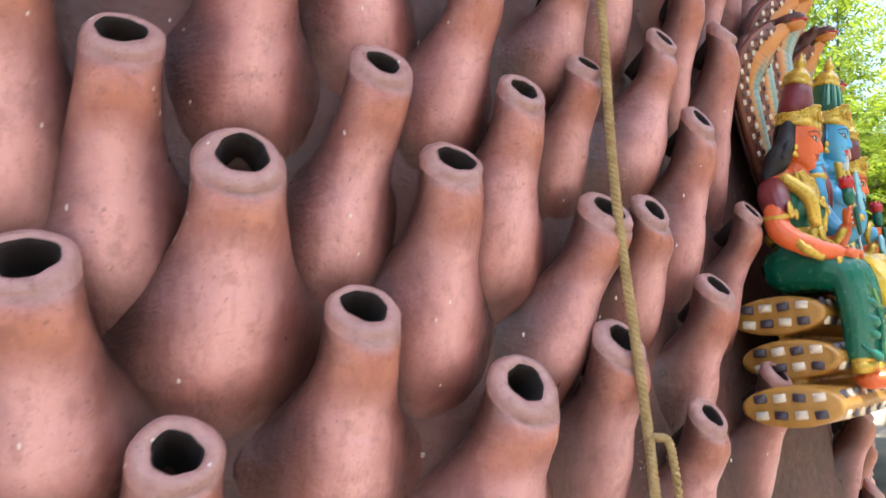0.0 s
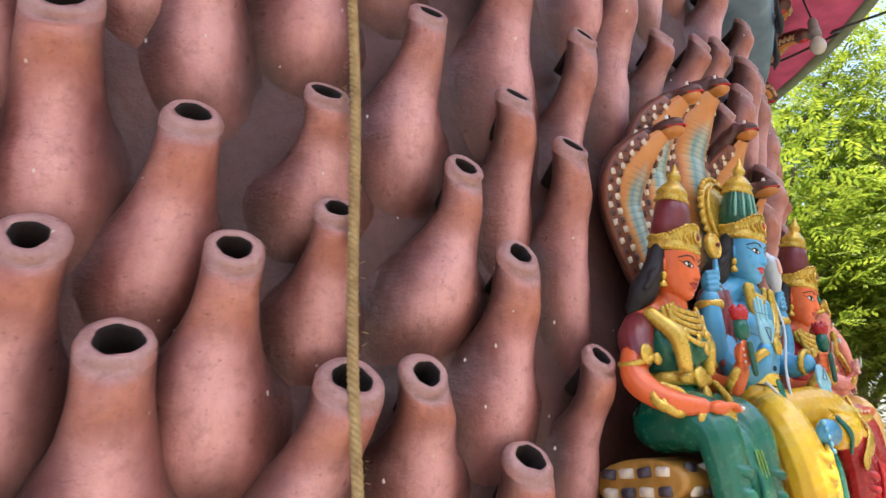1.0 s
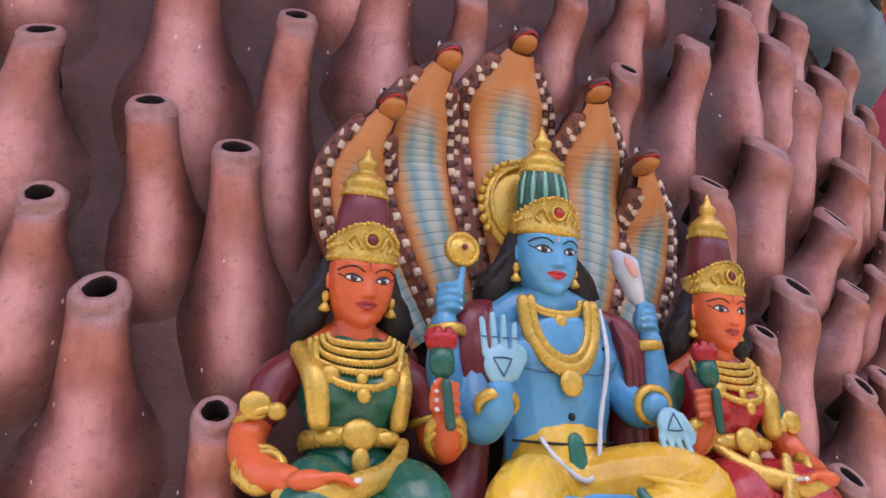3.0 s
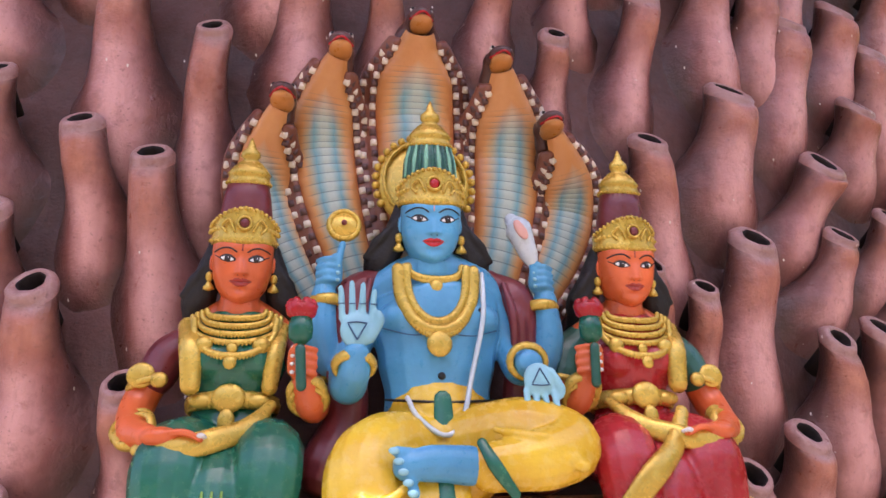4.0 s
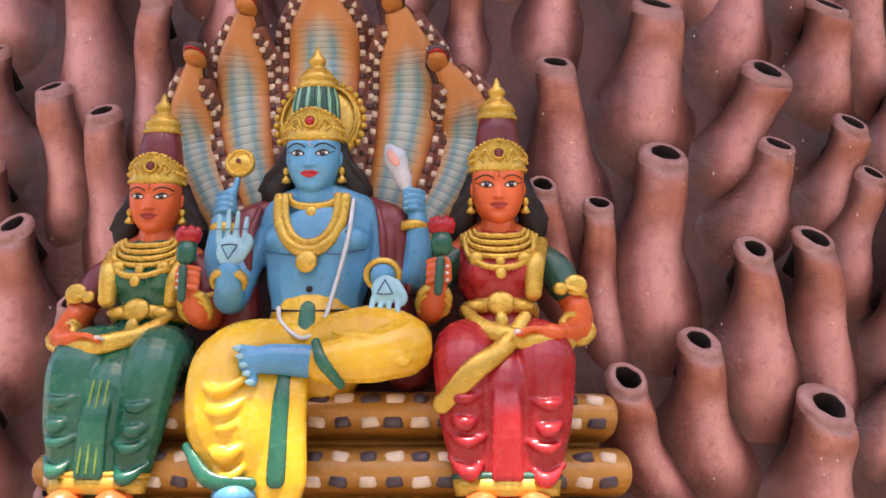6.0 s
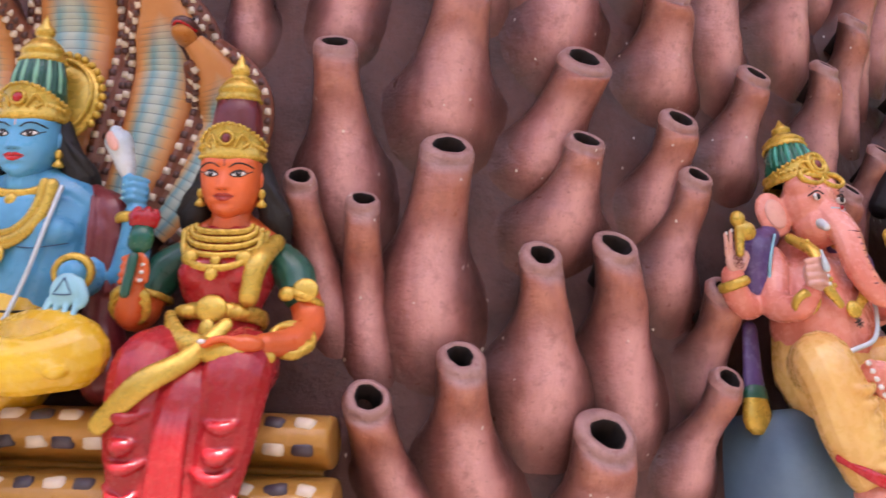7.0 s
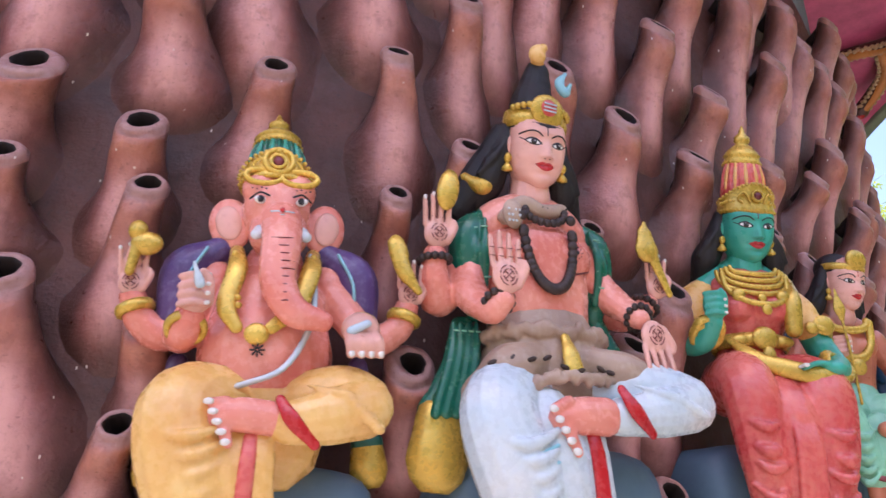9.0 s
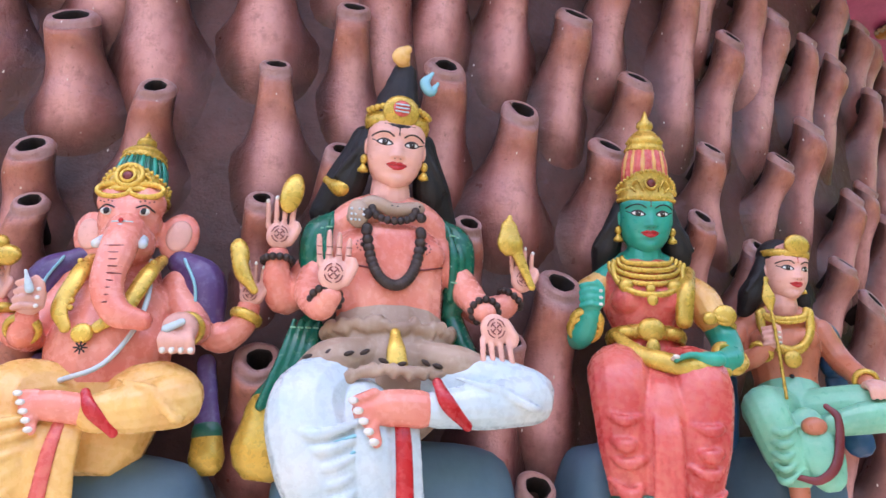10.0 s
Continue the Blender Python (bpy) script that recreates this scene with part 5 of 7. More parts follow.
    for j in range(4):
        f.limb(PALE_PINK, [(0.098 + 0.011 * j, oc + 0.108, 0.112), (0.098 + 0.012 * j, oc + 0.125, 0.1), (0.1 + 0.012 * j, oc + 0.118, 0.086)], [0.007, 0.0068, 0.006], seg=8)
        f.ball(EYE_WHITE, (0.1 + 0.012 * j, oc + 0.125, 0.086), (0.004, 0.003, 0.005), soft=False)
    f.limb(WHITE, [(0.1, oc + 0.118, 0.115), (0.12, oc + 0.12, 0.125)], [0.006, 0.005], soft=False)
    # dhoti
    f.limb(CREAM, [(0, oc, 0.055), (0, oc + 0.005, 0.03), (0, oc + 0.01, 0.0)], [0.084, 0.088, 0.08], flat=0.8)
    f.limb(CREAM, [(-0.03, oc + 0.02, 0.03), (-0.08, oc + 0.075, 0.03), (-0.092, oc + 0.105, 0.0), (-0.075, oc + 0.105, -0.06), (-0.045, oc + 0.095, -0.115)], [0.05, 0.05, 0.048, 0.05, 0.044])
    f.limb(CREAM, [(0.03, oc + 0.02, 0.03), (0.09, oc + 0.07, 0.036), (0.118, oc + 0.092, 0.026), (0.08, oc + 0.12, 0.012), (0.03, oc + 0.125, 0.004)], [0.046, 0.044, 0.038, 0.033, 0.026])
    for j in range(6):
        f.limb(CREAM, [(-0.13 + 0.008 * j, oc + 0.1, 0.01 - 0.02 * j), (-0.085 + 0.006 * j, oc + 0.152 - 0.003 * j, -0.014 - 0.02 * j), (-0.03, oc + 0.128 - 0.003 * j, 0.004 - 0.018 * j)], [0.003, 0.006, 0.003], seg=8)
        f.limb(CREAM, [(0.05 + 0.01 * j, oc + 0.12, 0.048 - 0.004 * j), (0.09 + 0.008 * j, oc + 0.138, 0.034 - 0.008 * j), (0.14, oc + 0.1, 0.03 - 0.004 * j)], [0.002, 0.0045, 0.002], seg=8)
    f.limb(LIP_RED, [(0.018, oc + 0.142, 0.028), (0.032, oc + 0.154, 0.004), (0.058, oc + 0.138, -0.022)], [0.006, 0.009, 0.006], soft=False, flat=0.6)
    f.limb(CREAM, [(-0.045, oc + 0.08, 0.0), (-0.04, oc + 0.1, -0.06), (-0.03, oc + 0.09, -0.13)], [0.04, 0.042, 0.04])
    f.limb(CREAM, [(-0.01, oc + 0.11, -0.01), (-0.012, oc + 0.122, -0.05), (-0.015, oc + 0.118, -0.13)], [0.026, 0.028, 0.034], flat=0.5)
    f.limb(SALMON, [(-0.012, oc + 0.126, -0.012), (-0.015, oc + 0.138, -0.05), (-0.02, oc + 0.136, -0.125)], [0.008, 0.009, 0.01], soft=False, flat=0.5)
    f.limb(LIP_RED, [(-0.11, oc + 0.105, -0.1), (-0.07, oc + 0.14, -0.13), (-0.03, oc + 0.13, -0.135)], [0.006, 0.009, 0.008], soft=False, flat=0.6)
    f.limb(skin, [(0.015, oc + 0.125, 0.008), (-0.02, oc + 0.132, 0.012), (-0.045, oc + 0.135, 0.012)], [0.02, 0.02, 0.017])
    for j in range(5):
        f.limb(skin, [(-0.04, oc + 0.138, 0.026 - 0.009 * j), (-0.056 + 0.005 * j, oc + 0.146, 0.024 - 0.011 * j)], [0.007, 0.0062], seg=8)
        f.ball(EYE_WHITE, (-0.059 + 0.005 * j, oc + 0.151, 0.025 - 0.011 * j), (0.006, 0.003, 0.004), soft=False)
    f.ball(skin, (-0.045, oc + 0.105, -0.15), (0.03, 0.05, 0.02))
    return f.finish("elephant_headed_statue", "painted cement pink elephant-headed deity on a blue-grey rock", "statue", sit_frame(turn, z, lean), "painted figures on the mound")


elephant_god(-13.9, 1.695, 4.0)


def ascetic_god(turn, z, lean):
    f = Figure()
    oc, skin = 0.11, PINK_SKIN
    front = chest(oc, 0.095, 0.058)
    face(f, PALE_PINK, 0, 0.13, 0.42, 0.047, 0.07, mark=BLACK)
    # tall dark hair, diadem, crescent and water spout
    f.limb(BLACK, [(0, 0.115, 0.46), (0, 0.105, 0.5), (0.004, 0.1, 0.535), (0.006, 0.1, 0.56)], [0.044, 0.038, 0.028, 0.022])
    f.turned(GOLD, (0, 0.122, 0.452), [(0.046, -0.004), (0.051, -0.004), (0.054, 0.01), (0.052, 0.024), (0.044, 0.024)], 1.0, -0.1)
    f.ball(GOLD, (0, 0.17, 0.478), (0.03, 0.008, 0.028), soft=False)
    f.ball(SALMON, (0, 0.178, 0.482), (0.014, 0.004, 0.014), soft=False)
    for j in range(3):
        f.line(WHITE, [(-0.01, 0.183, 0.476 + 0.006 * j), (0.01, 0.183, 0.476 + 0.006 * j)], 0.0015)
    for k in range(-6, 7):
        a = k * 0.2
        f.ball(GOLD, (math.sin(a) * 0.052, 0.122 + math.cos(a) * 0.052, 0.478 + 0.002 * (6 - abs(k))), 0.006, soft=False)
    f.limb(CREAM, [(0.002, 0.11, 0.575), (-0.004, 0.12, 0.59), (0.006, 0.125, 0.6)], [0.012, 0.013, 0.008])
    f.ball(CREAM, (-0.004, 0.122, 0.585), (0.016, 0.012, 0.016))
    f.limb(PALE_BLUE, [(0.052, 0.118, 0.566), (0.04, 0.122, 0.545), (0.05, 0.124, 0.53), (0.062, 0.12, 0.548)], [0.003, 0.009, 0.009, 0.003], soft=False)
    for s in (-1, 1):
        f.limb(BLACK, [(s * 0.05, 0.1, 0.44), (s * 0.075, 0.085, 0.36), (s * 0.1, 0.075, 0.31)], [0.02, 0.032, 0.026])
    f.nod((0, 0.12, 0.34), 14.0, 0.0, 3.0)
    f.limb(GOLD, [(-0.1, 0.1, 0.372), (-0.08, 0.115, 0.352), (-0.062, 0.12, 0.36)], [0.008, 0.014, 0.008], soft=False)
    # torso
    f.limb(skin, [(0.005, oc, 0.09), (0.005, oc, 0.13), (0.0, oc + 0.002, 0.19), (0, oc, 0.25), (0, oc - 0.008, 0.3)], [0.082, 0.08, 0.088, 0.092, 0.036], flat=0.66)
    f.limb(skin, [(-0.088, oc - 0.008, 0.275), (-0.045, oc, 0.302), (0, oc, 0.312), (0.045, oc, 0.302), (0.088, oc - 0.008, 0.275)], [0.03, 0.036, 0.04, 0.036, 0.03])
    for s in (-1, 1):
        f.ball(skin, (s * 0.042, oc + 0.026, 0.235), (0.044, 0.036, 0.032))
        f.ball(skin, (s * 0.09, oc - 0.01, 0.268), (0.034, 0.032, 0.032))
        f.line(MAROON, [(s * 0.006, oc + 0.05, 0.207), (s * 0.04, oc + 0.056, 0.204), (s * 0.08, oc + 0.032, 0.217)], 0.0014)
        f.ball(BLACK, (s * 0.048, oc + 0.062, 0.238), 0.0036, soft=False)
        for j in range(10):
            a = j * 0.628
            f.ball(BLACK, (s * 0.048 + 0.009 * math.cos(a), oc + 0.0605, 0.238 + 0.009 * math.sin(a)), 0.0012, soft=False)
    for j in range(8):
        a = j * math.pi / 4
        f.line(BLACK, [(0.006 + 0.002 * math.cos(a), oc + 0.0545, 0.135 + 0.002 * math.sin(a)), (0.006 + 0.009 * math.cos(a), oc + 0.054, 0.135 + 0.009 * math.sin(a))], 0.0013)
    # snake round the neck, bead strings
    f.limb(HIDE, [(-0.06, oc + 0.035, 0.29), (-0.035, oc + 0.05, 0.312), (0.0, oc + 0.045, 0.304), (0.035, oc + 0.04, 0.31), (0.05, oc + 0.01, 0.32)], [0.012, 0.012, 0.012, 0.012, 0.01], soft=False)
    f.ball(HIDE, (-0.055, oc + 0.055, 0.29), (0.017, 0.012, 0.024), soft=False)
    for j in range(9):
        f.ball(BLACK, (-0.03 + 0.009 * j, oc + 0.06 - 0.0012 * j, 0.311 - 0.004 * math.sin(j * 0.4)), 0.0018, soft=False)
        f.ball(WHITE, (-0.066 + 0.006 * (j % 4), oc + 0.067, 0.276 + 0.009 * (j // 3)), 0.0022, soft=False)
    for k in range(31):
        a = math.pi * (k / 30 - 0.5) * 1.08
        x, zz = 0.042 * math.sin(a) * (1 - 0.1 * math.cos(a)), 0.3 - 0.125 * abs(math.cos(a)) ** 0.55
        f.ball(BEAD, (x, front(x, zz) + 0.01, zz), (0.0088, 0.008, 0.0088), soft=False)
    for k in range(11):
        a = math.pi * (k / 10 - 0.5)
        f.ball(BEAD, (0.034 * math.sin(a), front(0.034 * math.sin(a), 0) + 0.004, 0.3 - 0.02 * math.cos(a)), 0.0068, soft=False)
    # green scarf
    for s in (-1, 1):
        f.limb(GREEN, [(s * 0.075, oc + 0.0, 0.305), (s * 0.112, oc + 0.006, 0.265), (s * 0.112, oc + 0.004, 0.2), (s * 0.1, oc - 0.0, 0.15)], [0.015, 0.026, 0.024, 0.016])
        for j in range(3):
            f.limb(GREEN, [(s * (0.092 + 0.013 * j), oc + 0.03 - 0.008 * j, 0.285 - 0.006 * j), (s * (0.098 + 0.013 * j), oc + 0.032 - 0.008 * j, 0.23), (s * (0.094 + 0.01 * j), oc + 0.02 - 0.006 * j, 0.17)], [0.003, 0.0058, 0.004], seg=8)
            for i in range(4):
                f.line(MINT, [(s * (0.093 + 0.013 * j), oc + 0.039 - 0.008 * j, 0.27 - 0.026 * i), (s * (0.101 + 0.013 * j), oc + 0.037 - 0.009 * j, 0.27 - 0.026 * i)], 0.0014)
    f.limb(GREEN, [(-0.115, oc - 0.02, 0.13), (-0.125, oc - 0.01, 0.08), (-0.148, oc + 0.0, 0.03), (-0.165, oc + 0.0, 0.0)], [0.02, 0.026, 0.03, 0.034], flat=0.6)
    for j in range(4):
        f.limb(GREEN, [(-0.104 - 0.012 * j, oc + 0.006, 0.13), (-0.115 - 0.012 * j, oc + 0.014, 0.08), (-0.135 - 0.015 * j, oc + 0.024, 0.0)], [0.003, 0.006, 0.006], seg=8)
        for i in range(4):
            f.line(MINT, [(-0.106 - 0.011 * j - 0.006 * i, oc + 0.021, 0.115 - 0.025 * i), (-0.112 - 0.011 * j - 0.006 * i, oc + 0.022, 0.115 - 0.025 * i)], 0.0014)
    f.limb(GOLD, [(-0.165, oc + 0.004, -0.005), (-0.172, oc + 0.004, -0.06)], [0.036, 0.044], soft=False, flat=0.6)
    f.limb(GREEN, [(0.105, oc - 0.0, 0.14), (0.115, oc + 0.01, 0.1), (0.125, oc + 0.02, 0.075)], [0.016, 0.018, 0.016])
    # arms
    f.limb(skin, [(-0.088, oc - 0.01, 0.262), (-0.15, oc - 0.01, 0.17), (-0.168, oc + 0.01, 0.185), (-0.17, oc + 0.02, 0.225)], [0.028, 0.026, 0.022, 0.017])
    palm_up(f, PALE_PINK, (-0.17, oc + 0.03, 0.252), 0.05, 0.1, EYE_WHITE)
    palm_lines(f, (-0.17, oc + 0.03, 0.252), 0.05, MAROON)
    f.hoop(BEAD, (-0.17, oc + 0.018, 0.217), 0.021, 0.021, 0.006, beads=13)
    f.ball(GOLD, (-0.155, oc + 0.045, 0.318), (0.017, 0.012, 0.034), (0, 12, 0), soft=False)
    f.limb(skin, [(0.088, oc - 0.01, 0.262), (0.14, oc - 0.01, 0.17), (0.18, oc + 0.005, 0.165), (0.2, oc + 0.015, 0.18)], [0.028, 0.025, 0.022, 0.017])
    palm_up(f, PALE_PINK, (0.212, oc + 0.026, 0.206), 0.046, 0.1, EYE_WHITE)
    palm_lines(f, (0.212, oc + 0.026, 0.206), 0.046, MAROON)
    f.hoop(BEAD, (0.196, oc + 0.012, 0.178), 0.02, 0.02, 0.006, (0, 40, 0), beads=12)
    f.limb(GOLD, [(0.222, oc + 0.045, 0.19), (0.205, oc + 0.045, 0.235), (0.195, oc + 0.045, 0.262)], [0.006, 0.009, 0.014], soft=False, flat=0.6)
    f.limb(GOLD, [(0.19, oc + 0.045, 0.26), (0.19, oc + 0.045, 0.29), (0.192, oc + 0.045, 0.308)], [0.022, 0.014, 0.004], soft=False, flat=0.5)
    f.limb(skin, [(-0.085, oc, 0.255), (-0.118, oc + 0.015, 0.18), (-0.108, oc + 0.065, 0.138), (-0.094, oc + 0.09, 0.148)], [0.028, 0.026, 0.022, 0.017])
    palm_up(f, PALE_PINK, (-0.092, oc + 0.1, 0.178), 0.056)
    palm_lines(f, (-0.092, oc + 0.1, 0.178), 0.056, MAROON)
    f.hoop(BEAD, (-0.1, oc + 0.082, 0.145), 0.021, 0.021, 0.006, (-40, 0, 0), beads=12)
    f.limb(skin, [(0.085, oc, 0.255), (0.118, oc + 0.015, 0.19), (0.13, oc + 0.06, 0.15), (0.137, oc + 0.08, 0.137)], [0.028, 0.025, 0.021, 0.017])
    palm_up(f, PALE_PINK, (0.145, oc + 0.1, 0.108), -0.056, 0.15)
    palm_lines(f, (0.145, oc + 0.1, 0.108), -0.056, MAROON)
    f.hoop(BEAD, (0.136, oc + 0.076, 0.14), 0.021, 0.021, 0.006, (-50, 0, 0), beads=12)
    # hide kilt with a ragged edge
    f.limb(HIDE, [(0.002, oc, 0.112), (0.002, oc + 0.006, 0.085), (0.002, oc + 0.012, 0.05)], [0.09, 0.1, 0.108], flat=0.72)
    f.limb(HIDE, [(-0.03, oc + 0.06, 0.075), (-0.085, oc + 0.075, 0.05), (-0.13, oc + 0.07, 0.018)], [0.024, 0.04, 0.03])
    f.limb(HIDE, [(0.03, oc + 0.06, 0.075), (0.09, oc + 0.085, 0.055), (0.14, oc + 0.095, 0.045)], [0.022, 0.03, 0.02])
    rag = random.Random(3)
    for k in range(34):
        a = -1.5 + 3.0 * k / 33
        f.ball(HIDE, (math.sin(a) * 0.096, oc + 0.012 + math.cos(a) * 0.066, 0.112 + rag.uniform(-0.006, 0.004)), (0.009, 0.008, rag.uniform(0.007, 0.014)))
        f.ball(HIDE, (-0.15 + 0.0072 * k, oc + 0.085 + 0.035 * math.sin(k / 33 * math.pi), (0.012 + 0.0016 * k if k < 18 else 0.041) + rag.uniform(-0.006, 0.004)), (0.008, 0.009, rag.uniform(0.006, 0.012)))
    for k in range(9):
        f.ball(BEAD, (-0.12 + 0.026 * k + rag.uniform(-0.006, 0.006), oc + 0.098 + 0.018 * math.sin(k / 8 * math.pi), 0.05 + rag.uniform(-0.01, 0.022)), (0.008, 0.006, 0.0035), (0, rag.uniform(-50, 50), 0), soft=False)
    f.limb(GOLD, [(0.0, oc + 0.085, 0.1), (0.0, oc + 0.1, 0.07), (0.0, oc + 0.105, 0.05)], [0.008, 0.014, 0.016], flat=0.6)
    # white dhoti
    f.limb(WHITE, [(-0.03, oc + 0.02, 0.03), (-0.095, oc + 0.075, 0.015), (-0.12, oc + 0.108, -0.02), (-0.1, oc + 0.115, -0.085), (-0.07, oc + 0.1, -0.15)], [0.05, 0.054, 0.054, 0.058, 0.05])
    f.limb(WHITE, [(0.03, oc + 0.02, 0.03), (0.12, oc + 0.08, 0.028), (0.195, oc + 0.1, 0.012), (0.13, oc + 0.128, -0.004), (0.05, oc + 0.13, -0.012)], [0.046, 0.046, 0.038, 0.034, 0.026])
    for j in range(7):
        f.limb(WHITE, [(-0.17 + 0.009 * j, oc + 0.11, -0.02 - 0.02 * j), (-0.11 + 0.007 * j, oc + 0.168 - 0.003 * j, -0.05 - 0.02 * j), (-0.035, oc + 0.14 - 0.003 * j, -0.022 - 0.018 * j)], [0.003, 0.0065, 0.003], seg=8)
        f.line(PALE_BLUE, [(-0.14 + 0.009 * j, oc + 0.15 - 0.002 * j, -0.048 - 0.02 * j), (-0.1 + 0.007 * j, oc + 0.168 - 0.002 * j, -0.062 - 0.02 * j), (-0.06, oc + 0.158 - 0.003 * j, -0.05 - 0.02 * j)], 0.0026)
        if j < 5:
            f.limb(WHITE, [(0.08 + 0.014 * j, oc + 0.135, 0.03 - 0.004 * j), (0.13 + 0.012 * j, oc + 0.152, 0.014 - 0.006 * j), (0.21, oc + 0.115, 0.012 - 0.004 * j)], [0.002, 0.005, 0.002], seg=8)
    f.limb(LIP_RED, [(0.05, oc + 0.148, 0.022), (0.062, oc + 0.162, -0.008), (0.09, oc + 0.15, -0.036)], [0.007, 0.011, 0.007], soft=False, flat=0.6)
    f.limb(WHITE, [(-0.05, oc + 0.09, -0.01), (-0.045, oc + 0.11, -0.07), (-0.035, oc + 0.1, -0.17)], [0.045, 0.048, 0.045])
    f.limb(WHITE, [(0.0, oc + 0.11, -0.02), (0.0, oc + 0.122, -0.07), (0.002, oc + 0.118, -0.17)], [0.03, 0.032, 0.036], flat=0.5)
    f.limb(LIP_RED, [(0.004, oc + 0.128, -0.025), (0.006, oc + 0.14, -0.07), (0.008, oc + 0.138, -0.165)], [0.01, 0.011, 0.012], soft=False, flat=0.5)
    f.limb(skin, [(0.03, oc + 0.13, -0.012), (-0.012, oc + 0.138, -0.012), (-0.045, oc + 0.142, -0.018)], [0.026, 0.025, 0.02])
    for j in range(5):
        f.limb(skin, [(-0.035, oc + 0.15, 0.004 - 0.012 * j), (-0.06 + 0.007 * j, oc + 0.156, -0.006 - 0.013 * j)], [0.009, 0.0078], seg=8)
        f.ball(EYE_WHITE, (-0.064 + 0.007 * j, oc + 0.163, -0.006 - 0.013 * j), (0.007, 0.003, 0.005), soft=False)
    f.ball(skin, (-0.06, oc + 0.11, -0.195), (0.034, 0.055, 0.022))
    return f.finish("ascetic_deity_statue", "painted cement pink four-armed ascetic deity in white dhoti", "statue", sit_frame(turn, z, lean), "painted figures on the mound")


ascetic_god(-5.9, 1.75, 4.5)


def green_goddess(turn, z):
    ob = goddess(turn, z, SEA_GREEN, SALMON, SALMON, -1, GOLD, SALMON, CREAM, label="painted cement green-skinned goddess in salmon saree and gold jewels", k=1.17, lotus=False, face_to=-27.0, head_turn=3.0)
    return ob


green_goddess(3.2, 1.785)


def spear_boy(turn, z):
    f = Figure()
    oc, skin = 0.1, TAN_SKIN
    front = chest(oc, 0.075, 0.052)
    face(f, PALE_PINK, 0.006, 0.126, 0.362, 0.041, 0.059, mark=LIP_RED)
    f.turned(GOLD, (0.008, 0.122, 0.388), [(0.041, 0.0), (0.046, 0.0), (0.048, 0.012), (0.04, 0.016)], 1.0, -0.12)
    f.ball(GOLD, (0.008, 0.162, 0.412), (0.028, 0.01, 0.022), soft=False)
    f.ball(BLACK, (0.0, 0.112, 0.395), (0.04, 0.038, 0.034))
    f.nod((0.006, 0.115, 0.305), 10.0, 24.0)
    f.limb(skin, [(0, oc, 0.11), (0, oc, 0.15), (0, oc, 0.21), (0, oc - 0.004, 0.245), (0, oc - 0.008, 0.275)], [0.06, 0.058, 0.07, 0.072, 0.03], flat=0.7)
    f.limb(skin, [(-0.07, oc - 0.006, 0.25), (-0.035, oc, 0.268), (0, oc, 0.278), (0.035, oc, 0.268), (0.07, oc - 0.006, 0.25)], [0.024, 0.03, 0.033, 0.03, 0.024])
    for s in (-1, 1):
        f.ball(skin, (s * 0.03, oc + 0.024, 0.225), (0.034, 0.028, 0.024))
        f.limb(NAVY, [(s * 0.06, oc - 0.01, 0.272), (s * 0.088, oc - 0.01, 0.24), (s * 0.092, oc - 0.012, 0.18)], [0.014, 0.024, 0.022])
        f.limb(NAVY, [(s * 0.1, oc - 0.03, 0.16), (s * 0.11, oc - 0.03, 0.09), (s * 0.12, oc - 0.02, 0.04)], [0.02, 0.026, 0.028], flat=0.6)
    f.ball(BLACK, (0.0, oc + 0.042, 0.15), 0.004, soft=False)
    necklace(f, 0, 0.272, 0.045, 0.075, front, 0.0085)
    necklace(f, 0, 0.276, 0.04, 0.02, front, 0.007, pendant=False)
    f.limb(skin, [(-0.075, oc, 0.25), (-0.098, oc + 0.01, 0.185), (-0.07, oc + 0.06, 0.18), (-0.045, oc + 0.085, 0.2)], [0.023, 0.022, 0.019, 0.015])
    fist(f, PALE_PINK, (-0.038, oc + 0.092, 0.213), 0.042, side=1)
    f.hoop(GOLD, (-0.056, oc + 0.075, 0.19), 0.019, 0.019, 0.004, (-30, 40, 0))
    f.line(GOLD, [(-0.03, oc + 0.11, 0.1), (-0.034, oc + 0.115, 0.2), (-0.038, oc + 0.115, 0.27)], 0.003)
    f.limb(GOLD, [(-0.038, oc + 0.115, 0.265), (-0.039, oc + 0.115, 0.285), (-0.041, oc + 0.115, 0.325)], [0.006, 0.012, 0.002], soft=False, flat=0.4)
    f.limb(skin, [(0.075, oc, 0.25), (0.098, oc + 0.01, 0.19), (0.112, oc + 0.05, 0.15), (0.118, oc + 0.08, 0.13)], [0.023, 0.022, 0.019, 0.015])
    f.ball(PALE_PINK, (0.12, oc + 0.1, 0.125), (0.022, 0.022, 0.011))
    for j in range(4):
        f.limb(PALE_PINK, [(0.106 + 0.01 * j, oc + 0.115, 0.124), (0.106 + 0.011 * j, oc + 0.13, 0.115), (0.107 + 0.011 * j, oc + 0.13, 0.1)], [0.006, 0.006, 0.005], seg=8)
    f.hoop(GOLD, (0.116, oc + 0.07, 0.138), 0.019, 0.019, 0.005, (-60, 0, 0))
    f.limb(MINT, [(0, oc, 0.12), (0, oc + 0.004, 0.095), (0, oc + 0.008, 0.07)], [0.064, 0.07, 0.07], flat=0.78)
    f.limb(MINT, [(-0.02, oc + 0.02, 0.085), (-0.06, oc + 0.075, 0.085), (-0.062, oc + 0.105, 0.06), (-0.045, oc + 0.1, 0.01), (-0.025, oc + 0.09, -0.03)], [0.045, 0.042, 0.038, 0.036, 0.028])
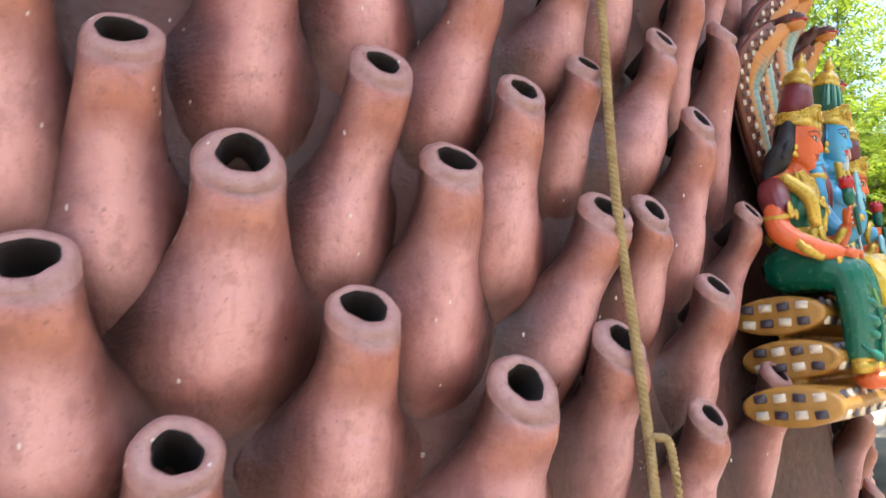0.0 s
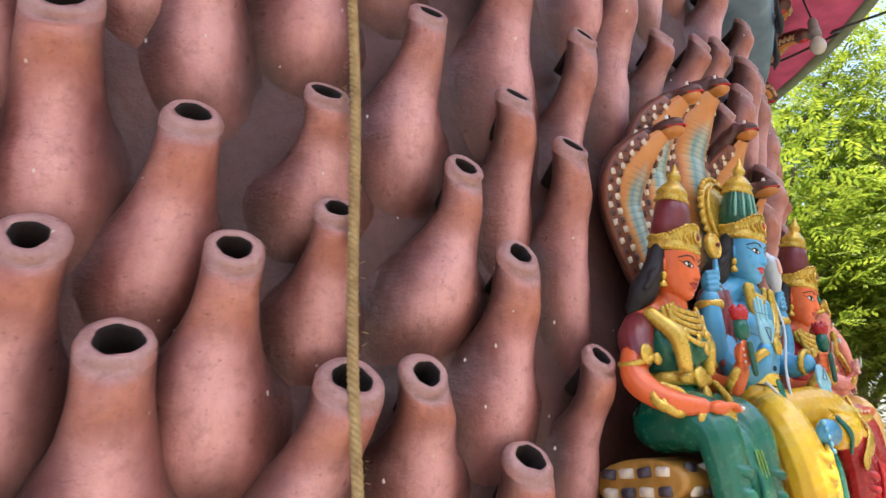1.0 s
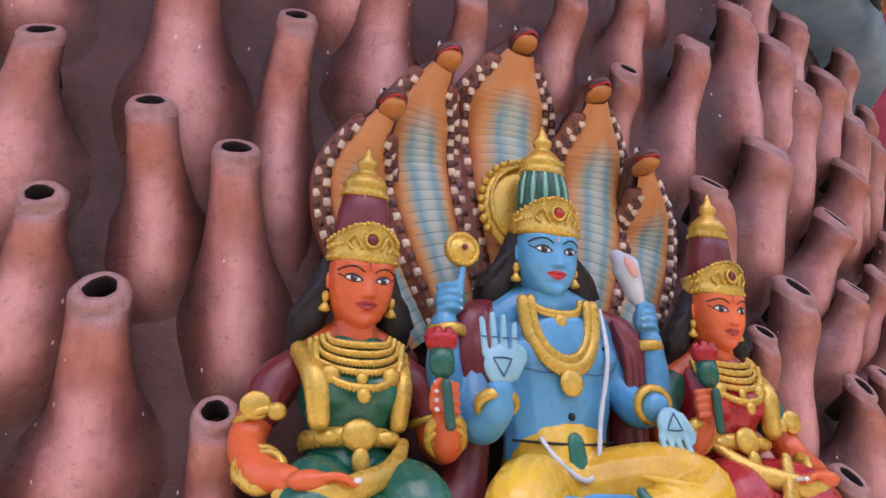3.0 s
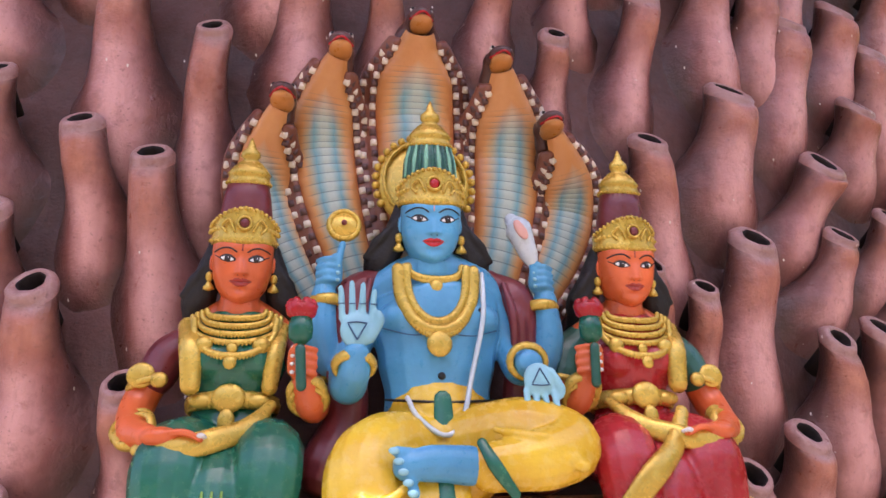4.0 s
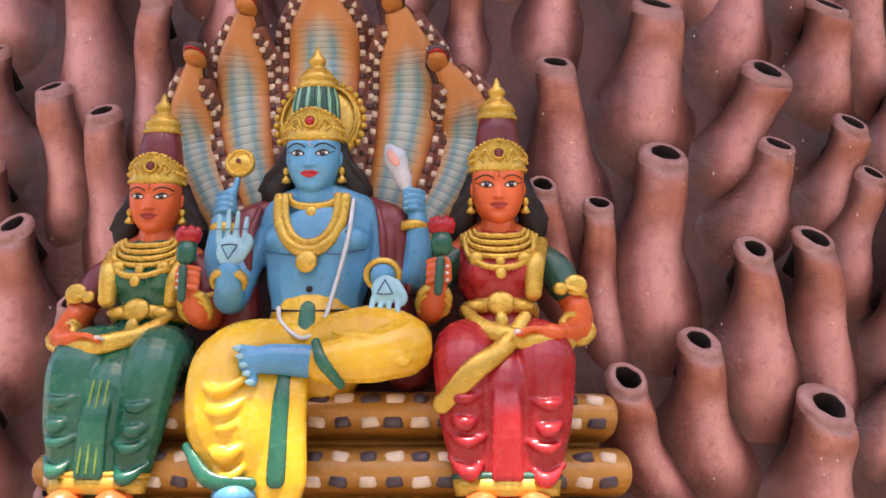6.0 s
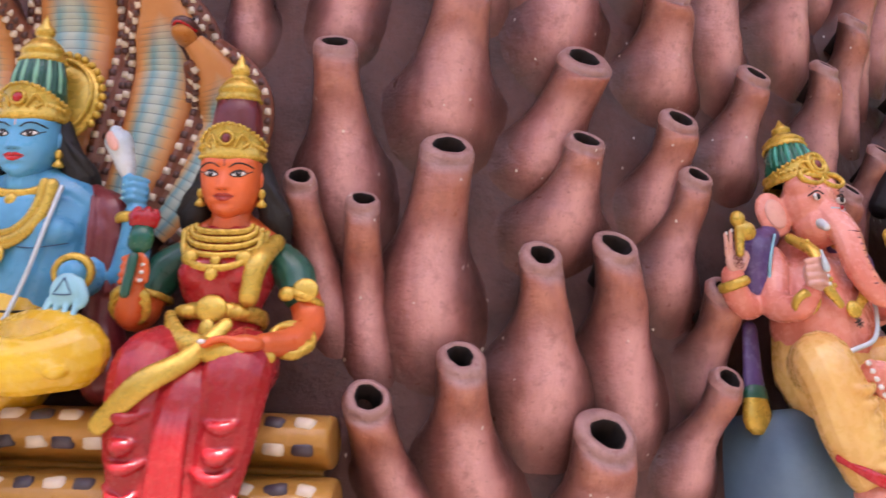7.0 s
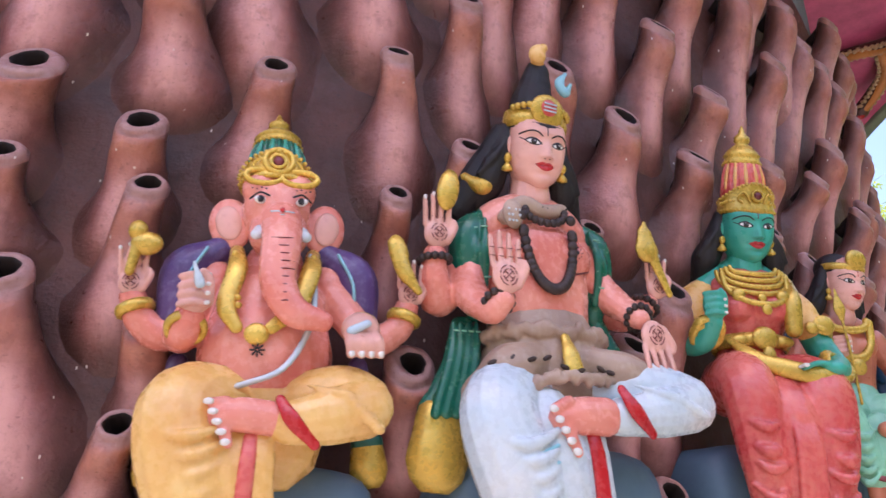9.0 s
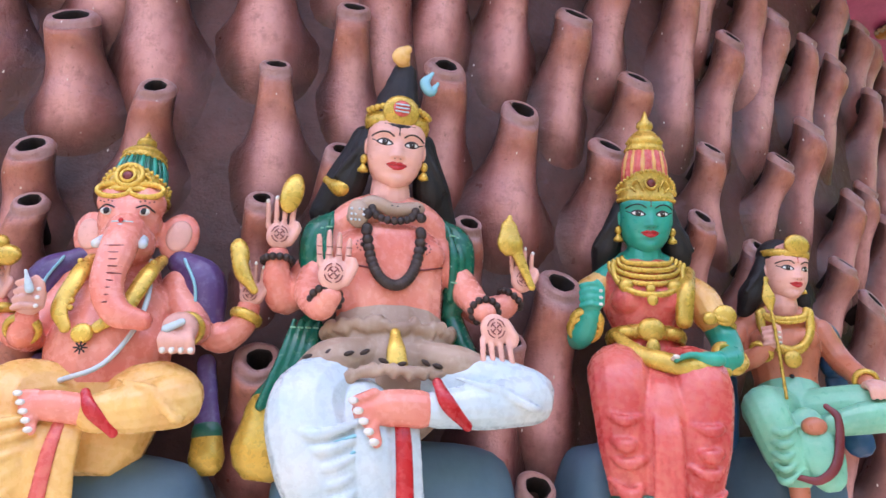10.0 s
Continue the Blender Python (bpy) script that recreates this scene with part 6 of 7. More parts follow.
    f.limb(MINT, [(0.02, oc + 0.02, 0.085), (0.1, oc + 0.07, 0.09), (0.15, oc + 0.09, 0.08), (0.1, oc + 0.11, 0.068), (0.04, oc + 0.11, 0.055)], [0.044, 0.042, 0.034, 0.028, 0.022])
    f.limb(MINT, [(0.0, oc + 0.1, 0.06), (0.015, oc + 0.12, 0.0), (0.02, oc + 0.115, -0.03)], [0.028, 0.034, 0.03], flat=0.5)
    for j in range(5):
        f.limb(MINT, [(-0.09 + 0.006 * j, oc + 0.1, 0.06 - 0.02 * j), (-0.055, oc + 0.142 - 0.004 * j, 0.035 - 0.02 * j), (-0.02, oc + 0.12, 0.05 - 0.018 * j)], [0.002, 0.005, 0.002], seg=8)
    f.limb(MAROON, [(0.03, oc + 0.122, 0.085), (0.045, oc + 0.13, 0.06), (0.03, oc + 0.14, -0.01), (0.0, oc + 0.135, -0.04), (-0.03, oc + 0.12, -0.035)], [0.005, 0.007, 0.008, 0.007, 0.005], soft=False, flat=0.6)
    f.limb(skin, [(-0.025, oc + 0.09, -0.03), (-0.025, oc + 0.088, -0.09)], [0.018, 0.016])
    f.ball(skin, (-0.025, oc + 0.11, -0.1), (0.022, 0.04, 0.015))
    f.ball(skin, (0.005, oc + 0.125, 0.05), (0.022, 0.02, 0.016))
    return f.finish("spear_boy_statue", "painted cement youth with gold spear and mint green dhoti", "statue", sit_frame(turn, z, 1.0, -38.0), "painted figures on the mound")


spear_boy(10.2, 1.75)


# ---- five-headed cobra hood and the coil that the trio sits on ----
COBRA_BACK = paint("dark_brown_scale_paint", (0.085, 0.03, 0.022), 0.42, 0.2)
COBRA_ORANGE = paint("orange_belly_paint", (0.56, 0.22, 0.045), 0.4, 0.25)


def cobra_belly():
    """Belly plates airbrushed teal down the middle, buff beside it and orange to the edges and towards the head."""
    n = Nodes("airbrushed_belly")
    uv = n.add("ShaderNodeUVMap")
    sep = n.add("ShaderNodeSeparateXYZ")
    n.link(uv.outputs[0], sep.inputs[0])
    side = n.math("ABSOLUTE", n.math("SUBTRACT", sep.outputs[0], 0.5))
    side = n.math("ADD", side, n.math("MULTIPLY", n.math("SUBTRACT", n.noise(30.0, 4.0), 0.5), 0.12))
    c = n.ramp(side, [(0.04, (0.42, 0.50, 0.42)), (0.15, (0.14, 0.34, 0.38)), (0.24, (0.42, 0.36, 0.22)), (0.33, (0.62, 0.30, 0.10)), (0.46, (0.44, 0.13, 0.03))])
    head = n.ramp(n.math("ADD", sep.outputs[1], n.math("MULTIPLY", side, 0.35)), [(0.66, 0.0), (0.84, 1.0)])
    c = n.mix(head, c, n.mix(n.noise(22.0, 4.0), (0.50, 0.17, 0.04), (0.68, 0.34, 0.12)))
    wave = n.math("ABSOLUTE", n.math("SINE", n.math("MULTIPLY", sep.outputs[1], math.pi * 28)))
    seam = n.math("MULTIPLY", n.ramp(wave, [(0.03, 1.0), (0.24, 0.0)]), n.ramp(side, [(0.26, 0.75), (0.4, 0.0)]))
    seam = n.math("MULTIPLY", seam, n.ramp(sep.outputs[1], [(0.76, 1.0), (0.8, 0.0)]))
    c = n.mix(seam, c, (0.07, 0.11, 0.11))
    n.bump(n.noise(160.0, 5.0, 0.6), 0.25, 0.002)
    return n.done(c, 0.36)


COBRA_BELLY = cobra_belly()
COBRA_RIM = paint("red_brown_rim_paint", (0.20, 0.06, 0.03), 0.42)
COIL = paint("ochre_coil_paint", (0.46, 0.23, 0.04), 0.42, 0.3)
DASH_WHITE = paint("cream_dash_paint", (0.72, 0.62, 0.48), 0.42, 0.2)
DASH_DARK = paint("plum_dash_paint", (0.06, 0.045, 0.06), 0.42, 0.2)


def cobra_hood(turn, z):
    f = Figure(0.0035)
    # foot, bend and head of each neck: side, height, width
    necks = [((-0.13, 0.24), (-0.225, 0.42), (-0.207, 0.555), 0.037), ((-0.085, 0.27), (-0.145, 0.5), (-0.127, 0.645), 0.042), ((0.0, 0.3), (-0.007, 0.56), (-0.007, 0.7), 0.056),
             ((0.1, 0.27), (0.14, 0.5), (0.117, 0.645), 0.048), ((0.145, 0.24), (0.235, 0.42), (0.192, 0.54), 0.04)]
    for i, (a, b, c, w) in enumerate(necks):
        o = 0.03 + (0.012 if i in (1, 3) else 0.0) + (0.02 if i == 2 else 0.0)
        def at(t, dx, do):
            p = [(1 - t) ** 2 * a[j] + 2 * t * (1 - t) * (2 * b[j] - (a[j] + c[j]) / 2) + t * t * c[j] for j in (0, 1)]
            d = [2 * (1 - t) * (2 * b[j] - (a[j] + c[j]) / 2 - a[j]) + 2 * t * (c[j] - (2 * b[j] - (a[j] + c[j]) / 2)) for j in (0, 1)]
            n = math.hypot(*d)
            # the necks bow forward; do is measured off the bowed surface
            bow = math.atan2(0.42 * max(0, t - 0.5) ** 0.6, n)
            out, drop = do * math.cos(bow), do * math.sin(bow)
            return (p[0] + dx * d[1] / n - drop * d[0] / n, o + out + 0.26 * max(0, t - 0.5) ** 1.6, p[1] - dx * d[0] / n - drop * d[1] / n - 0.045 * max(0, t - 0.5) ** 1.6)

        def wide(t):
            return w * (0.75 + 0.45 * math.sin(min(1, t / 0.9) * math.pi * 0.85)) * (1 if t < 0.7 else 1 - 0.62 * ((t - 0.7) / 0.3) ** 1.3)

        def slope(t):
            p, q = at(max(0, t - 0.02), 0, 0), at(t + 0.02, 0, 0)
            return math.degrees(math.atan2(q[0] - p[0], q[2] - p[2]))

        def lift(t):
            return 0.3 * max(0, t - 0.42)

        ts = [k / 12 for k in range(13)]
        f.limb(COBRA_BACK, [at(t, 0, -0.012) for t in ts], [wide(t) * 1.2 for t in ts], flat=0.26)
        # ribbed belly: a swelling sheet with a scalloped surface, closed by the back behind it
        across, steps, rows = 18, 150, []
        for k in range(steps + 1):
            t = 0.02 + 0.97 * k / steps
            rib = 0.001 * abs(math.sin(math.pi * 28 * t)) ** 0.6 if t < 0.78 else 0.001
            row = []
            for q in range(across + 1):
                e = -1 + 2 * q / across
                swell = math.sqrt(max(0.0, 1 - e * e))
                spot = at(t, e * wide(t) * 0.98, 0.007 + (wide(t) * (0.42 + 0.9 * max(0.0, t - 0.5)) + rib) * swell)
                row.append((f.crisp.verts.new((spot[0], -spot[1], spot[2])), (q / across, t)))
            rows.append(row)
        slot = f.slot(COBRA_BELLY)
        for below, above in zip(rows, rows[1:]):
            for q in range(across):
                ring = (below[q], below[q + 1], above[q + 1], above[q])
                quad = f.crisp.faces.new([v for v, _ in ring])
                quad.material_index = slot
                for loop, (_, place) in zip(quad.loops, ring):
                    loop[f.uv].uv = place
        for s in (-1, 1):
            f.limb(COBRA_RIM, [at(t, s * wide(t) * 1.0, 0.01) for t in ts[:12]], [0.0085] * 12, seg=10)
            f.limb(COBRA_RIM, [at(t, s * wide(t) * 1.26, 0.002) for t in ts[:12]], [0.009] * 12, seg=10)
            for k in range(22):
                t = 0.03 + 0.86 * k / 21
                add_tile(f.crisp, at(t, s * wide(t) * 1.0, 0.0178), (0.0052, 0.0026, 0.0058), (0, slope(t), 0), f.slot(DASH_WHITE if k % 2 else COBRA_BACK))
                add_tile(f.crisp, at(t, s * wide(t) * 1.26, 0.0103), (0.0052, 0.0026, 0.0058), (0, slope(t), 0), f.slot(DASH_WHITE if not k % 2 else COBRA_BACK))
        # head, lips, eyes
        h = at(1.0, 0, 0.0)
        f.ball(COBRA_BACK, (h[0], h[1] + 0.012, h[2] + 0.006), (0.021, 0.034, 0.014))
        f.ball(COBRA_ORANGE, (h[0], h[1] + 0.016, h[2] - 0.006), (0.018, 0.029, 0.01))
        f.line(LIP_RED, [(h[0] - 0.017, h[1] + 0.02, h[2]), (h[0], h[1] + 0.049, h[2] - 0.001), (h[0] + 0.017, h[1] + 0.02, h[2])], 0.0021)
        for s in (-1, 1):
            f.ball(EYE_WHITE, (h[0] + s * 0.013, h[1] + 0.02, h[2] + 0.017), 0.0052, soft=False)
            f.ball(BLACK, (h[0] + s * 0.0135, h[1] + 0.0245, h[2] + 0.0175), 0.0026, soft=False)
    return f.finish("cobra_hood_statue", "painted cement five-headed cobra hood spread behind the seated trio", "statue", sit_frame(turn, z), "painted figures on the mound")


cobra_hood(-38.4, 1.62)


def coil_seat(turn, z):
    """Three heavy coils, each a rounded band bent round the wall, with two rows of painted dashes."""
    f = Figure(0.004)
    rng = random.Random(5)
    for n, (top, half, o) in enumerate(((-0.005, 0.43, 0.105), (-0.082, 0.44, 0.12), (-0.158, 0.5, 0.135))):
        zc, r = top - 0.03, 0.034
        left, right = -half + 0.1, half + 0.0

        def at(x, do, dz):
            # bend with the wall
            return (x, o + do - x * x / (2 * 2.85), zc + dz - (0.11 * max(0.0, x - 0.36) if n == 2 else 0.0))
        xs = [left + (right - left) * k / 14 for k in range(15)]
        add_tube(f.mass(COIL), [at(left - 0.008, -0.03, 0), *[at(x, -0.03, 0) for x in xs], at(right + 0.008, -0.03, 0)], [r * 0.9, *[r] * 15, r * 0.9], 20, 2.4, caps=False)
        for k in range(22):
            x = left + (right - left) * (k + 0.5) / 22
            for dz, off in ((0.016, 0), (-0.014, 1)):
                m = DASH_WHITE if (k + off) % 2 else DASH_DARK
                add_tile(f.crisp, at(x + rng.uniform(-0.002, 0.002), -0.031 + 2.4 * r * math.sqrt(1 - (dz / r) ** 2), dz), (0.0125 * rng.uniform(0.85, 1.15), 0.004, 0.0085), (rng.uniform(-8, 8) - dz * 1400, rng.uniform(-12, 12), 0), f.slot(m))
        for k in range(4):
            for dz, off in ((0.014, 0), (-0.013, 1)):
                add_tile(f.crisp, at(left - 0.011, -0.075 + 0.03 * k, dz), (0.011, 0.006, 0.0075), (0, rng.uniform(-8, 8), -90), f.slot(DASH_WHITE if (k + off) % 2 else DASH_DARK))
    return f.finish("coil_seat_statue", "ochre painted serpent coils with cream and plum dashes as seat", "statue", sit_frame(turn, z), "painted figures on the mound")


coil_seat(-38.4, 1.62)


def rock_seat(turn, z, w, tall, deep, seed):
    bm = bmesh.new()
    bmesh.ops.create_cube(bm, size=1.0)
    bmesh.ops.subdivide_edges(bm, edges=bm.edges[:], cuts=9, use_grid_fill=True)
    for v in bm.verts:
        p = v.co * 2
        q = Vector([math.copysign(abs(c) ** 1.0, c) for c in p])
        n = (abs(q.x) ** 5 + abs(q.y) ** 5 + abs(q.z) ** 5) ** 0.2
        q = q / max(n, 1e-6) * max(abs(c) for c in q)
        q += Vector((0.06, 0.06, 0.05)) * noise.noise(q * 1.3 + Vector((seed, 0, 0)))
        v.co = (q.x * w / 2, q.y * deep / 2 - deep * 0.16, q.z * tall / 2 - tall / 2)
    ob = part("rock_seat", bm, STONE_BLUE)
    ob.matrix_world = sit_frame(turn, z)
    return tagged(ob, "rounded blue-grey painted rock seat fixed to the mound", "rock seat", "rock seats")


rock_seat(-13.6, 1.668, 0.28, 0.26, 0.2, 1)
rock_seat(-5.2, 1.716, 0.36, 0.28, 0.2, 2)
rock_seat(3.4, 1.75, 0.26, 0.28, 0.18, 3)
rock_seat(10.9, 1.80, 0.22, 0.28, 0.18, 4)


# ---- rope, bulb, cables, snakes under the canopy ----
M_ROPE = plain("coir_rope", (0.30, 0.20, 0.08), (0.50, 0.37, 0.17), 60.0, 0.85, 0.6)


def strand_rope(pts, r, turns, strands=3, name="strand", parent=None):
    """A laid rope: strands wound about the path, each a mesh of its own."""
    path = smooth_path(pts, [r] * len(pts), 200 if len(pts) > 5 else 40)
    for k in range(strands):
        bm = bmesh.new()
        line = []
        for i, (p, _) in enumerate(path):
            d = (path[min(i + 1, len(path) - 1)][0] - path[max(i - 1, 0)][0]).normalized()
            side = d.cross(Vector((0, 1, 0))).normalized()
            other = d.cross(side)
            a = 2 * math.pi * (k / strands + turns * i / len(path))
            line.append(p + (side * math.cos(a) + other * math.sin(a)) * r * 0.52)
        add_tube(bm, line, [r * 0.56] * len(line), 7, 1.0, 0, 1)
        ob = part(name, bm, M_ROPE, parent)
    return parent


rope = new("hanging_rope")
rope.matrix_world = frame_on_wall(-54.75, 2.80, 0.0)
strand_rope([(-0.004, 0.02, 1.06), (0.0, 0.02, 1.4), (-0.004, 0.012, 1.75), (0.006, 0.016, 2.1), (0.002, 0.01, 2.5), (0.004, 0.006, 2.9), (0.004, -0.03, 3.2), (0.004, 0.01, 3.74)], 0.0068, 105, parent=rope)
strand_rope([(0.0, 0.022, 1.42), (-0.016, 0.034, 1.39), (-0.016, 0.032, 1.355), (-0.004, 0.026, 1.33)], 0.0055, 9, 2, "knot_loop", rope)
strand_rope([(0.002, 0.024, 1.42), (0.016, 0.036, 1.415), (0.026, 0.034, 1.385), (0.034, 0.03, 1.33)], 0.0055, 9, 2, "loose_end", rope)
fuzz = random.Random(11)
bm = bmesh.new()
for k in range(420):
    z = fuzz.uniform(1.1, 2.9)
    a = fuzz.uniform(0, 6.28)
    p = Vector((0.001 + 0.006 * math.cos(a), 0.014 + 0.006 * math.sin(a), z))
    q = p + Vector((math.cos(a), math.sin(a), fuzz.uniform(-0.8, 0.8))) * fuzz.uniform(0.003, 0.008)
    add_tube(bm, [p, q], [0.0005, 0.0003], 3, 1.0, 0, 1, caps=False)
tagged(part("loose_fibres", bm, M_ROPE, rope), kind="stuff")
tagged(rope, "frayed tan coir rope with a small knot hanging down the mound", "rope")

M_CABLE = plain("black_cable", (0.01, 0.01, 0.01), (0.03, 0.03, 0.03), 30.0, 0.5)
M_SOCKET = plain("grey_socket", (0.22, 0.2, 0.18), (0.32, 0.3, 0.27), 30.0, 0.5)
M_GLASS = plain("frosted_bulb_glass", (0.60, 0.58, 0.50), (0.68, 0.66, 0.58), 30.0, 0.25, 0.05)


def flat_tube(bm, pts, r, seg=8):
    """A tube through world points."""
    add_tube(bm, [(p[0], -p[1], p[2]) for p in pts], [r] * len(pts), seg)


bulb = new("light_bulb")
bulb.location = on_mound(-8.0, 3.11, 3.15)
bm = bmesh.new()
add_turned(bm, (0, 0, 0), [(0.004, -0.034), (0.018, -0.029), (0.028, -0.014), (0.031, 0.0), (0.028, 0.016), (0.02, 0.03), (0.017, 0.036), (0.004, 0.037)])
part("globe", bm, M_GLASS, bulb, "white frosted unlit globe")
bm = bmesh.new()
add_turned(bm, (0, 0, 0.036), [(0.01, 0), (0.022, 0.001), (0.023, 0.03), (0.019, 0.034), (0.02, 0.04), (0.019, 0.075), (0.012, 0.09), (0.004, 0.094)])
part("socket", bm, M_SOCKET, bulb, "grey plastic lamp holder")
bm = bmesh.new()
flat_tube(bm, [(0, 0, 0.125), (-0.012, 0.004, 0.25), (0.008, 0.0, 0.42), (0, 0, 0.60)], 0.004)
part("cord", bm, M_CABLE, bulb)
tagged(bulb, "unlit white bulb in a grey holder hanging from the canopy", "light bulb")

# supply cable from the drum out to a post in the yard
bm = bmesh.new()
flat_tube(bm, [on_mound(9.0, 2.7, 3.42), on_mound(2.2, 3.12, 3.4), on_mound(-0.8, 3.35, 3.42), on_mound(-2.4, 3.52, 3.44), Vector((4.4, 2.9, 3.9)), Vector((8.0, 2.5, 5.0))], 0.006)
tagged(part("supply_cable", bm, M_CABLE), "black supply cable strung from the shrine to a post", "cable")
post = new("cable_post")
post.location = (8.0, 2.5, 0)
bm = bmesh.new()
add_turned(bm, (0, 0, 0), [(0.06, -0.1), (0.09, 0.0), (0.08, 2.0), (0.07, 5.3), (0.02, 5.32)], seg=12)
part("shaft", bm, M_PAVING, post)
bm = bmesh.new()
flat_tube(bm, [(-0.3, 0, 5.0), (0, 0, 5.0), (0.3, 0, 5.0)], 0.03)
part("crossarm", bm, M_SOCKET, post)
tagged(post, "grey concrete cable post in the yard", "post")

M_SNAKE_BACK = paint("dark_snake_paint", (0.07, 0.022, 0.016), 0.42)
M_SNAKE_SPOT = paint("cream_snake_spot", (0.55, 0.40, 0.22), 0.42)


def ceiling_snake(points, r, seed):
    """A painted relief snake that crawls under the canopy; points in turn and radius, head last."""
    f = Figure(0.006)
    pts = [on_mound(a, rad, ROOF_Z - 0.012 - drop) for a, rad, drop in points]
    pts = [(p.x, -p.y, p.z) for p in pts]
    n = len(pts)
    f.limb(M_SNAKE_BACK, pts, [r * (0.6 + 0.4 * min(1, i / 2)) for i in range(n)])
    f.limb(COBRA_ORANGE, [(p[0], p[1], p[2] - r * 0.35) for p in pts], [r * 0.75] * n)
    f.ball(M_SNAKE_BACK, (pts[-1][0], pts[-1][1], pts[-1][2] - r * 0.2), (r * 1.3, r * 1.3, r * 0.9))
    f.ball(LIP_RED, (pts[-1][0], pts[-1][1], pts[-1][2] - r * 0.9), (r * 0.6, r * 0.6, r * 0.3), soft=False)
    path = smooth_path(pts, [r] * n, 9)
    for i, (p, _) in enumerate(path[:-1]):
        d = (path[i + 1][0] - p).normalized()
        side = d.cross(Vector((0, 0, 1))).normalized()
        for s in (-1, 1):
            q = p + side * s * r * 0.85 + Vector((0, 0, -r * (0.25 if i % 2 else 0.5)))
            f.ball(M_SNAKE_SPOT, tuple(q), (r * 0.3, r * 0.3, r * 0.3), soft=False)
    whole = f.finish("ceiling_snake_statue", "dark brown and orange relief snake with cream spots under the canopy", "statue", Matrix.Identity(4), "snakes under the canopy")
    return whole


ceiling_snake([(16.0, 3.02, 0.0), (13.8, 3.18, 0.02), (11.5, 3.28, 0.03), (8.9, 3.33, 0.05), (6.2, 3.31, 0.08), (4.6, 3.36, 0.11)], 0.036, 1)
ceiling_snake([(19.5, 3.42, 0.0), (17.4, 3.42, 0.02), (15.0, 3.38, 0.04), (14.4, 3.45, 0.07), (15.4, 3.52, 0.1)], 0.034, 2)
ceiling_snake([(13.0, 2.92, 0.0), (9.0, 3.02, 0.03), (5.5, 3.12, 0.05), (2.0, 3.2, 0.07), (0.0, 3.16, 0.1)], 0.038, 3)
ceiling_snake([(44.0, 2.82, 0.0), (42.5, 2.92, 0.02), (41.5, 3.04, 0.04), (39.0, 3.12, 0.07)], 0.034, 4)
ceiling_snake([(43.0, 3.05, 0.0), (45.5, 3.09, 0.03), (48.0, 3.08, 0.05), (50.0, 3.03, 0.1)], 0.034, 5)

# dark brush strokes on the upper drum, as relief bands of paint
M_STROKE = plain("blue_black_stroke_paint", (0.012, 0.016, 0.022), (0.04, 0.05, 0.06), 20.0, 0.55)
strokes = random.Random(21)
for k in range(40):
    a = strokes.uniform(-22, -8)
    z = strokes.uniform(3.0, 3.6)
    w, h = strokes.uniform(1.0, 3.4), strokes.uniform(-0.08, 0.02)
    bm = bmesh.new()
    pts = [on_mound(a + w * t, 2.902, z + h * t + 0.02 * math.sin(5 * t + k)) for t in (0, 0.35, 0.7, 1.0)]
    add_tube(bm, [(p.x, -p.y, p.z) for p in pts], [0.004, 0.012, 0.01, 0.003], 8)
    tagged(part("trim_stroke", bm, M_STROKE), kind="structure")


# ---- trees round the yard, and unseen ones added behind the camera ----
def leaf_material(name, a, b):
    n = Nodes(name)
    rnd = n.add("ShaderNodeNewGeometry").outputs["Random Per Island"]
    c = n.mix(rnd, a, b)
    n.done(c, 0.45)
    trans = n.add("ShaderNodeBsdfTranslucent")
    n.link(n.mix(rnd, tuple(v * 1.6 for v in a), tuple(v * 1.6 for v in b)), trans.inputs["Color"])
    mixer = n.add("ShaderNodeMixShader", Fac=0.42)
    n.link(n.bsdf.outputs[0], mixer.inputs[1])
    n.link(trans.outputs[0], mixer.inputs[2])
    n.link(mixer.outputs[0], n.tree.nodes["Material Output"].inputs["Surface"])
    return n.mat


M_LEAF = leaf_material("neem_leaf", (0.09, 0.15, 0.012), (0.26, 0.31, 0.03))
M_BARK = plain("grey_bark", (0.10, 0.075, 0.055), (0.2, 0.16, 0.12), 9.0, 0.9, 0.7, depth=0.02)


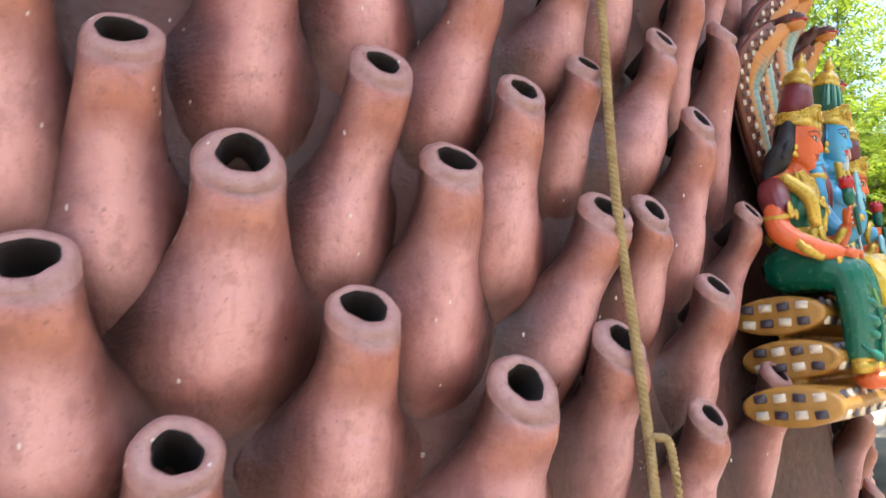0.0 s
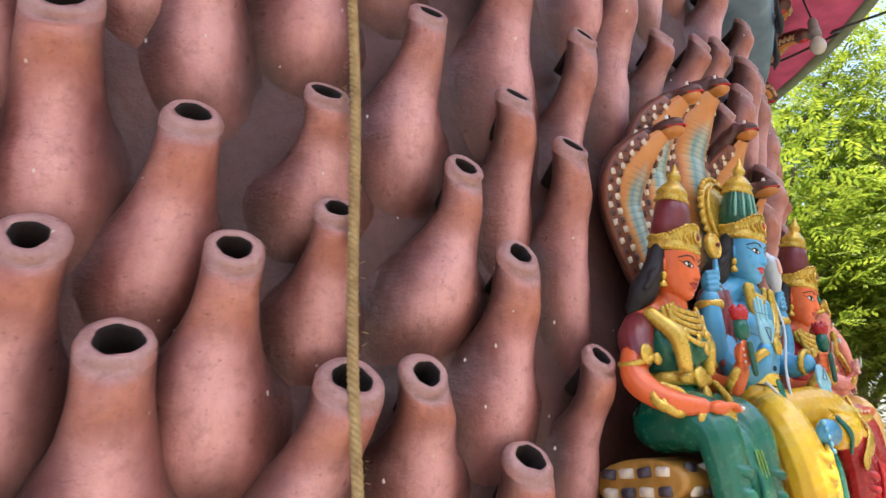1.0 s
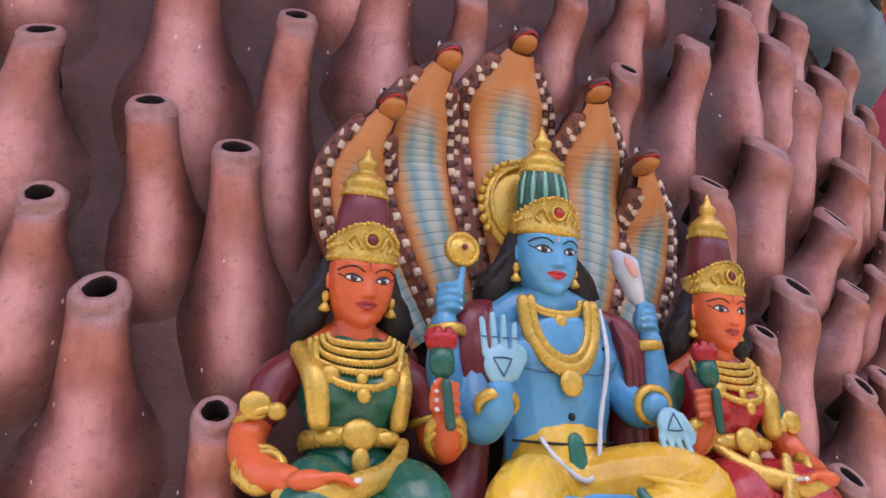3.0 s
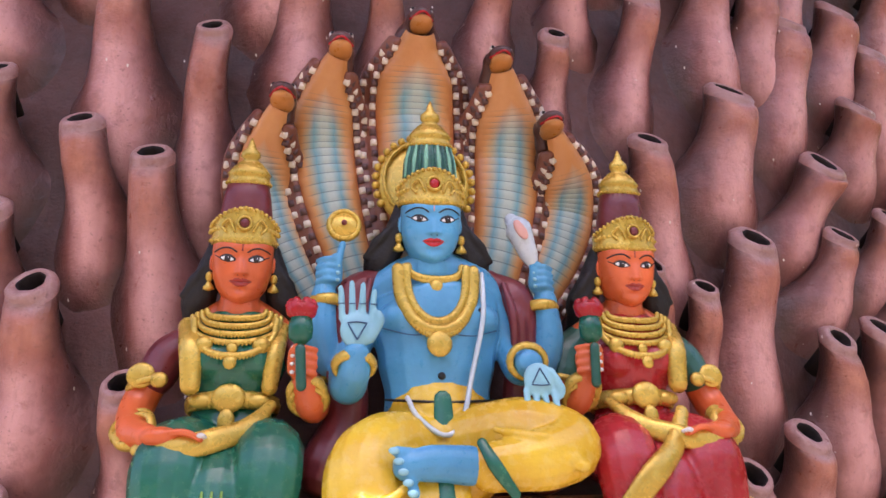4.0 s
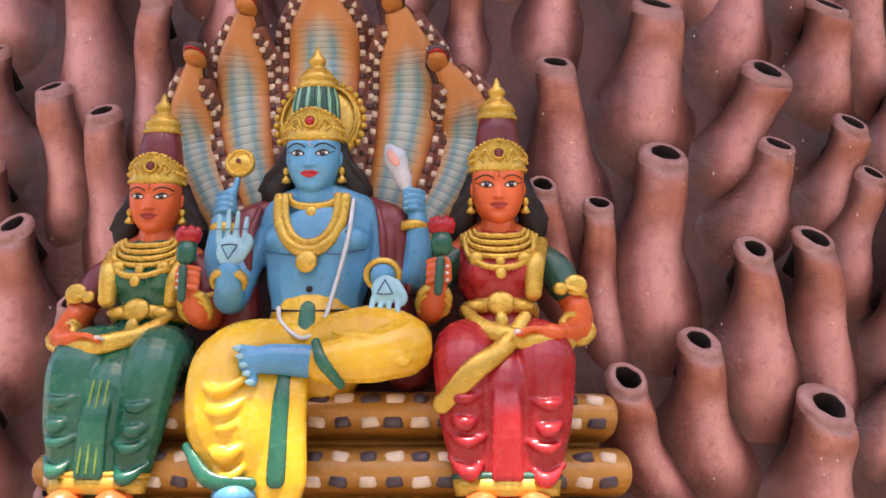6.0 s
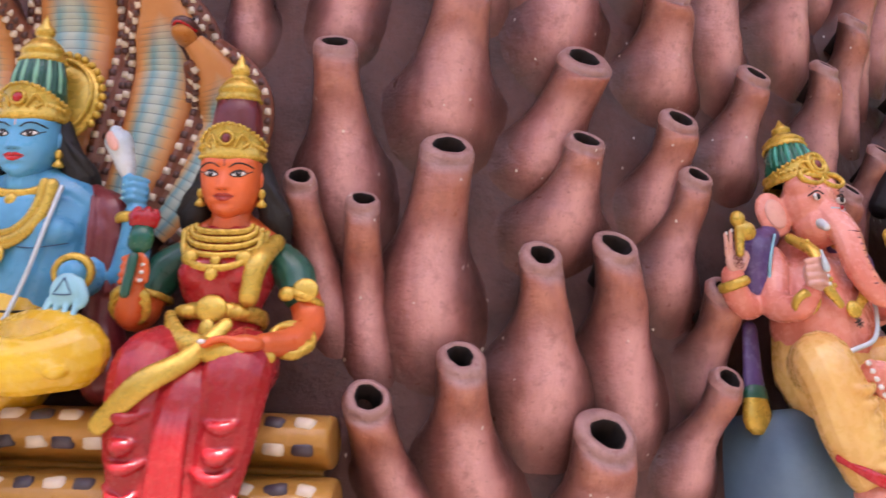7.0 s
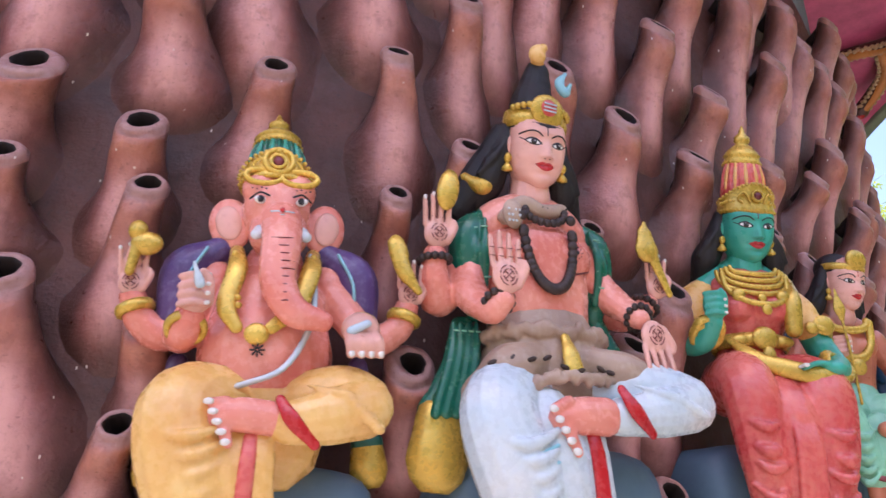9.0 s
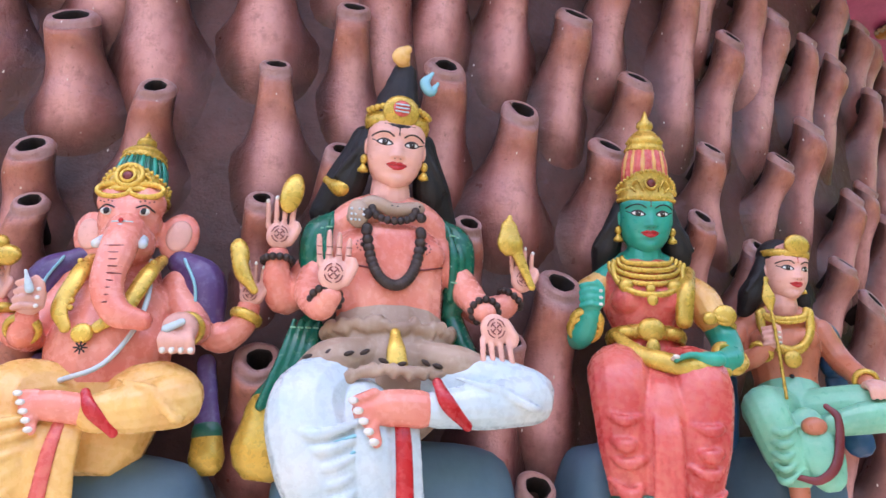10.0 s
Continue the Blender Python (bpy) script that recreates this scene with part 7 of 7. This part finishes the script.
def leafy_tree(seed, height, spread, count):
    rng = random.Random(seed)
    tree = new("leafy_tree")
    bm = bmesh.new()
    add_tube(bm, [(0, 0, -0.2), (0.05, 0.03, height * 0.18), (-0.05, 0.0, height * 0.36), (0.05, 0.05, height * 0.6)], [0.2, 0.15, 0.12, 0.06], 10)
    ends = []
    for k in range(11):
        a, up = k * 2.4 + rng.uniform(-0.4, 0.4), rng.uniform(0.2, 0.5) * height
        reach = spread * rng.uniform(0.55, 1.0)
        base = Vector((0, 0, up))
        tip = Vector((math.cos(a) * reach, math.sin(a) * reach, up + rng.uniform(0.05, 0.42) * height))
        mid = (base + tip) / 2 + Vector((0, 0, 0.12 * height * rng.uniform(-0.3, 1)))
        add_tube(bm, [base, mid, tip], [0.07, 0.045, 0.015], 7)
        ends += [mid.lerp(tip, t) for t in (0.2, 0.5, 0.8, 1.0)]
        for j in range(3):
            twig = mid.lerp(tip, rng.uniform(0.2, 1)) + Vector((rng.uniform(-1, 1), rng.uniform(-1, 1), rng.uniform(-0.5, 0.7))) * spread * 0.3
            add_tube(bm, [mid.lerp(tip, 0.3), twig], [0.025, 0.008], 5)
            ends.append(twig)
    for v in bm.verts:
        v.co.y = -v.co.y
    part("trunk", bm, M_BARK, tree)
    verts, faces = [], []
    for k in range(count):
        c = ends[rng.randrange(len(ends))] + Vector((rng.gauss(0, 0.17), rng.gauss(0, 0.17), rng.gauss(-0.05, 0.15))) * spread
        # a drooping spray of narrow leaflets
        a, droop, n = rng.uniform(0, 6.28), rng.uniform(-0.8, 0.25), rng.randrange(4, 7)
        axis = Vector((math.cos(a), math.sin(a), droop)).normalized()
        side = axis.cross(Vector((rng.uniform(-0.4, 0.4), rng.uniform(-0.4, 0.4), 1))).normalized()
        size = rng.uniform(0.05, 0.085)
        for j in range(n):
            for s in (-1, 1):
                p = c + axis * size * 0.75 * j
                q = p + (side * s + axis * 0.55 + Vector((0, 0, -0.25))) * size
                wdt = axis * size * 0.3
                i = len(verts)
                mid = (p + q) / 2
                verts += [p, mid - wdt, q, mid + wdt]
                faces.append((i, i + 1, i + 2, i + 3))
    me = bpy.data.meshes.new("crown")
    me.from_pydata([tuple(v) for v in verts], [], faces)
    me.materials.append(M_LEAF)
    crown_ob = new("crown", me)
    crown_ob.parent = tree
    tagged(crown_ob, "airy crown of narrow yellow-green leaves")
    return tagged(tree, "sunlit yellow-green leafy tree at the edge of the yard", "tree", "trees round the yard")


first = leafy_tree(1, 7.4, 2.6, 9500)
second = leafy_tree(2, 6.6, 2.8, 9500)
first.matrix_world = pose(2.9, 9.4, 0, 0, 0, 20)
second.matrix_world = pose(5.9, 7.8, 0, 0, 0, 70)
for k, (x, y, turn, size) in enumerate(((0.2, 12.5, 130, 1.1), (4.3, 13.0, 200, 1.25), (8.5, 11.5, 300, 1.1), (-2.8, 11.5, 60, 0.95), (-5.6, 12.5, 250, 1.15), (-8.5, 10.5, 10, 1.0), (7.5, 6.0, 110, 0.9),
                                        # next four stand unseen behind the camera, added to dim the low skylight
                                        (11.5, -4.0, 40, 1.4), (6.0, -10.5, 170, 1.3), (13.0, 3.5, 320, 1.3), (-1.0, -11.0, 90, 1.3), (1.8, 16.5, 15, 1.5), (-3.5, 17.0, 280, 1.5), (7.5, 17.0, 75, 1.5))):
    copy_thing(first if k % 2 else second, pose(x, y, 0, 0, 0, turn) @ Matrix.Scale(size, 4))


# the spouts that stand nearest, stretch by stretch: turn, height, length, lean, mouth, belly
SPOUTS_START = [
    (-69.6, 1.95, 0.28, 0.01, 4.8, 7.5),
    (-69.0, 1.63, 0.23, 0.01, 4.9, 8.6),
    (-67.4, 1.86, 0.26, -0.00, 4.3, 7.0),
    (-66.3, 1.45, 0.21, -0.00, 4.8, 9.3),
    (-65.1, 1.74, 0.24, -0.02, 5.0, 9.1),
    (-64.8, 2.05, 0.26, 0.00, 5.0, 7.2),
    (-62.4, 1.58, 0.23, -0.01, 4.6, 8.4),
    (-61.7, 1.87, 0.25, -0.05, 4.1, 6.4),
    (-61.6, 2.16, 0.27, 0.00, 4.9, 6.8),
    (-59.9, 1.76, 0.26, -0.01, 4.3, 7.8),
    (-58.6, 2.03, 0.23, -0.05, 3.8, 6.8),
    (-58.4, 2.37, 0.29, 0.01, 4.4, 6.5),
]
SPOUTS_ROPE = [
    (-58.2, 1.49, 0.22, -0.04, 5.0, 7.2),
    (-57.5, 1.87, 0.26, -0.01, 3.7, 6.3),
    (-55.2, 2.09, 0.12, -0.02, 3.4, 5.5),
    (-55.2, 2.40, 0.24, -0.00, 3.9, 5.7),
    (-55.0, 1.93, 0.17, -0.01, 3.0, 4.5),
    (-54.7, 1.72, 0.23, -0.09, 4.4, 5.6),
    (-54.7, 1.54, 0.22, -0.00, 4.3, 5.3),
    (-52.7, 1.73, 0.18, 0.02, 3.6, 5.2),
    (-51.9, 2.26, 0.26, -0.02, 3.3, 5.5),
    (-51.0, 2.02, 0.23, -0.07, 3.2, 6.3),
    (-48.8, 2.16, 0.22, 0.01, 3.3, 4.4),
    (-49.3, 1.90, 0.24, -0.02, 3.6, 5.9),
    (-49.6, 1.62, 0.19, 0.01, 3.7, 5.3),
    (-51.0, 1.43, 0.2, 0.0, 3.6, 5.4),
    (-46.0, 1.48, 0.2, 0.02, 3.3, 4.8),
]
SPOUTS_TRIO = [
    (-48.2, 2.46, 0.33, 0.02, 4.2, 6.3),
    (-46.5, 2.10, 0.28, 0.03, 3.4, 5.0),
    (-46.4, 1.76, 0.19, 0.00, 3.0, 3.9),
    (-45.1, 2.33, 0.30, -0.00, 3.2, 4.1),
    (-42.1, 2.51, 0.29, 0.00, 4.0, 5.6),
    (-39.5, 2.44, 0.17, 0.01, 3.0, 4.2),
    (-35.4, 2.51, 0.17, -0.03, 3.3, 4.1),
    (-33.5, 2.37, 0.13, 0.01, 3.0, 3.4),
    (-32.4, 2.57, 0.10, 0.03, 3.3, 4.5),
    (-31.0, 1.95, 0.20, 0.08, 2.7, 3.4),
    (-30.3, 2.18, 0.26, 0.05, 3.8, 5.6),
    (-29.5, 2.50, 0.26, -0.04, 3.8, 4.8),
    (-29.1, 1.92, 0.21, 0.04, 2.7, 3.5),
]
SPOUTS_BARE = [
    (-28.6, 1.64, 0.15, 0.12, 3.6, 4.1),
    (-26.0, 2.66, 0.3, 0.03, 4.5, 6.6),
    (-26.6, 2.02, 0.28, -0.00, 4.4, 6.3),
    (-26.2, 2.32, 0.25, -0.02, 5.0, 8.3),
    (-26.0, 1.70, 0.19, 0.07, 3.8, 5.8),
    (-23.6, 1.86, 0.24, 0.02, 3.7, 7.3),
    (-23.2, 2.63, 0.27, 0.02, 4.6, 7.4),
    (-22.0, 2.06, 0.15, -0.05, 3.6, 6.6),
    (-21.9, 2.21, 0.18, -0.07, 5.0, 5.8),
    (-21.9, 2.55, 0.29, -0.04, 5.0, 8.2),
    (-21.7, 1.61, 0.20, 0.03, 4.9, 6.6),
    (-21.1, 1.89, 0.26, 0.05, 4.1, 5.5),
    (-18.4, 2.13, 0.12, -0.03, 3.8, 4.9),
    (-18.4, 2.39, 0.18, 0.01, 4.9, 6.5),
    (-17.9, 2.03, 0.20, -0.02, 3.0, 5.0),
    (-17.8, 2.66, 0.23, -0.03, 5.0, 7.8),
    (-17.4, 1.70, 0.13, -0.04, 2.9, 4.4),
    (-17.2, 1.84, 0.10, -0.00, 3.4, 3.9),
]
SPOUTS_SECOND = [
    (-15.9, 2.58, 0.30, 0.05, 4.9, 6.5),
    (-14.8, 2.26, 0.18, -0.02, 3.5, 5.3),
    (-11.9, 2.60, 0.24, 0.03, 4.2, 6.5),
    (-10.9, 2.33, 0.22, 0.01, 3.1, 5.3),
    (-10.6, 2.07, 0.13, 0.01, 2.8, 3.2),
    (-9.9, 1.81, 0.15, 0.02, 4.0, 4.6),
    (-8.4, 2.48, 0.22, 0.04, 3.5, 4.4),
    (-8.2, 2.18, 0.10, 0.01, 3.0, 3.4),
    (-7.1, 2.65, 0.27, 0.03, 4.5, 5.5),
    (-4.7, 2.39, 0.22, 0.02, 4.1, 4.7),
    (-3.5, 2.08, 0.13, 0.04, 2.9, 3.4),
]
SPOUTS_FAR = [
    (-2.3, 2.72, 0.28, 0.02, 4.5, 5.2),
    (-1.6, 2.33, 0.23, 0.01, 4.1, 7.1),
    (0.1, 2.00, 0.26, 0.02, 4.5, 5.4),
    (0.8, 2.59, 0.25, 0.01, 4.3, 4.9),
    (2.2, 2.30, 0.20, -0.01, 4.0, 4.9),
    (3.0, 2.79, 0.28, -0.00, 4.5, 5.2),
    (3.8, 2.48, 0.19, 0.02, 4.0, 4.6),
    (6.9, 2.85, 0.40, -0.00, 4.4, 5.2),
    (6.8, 2.20, 0.10, 0.03, 3.3, 3.8),
    (7.7, 2.37, 0.18, 0.09, 3.5, 4.5),
    (9.7, 2.70, 0.27, 0.00, 4.0, 4.8),
    (12.4, 2.42, 0.15, -0.00, 3.6, 4.2),
    (13.7, 2.86, 0.37, -0.07, 4.1, 5.1),
    (15.4, 2.57, 0.27, 0.01, 4.3, 4.9),
    (16.6, 2.22, 0.17, 0.01, 3.7, 4.4),
    (19.6, 2.86, 0.27, 0.01, 4.0, 4.8),
    (20.8, 2.49, 0.25, 0.0, 4.0, 4.8),
]
KNOWN = []
for row in (*SPOUTS_START, *SPOUTS_ROPE, *SPOUTS_TRIO, *SPOUTS_BARE, *SPOUTS_SECOND, *SPOUTS_FAR):
    spout(*row)
    KNOWN.append((row[0] * 0.0486, row[1], row[2]))

# the rest of the mound goes on in uneven rows
rng = random.Random(7)
turn = -150.0
while turn < 75.0:
    for level in range(10):
        a = turn + rng.uniform(-0.8, 0.8)
        z = 1.05 + 0.245 * level + rng.uniform(-0.05, 0.05) + (0.12 if round(turn / 2.7) % 2 else 0.0)
        z += 0.04 * (level - 4) if turn > 10 else 0.0
        if z > (2.93 if turn < 6 else 3.2):
            continue
        if any(lo < a < hi and z < top for lo, hi, top in ((-45.5, -30.5, 2.3), (-17.5, -11.0, 2.12), (-9.5, -2.0, 2.3), (-0.5, 6.5, 2.28), (7.0, 13.5, 2.15))):
            continue
        u, size = a * 0.0486, rng.uniform(0.2, 0.27) if turn < 10 else rng.uniform(0.26, 0.34)
        if all(abs(u - ku) > 0.088 or z > kz + size * 0.82 or z < kz - kl * 1.3 for ku, kz, kl in KNOWN):
            mouth = rng.uniform(3.3, 4.4)
            spout(a, z, size, rng.uniform(-0.04, 0.04), mouth, mouth * rng.uniform(1.25, 1.6))
            KNOWN.append((u, z, size))
    turn += 2.7 if turn < 10 else 2.3
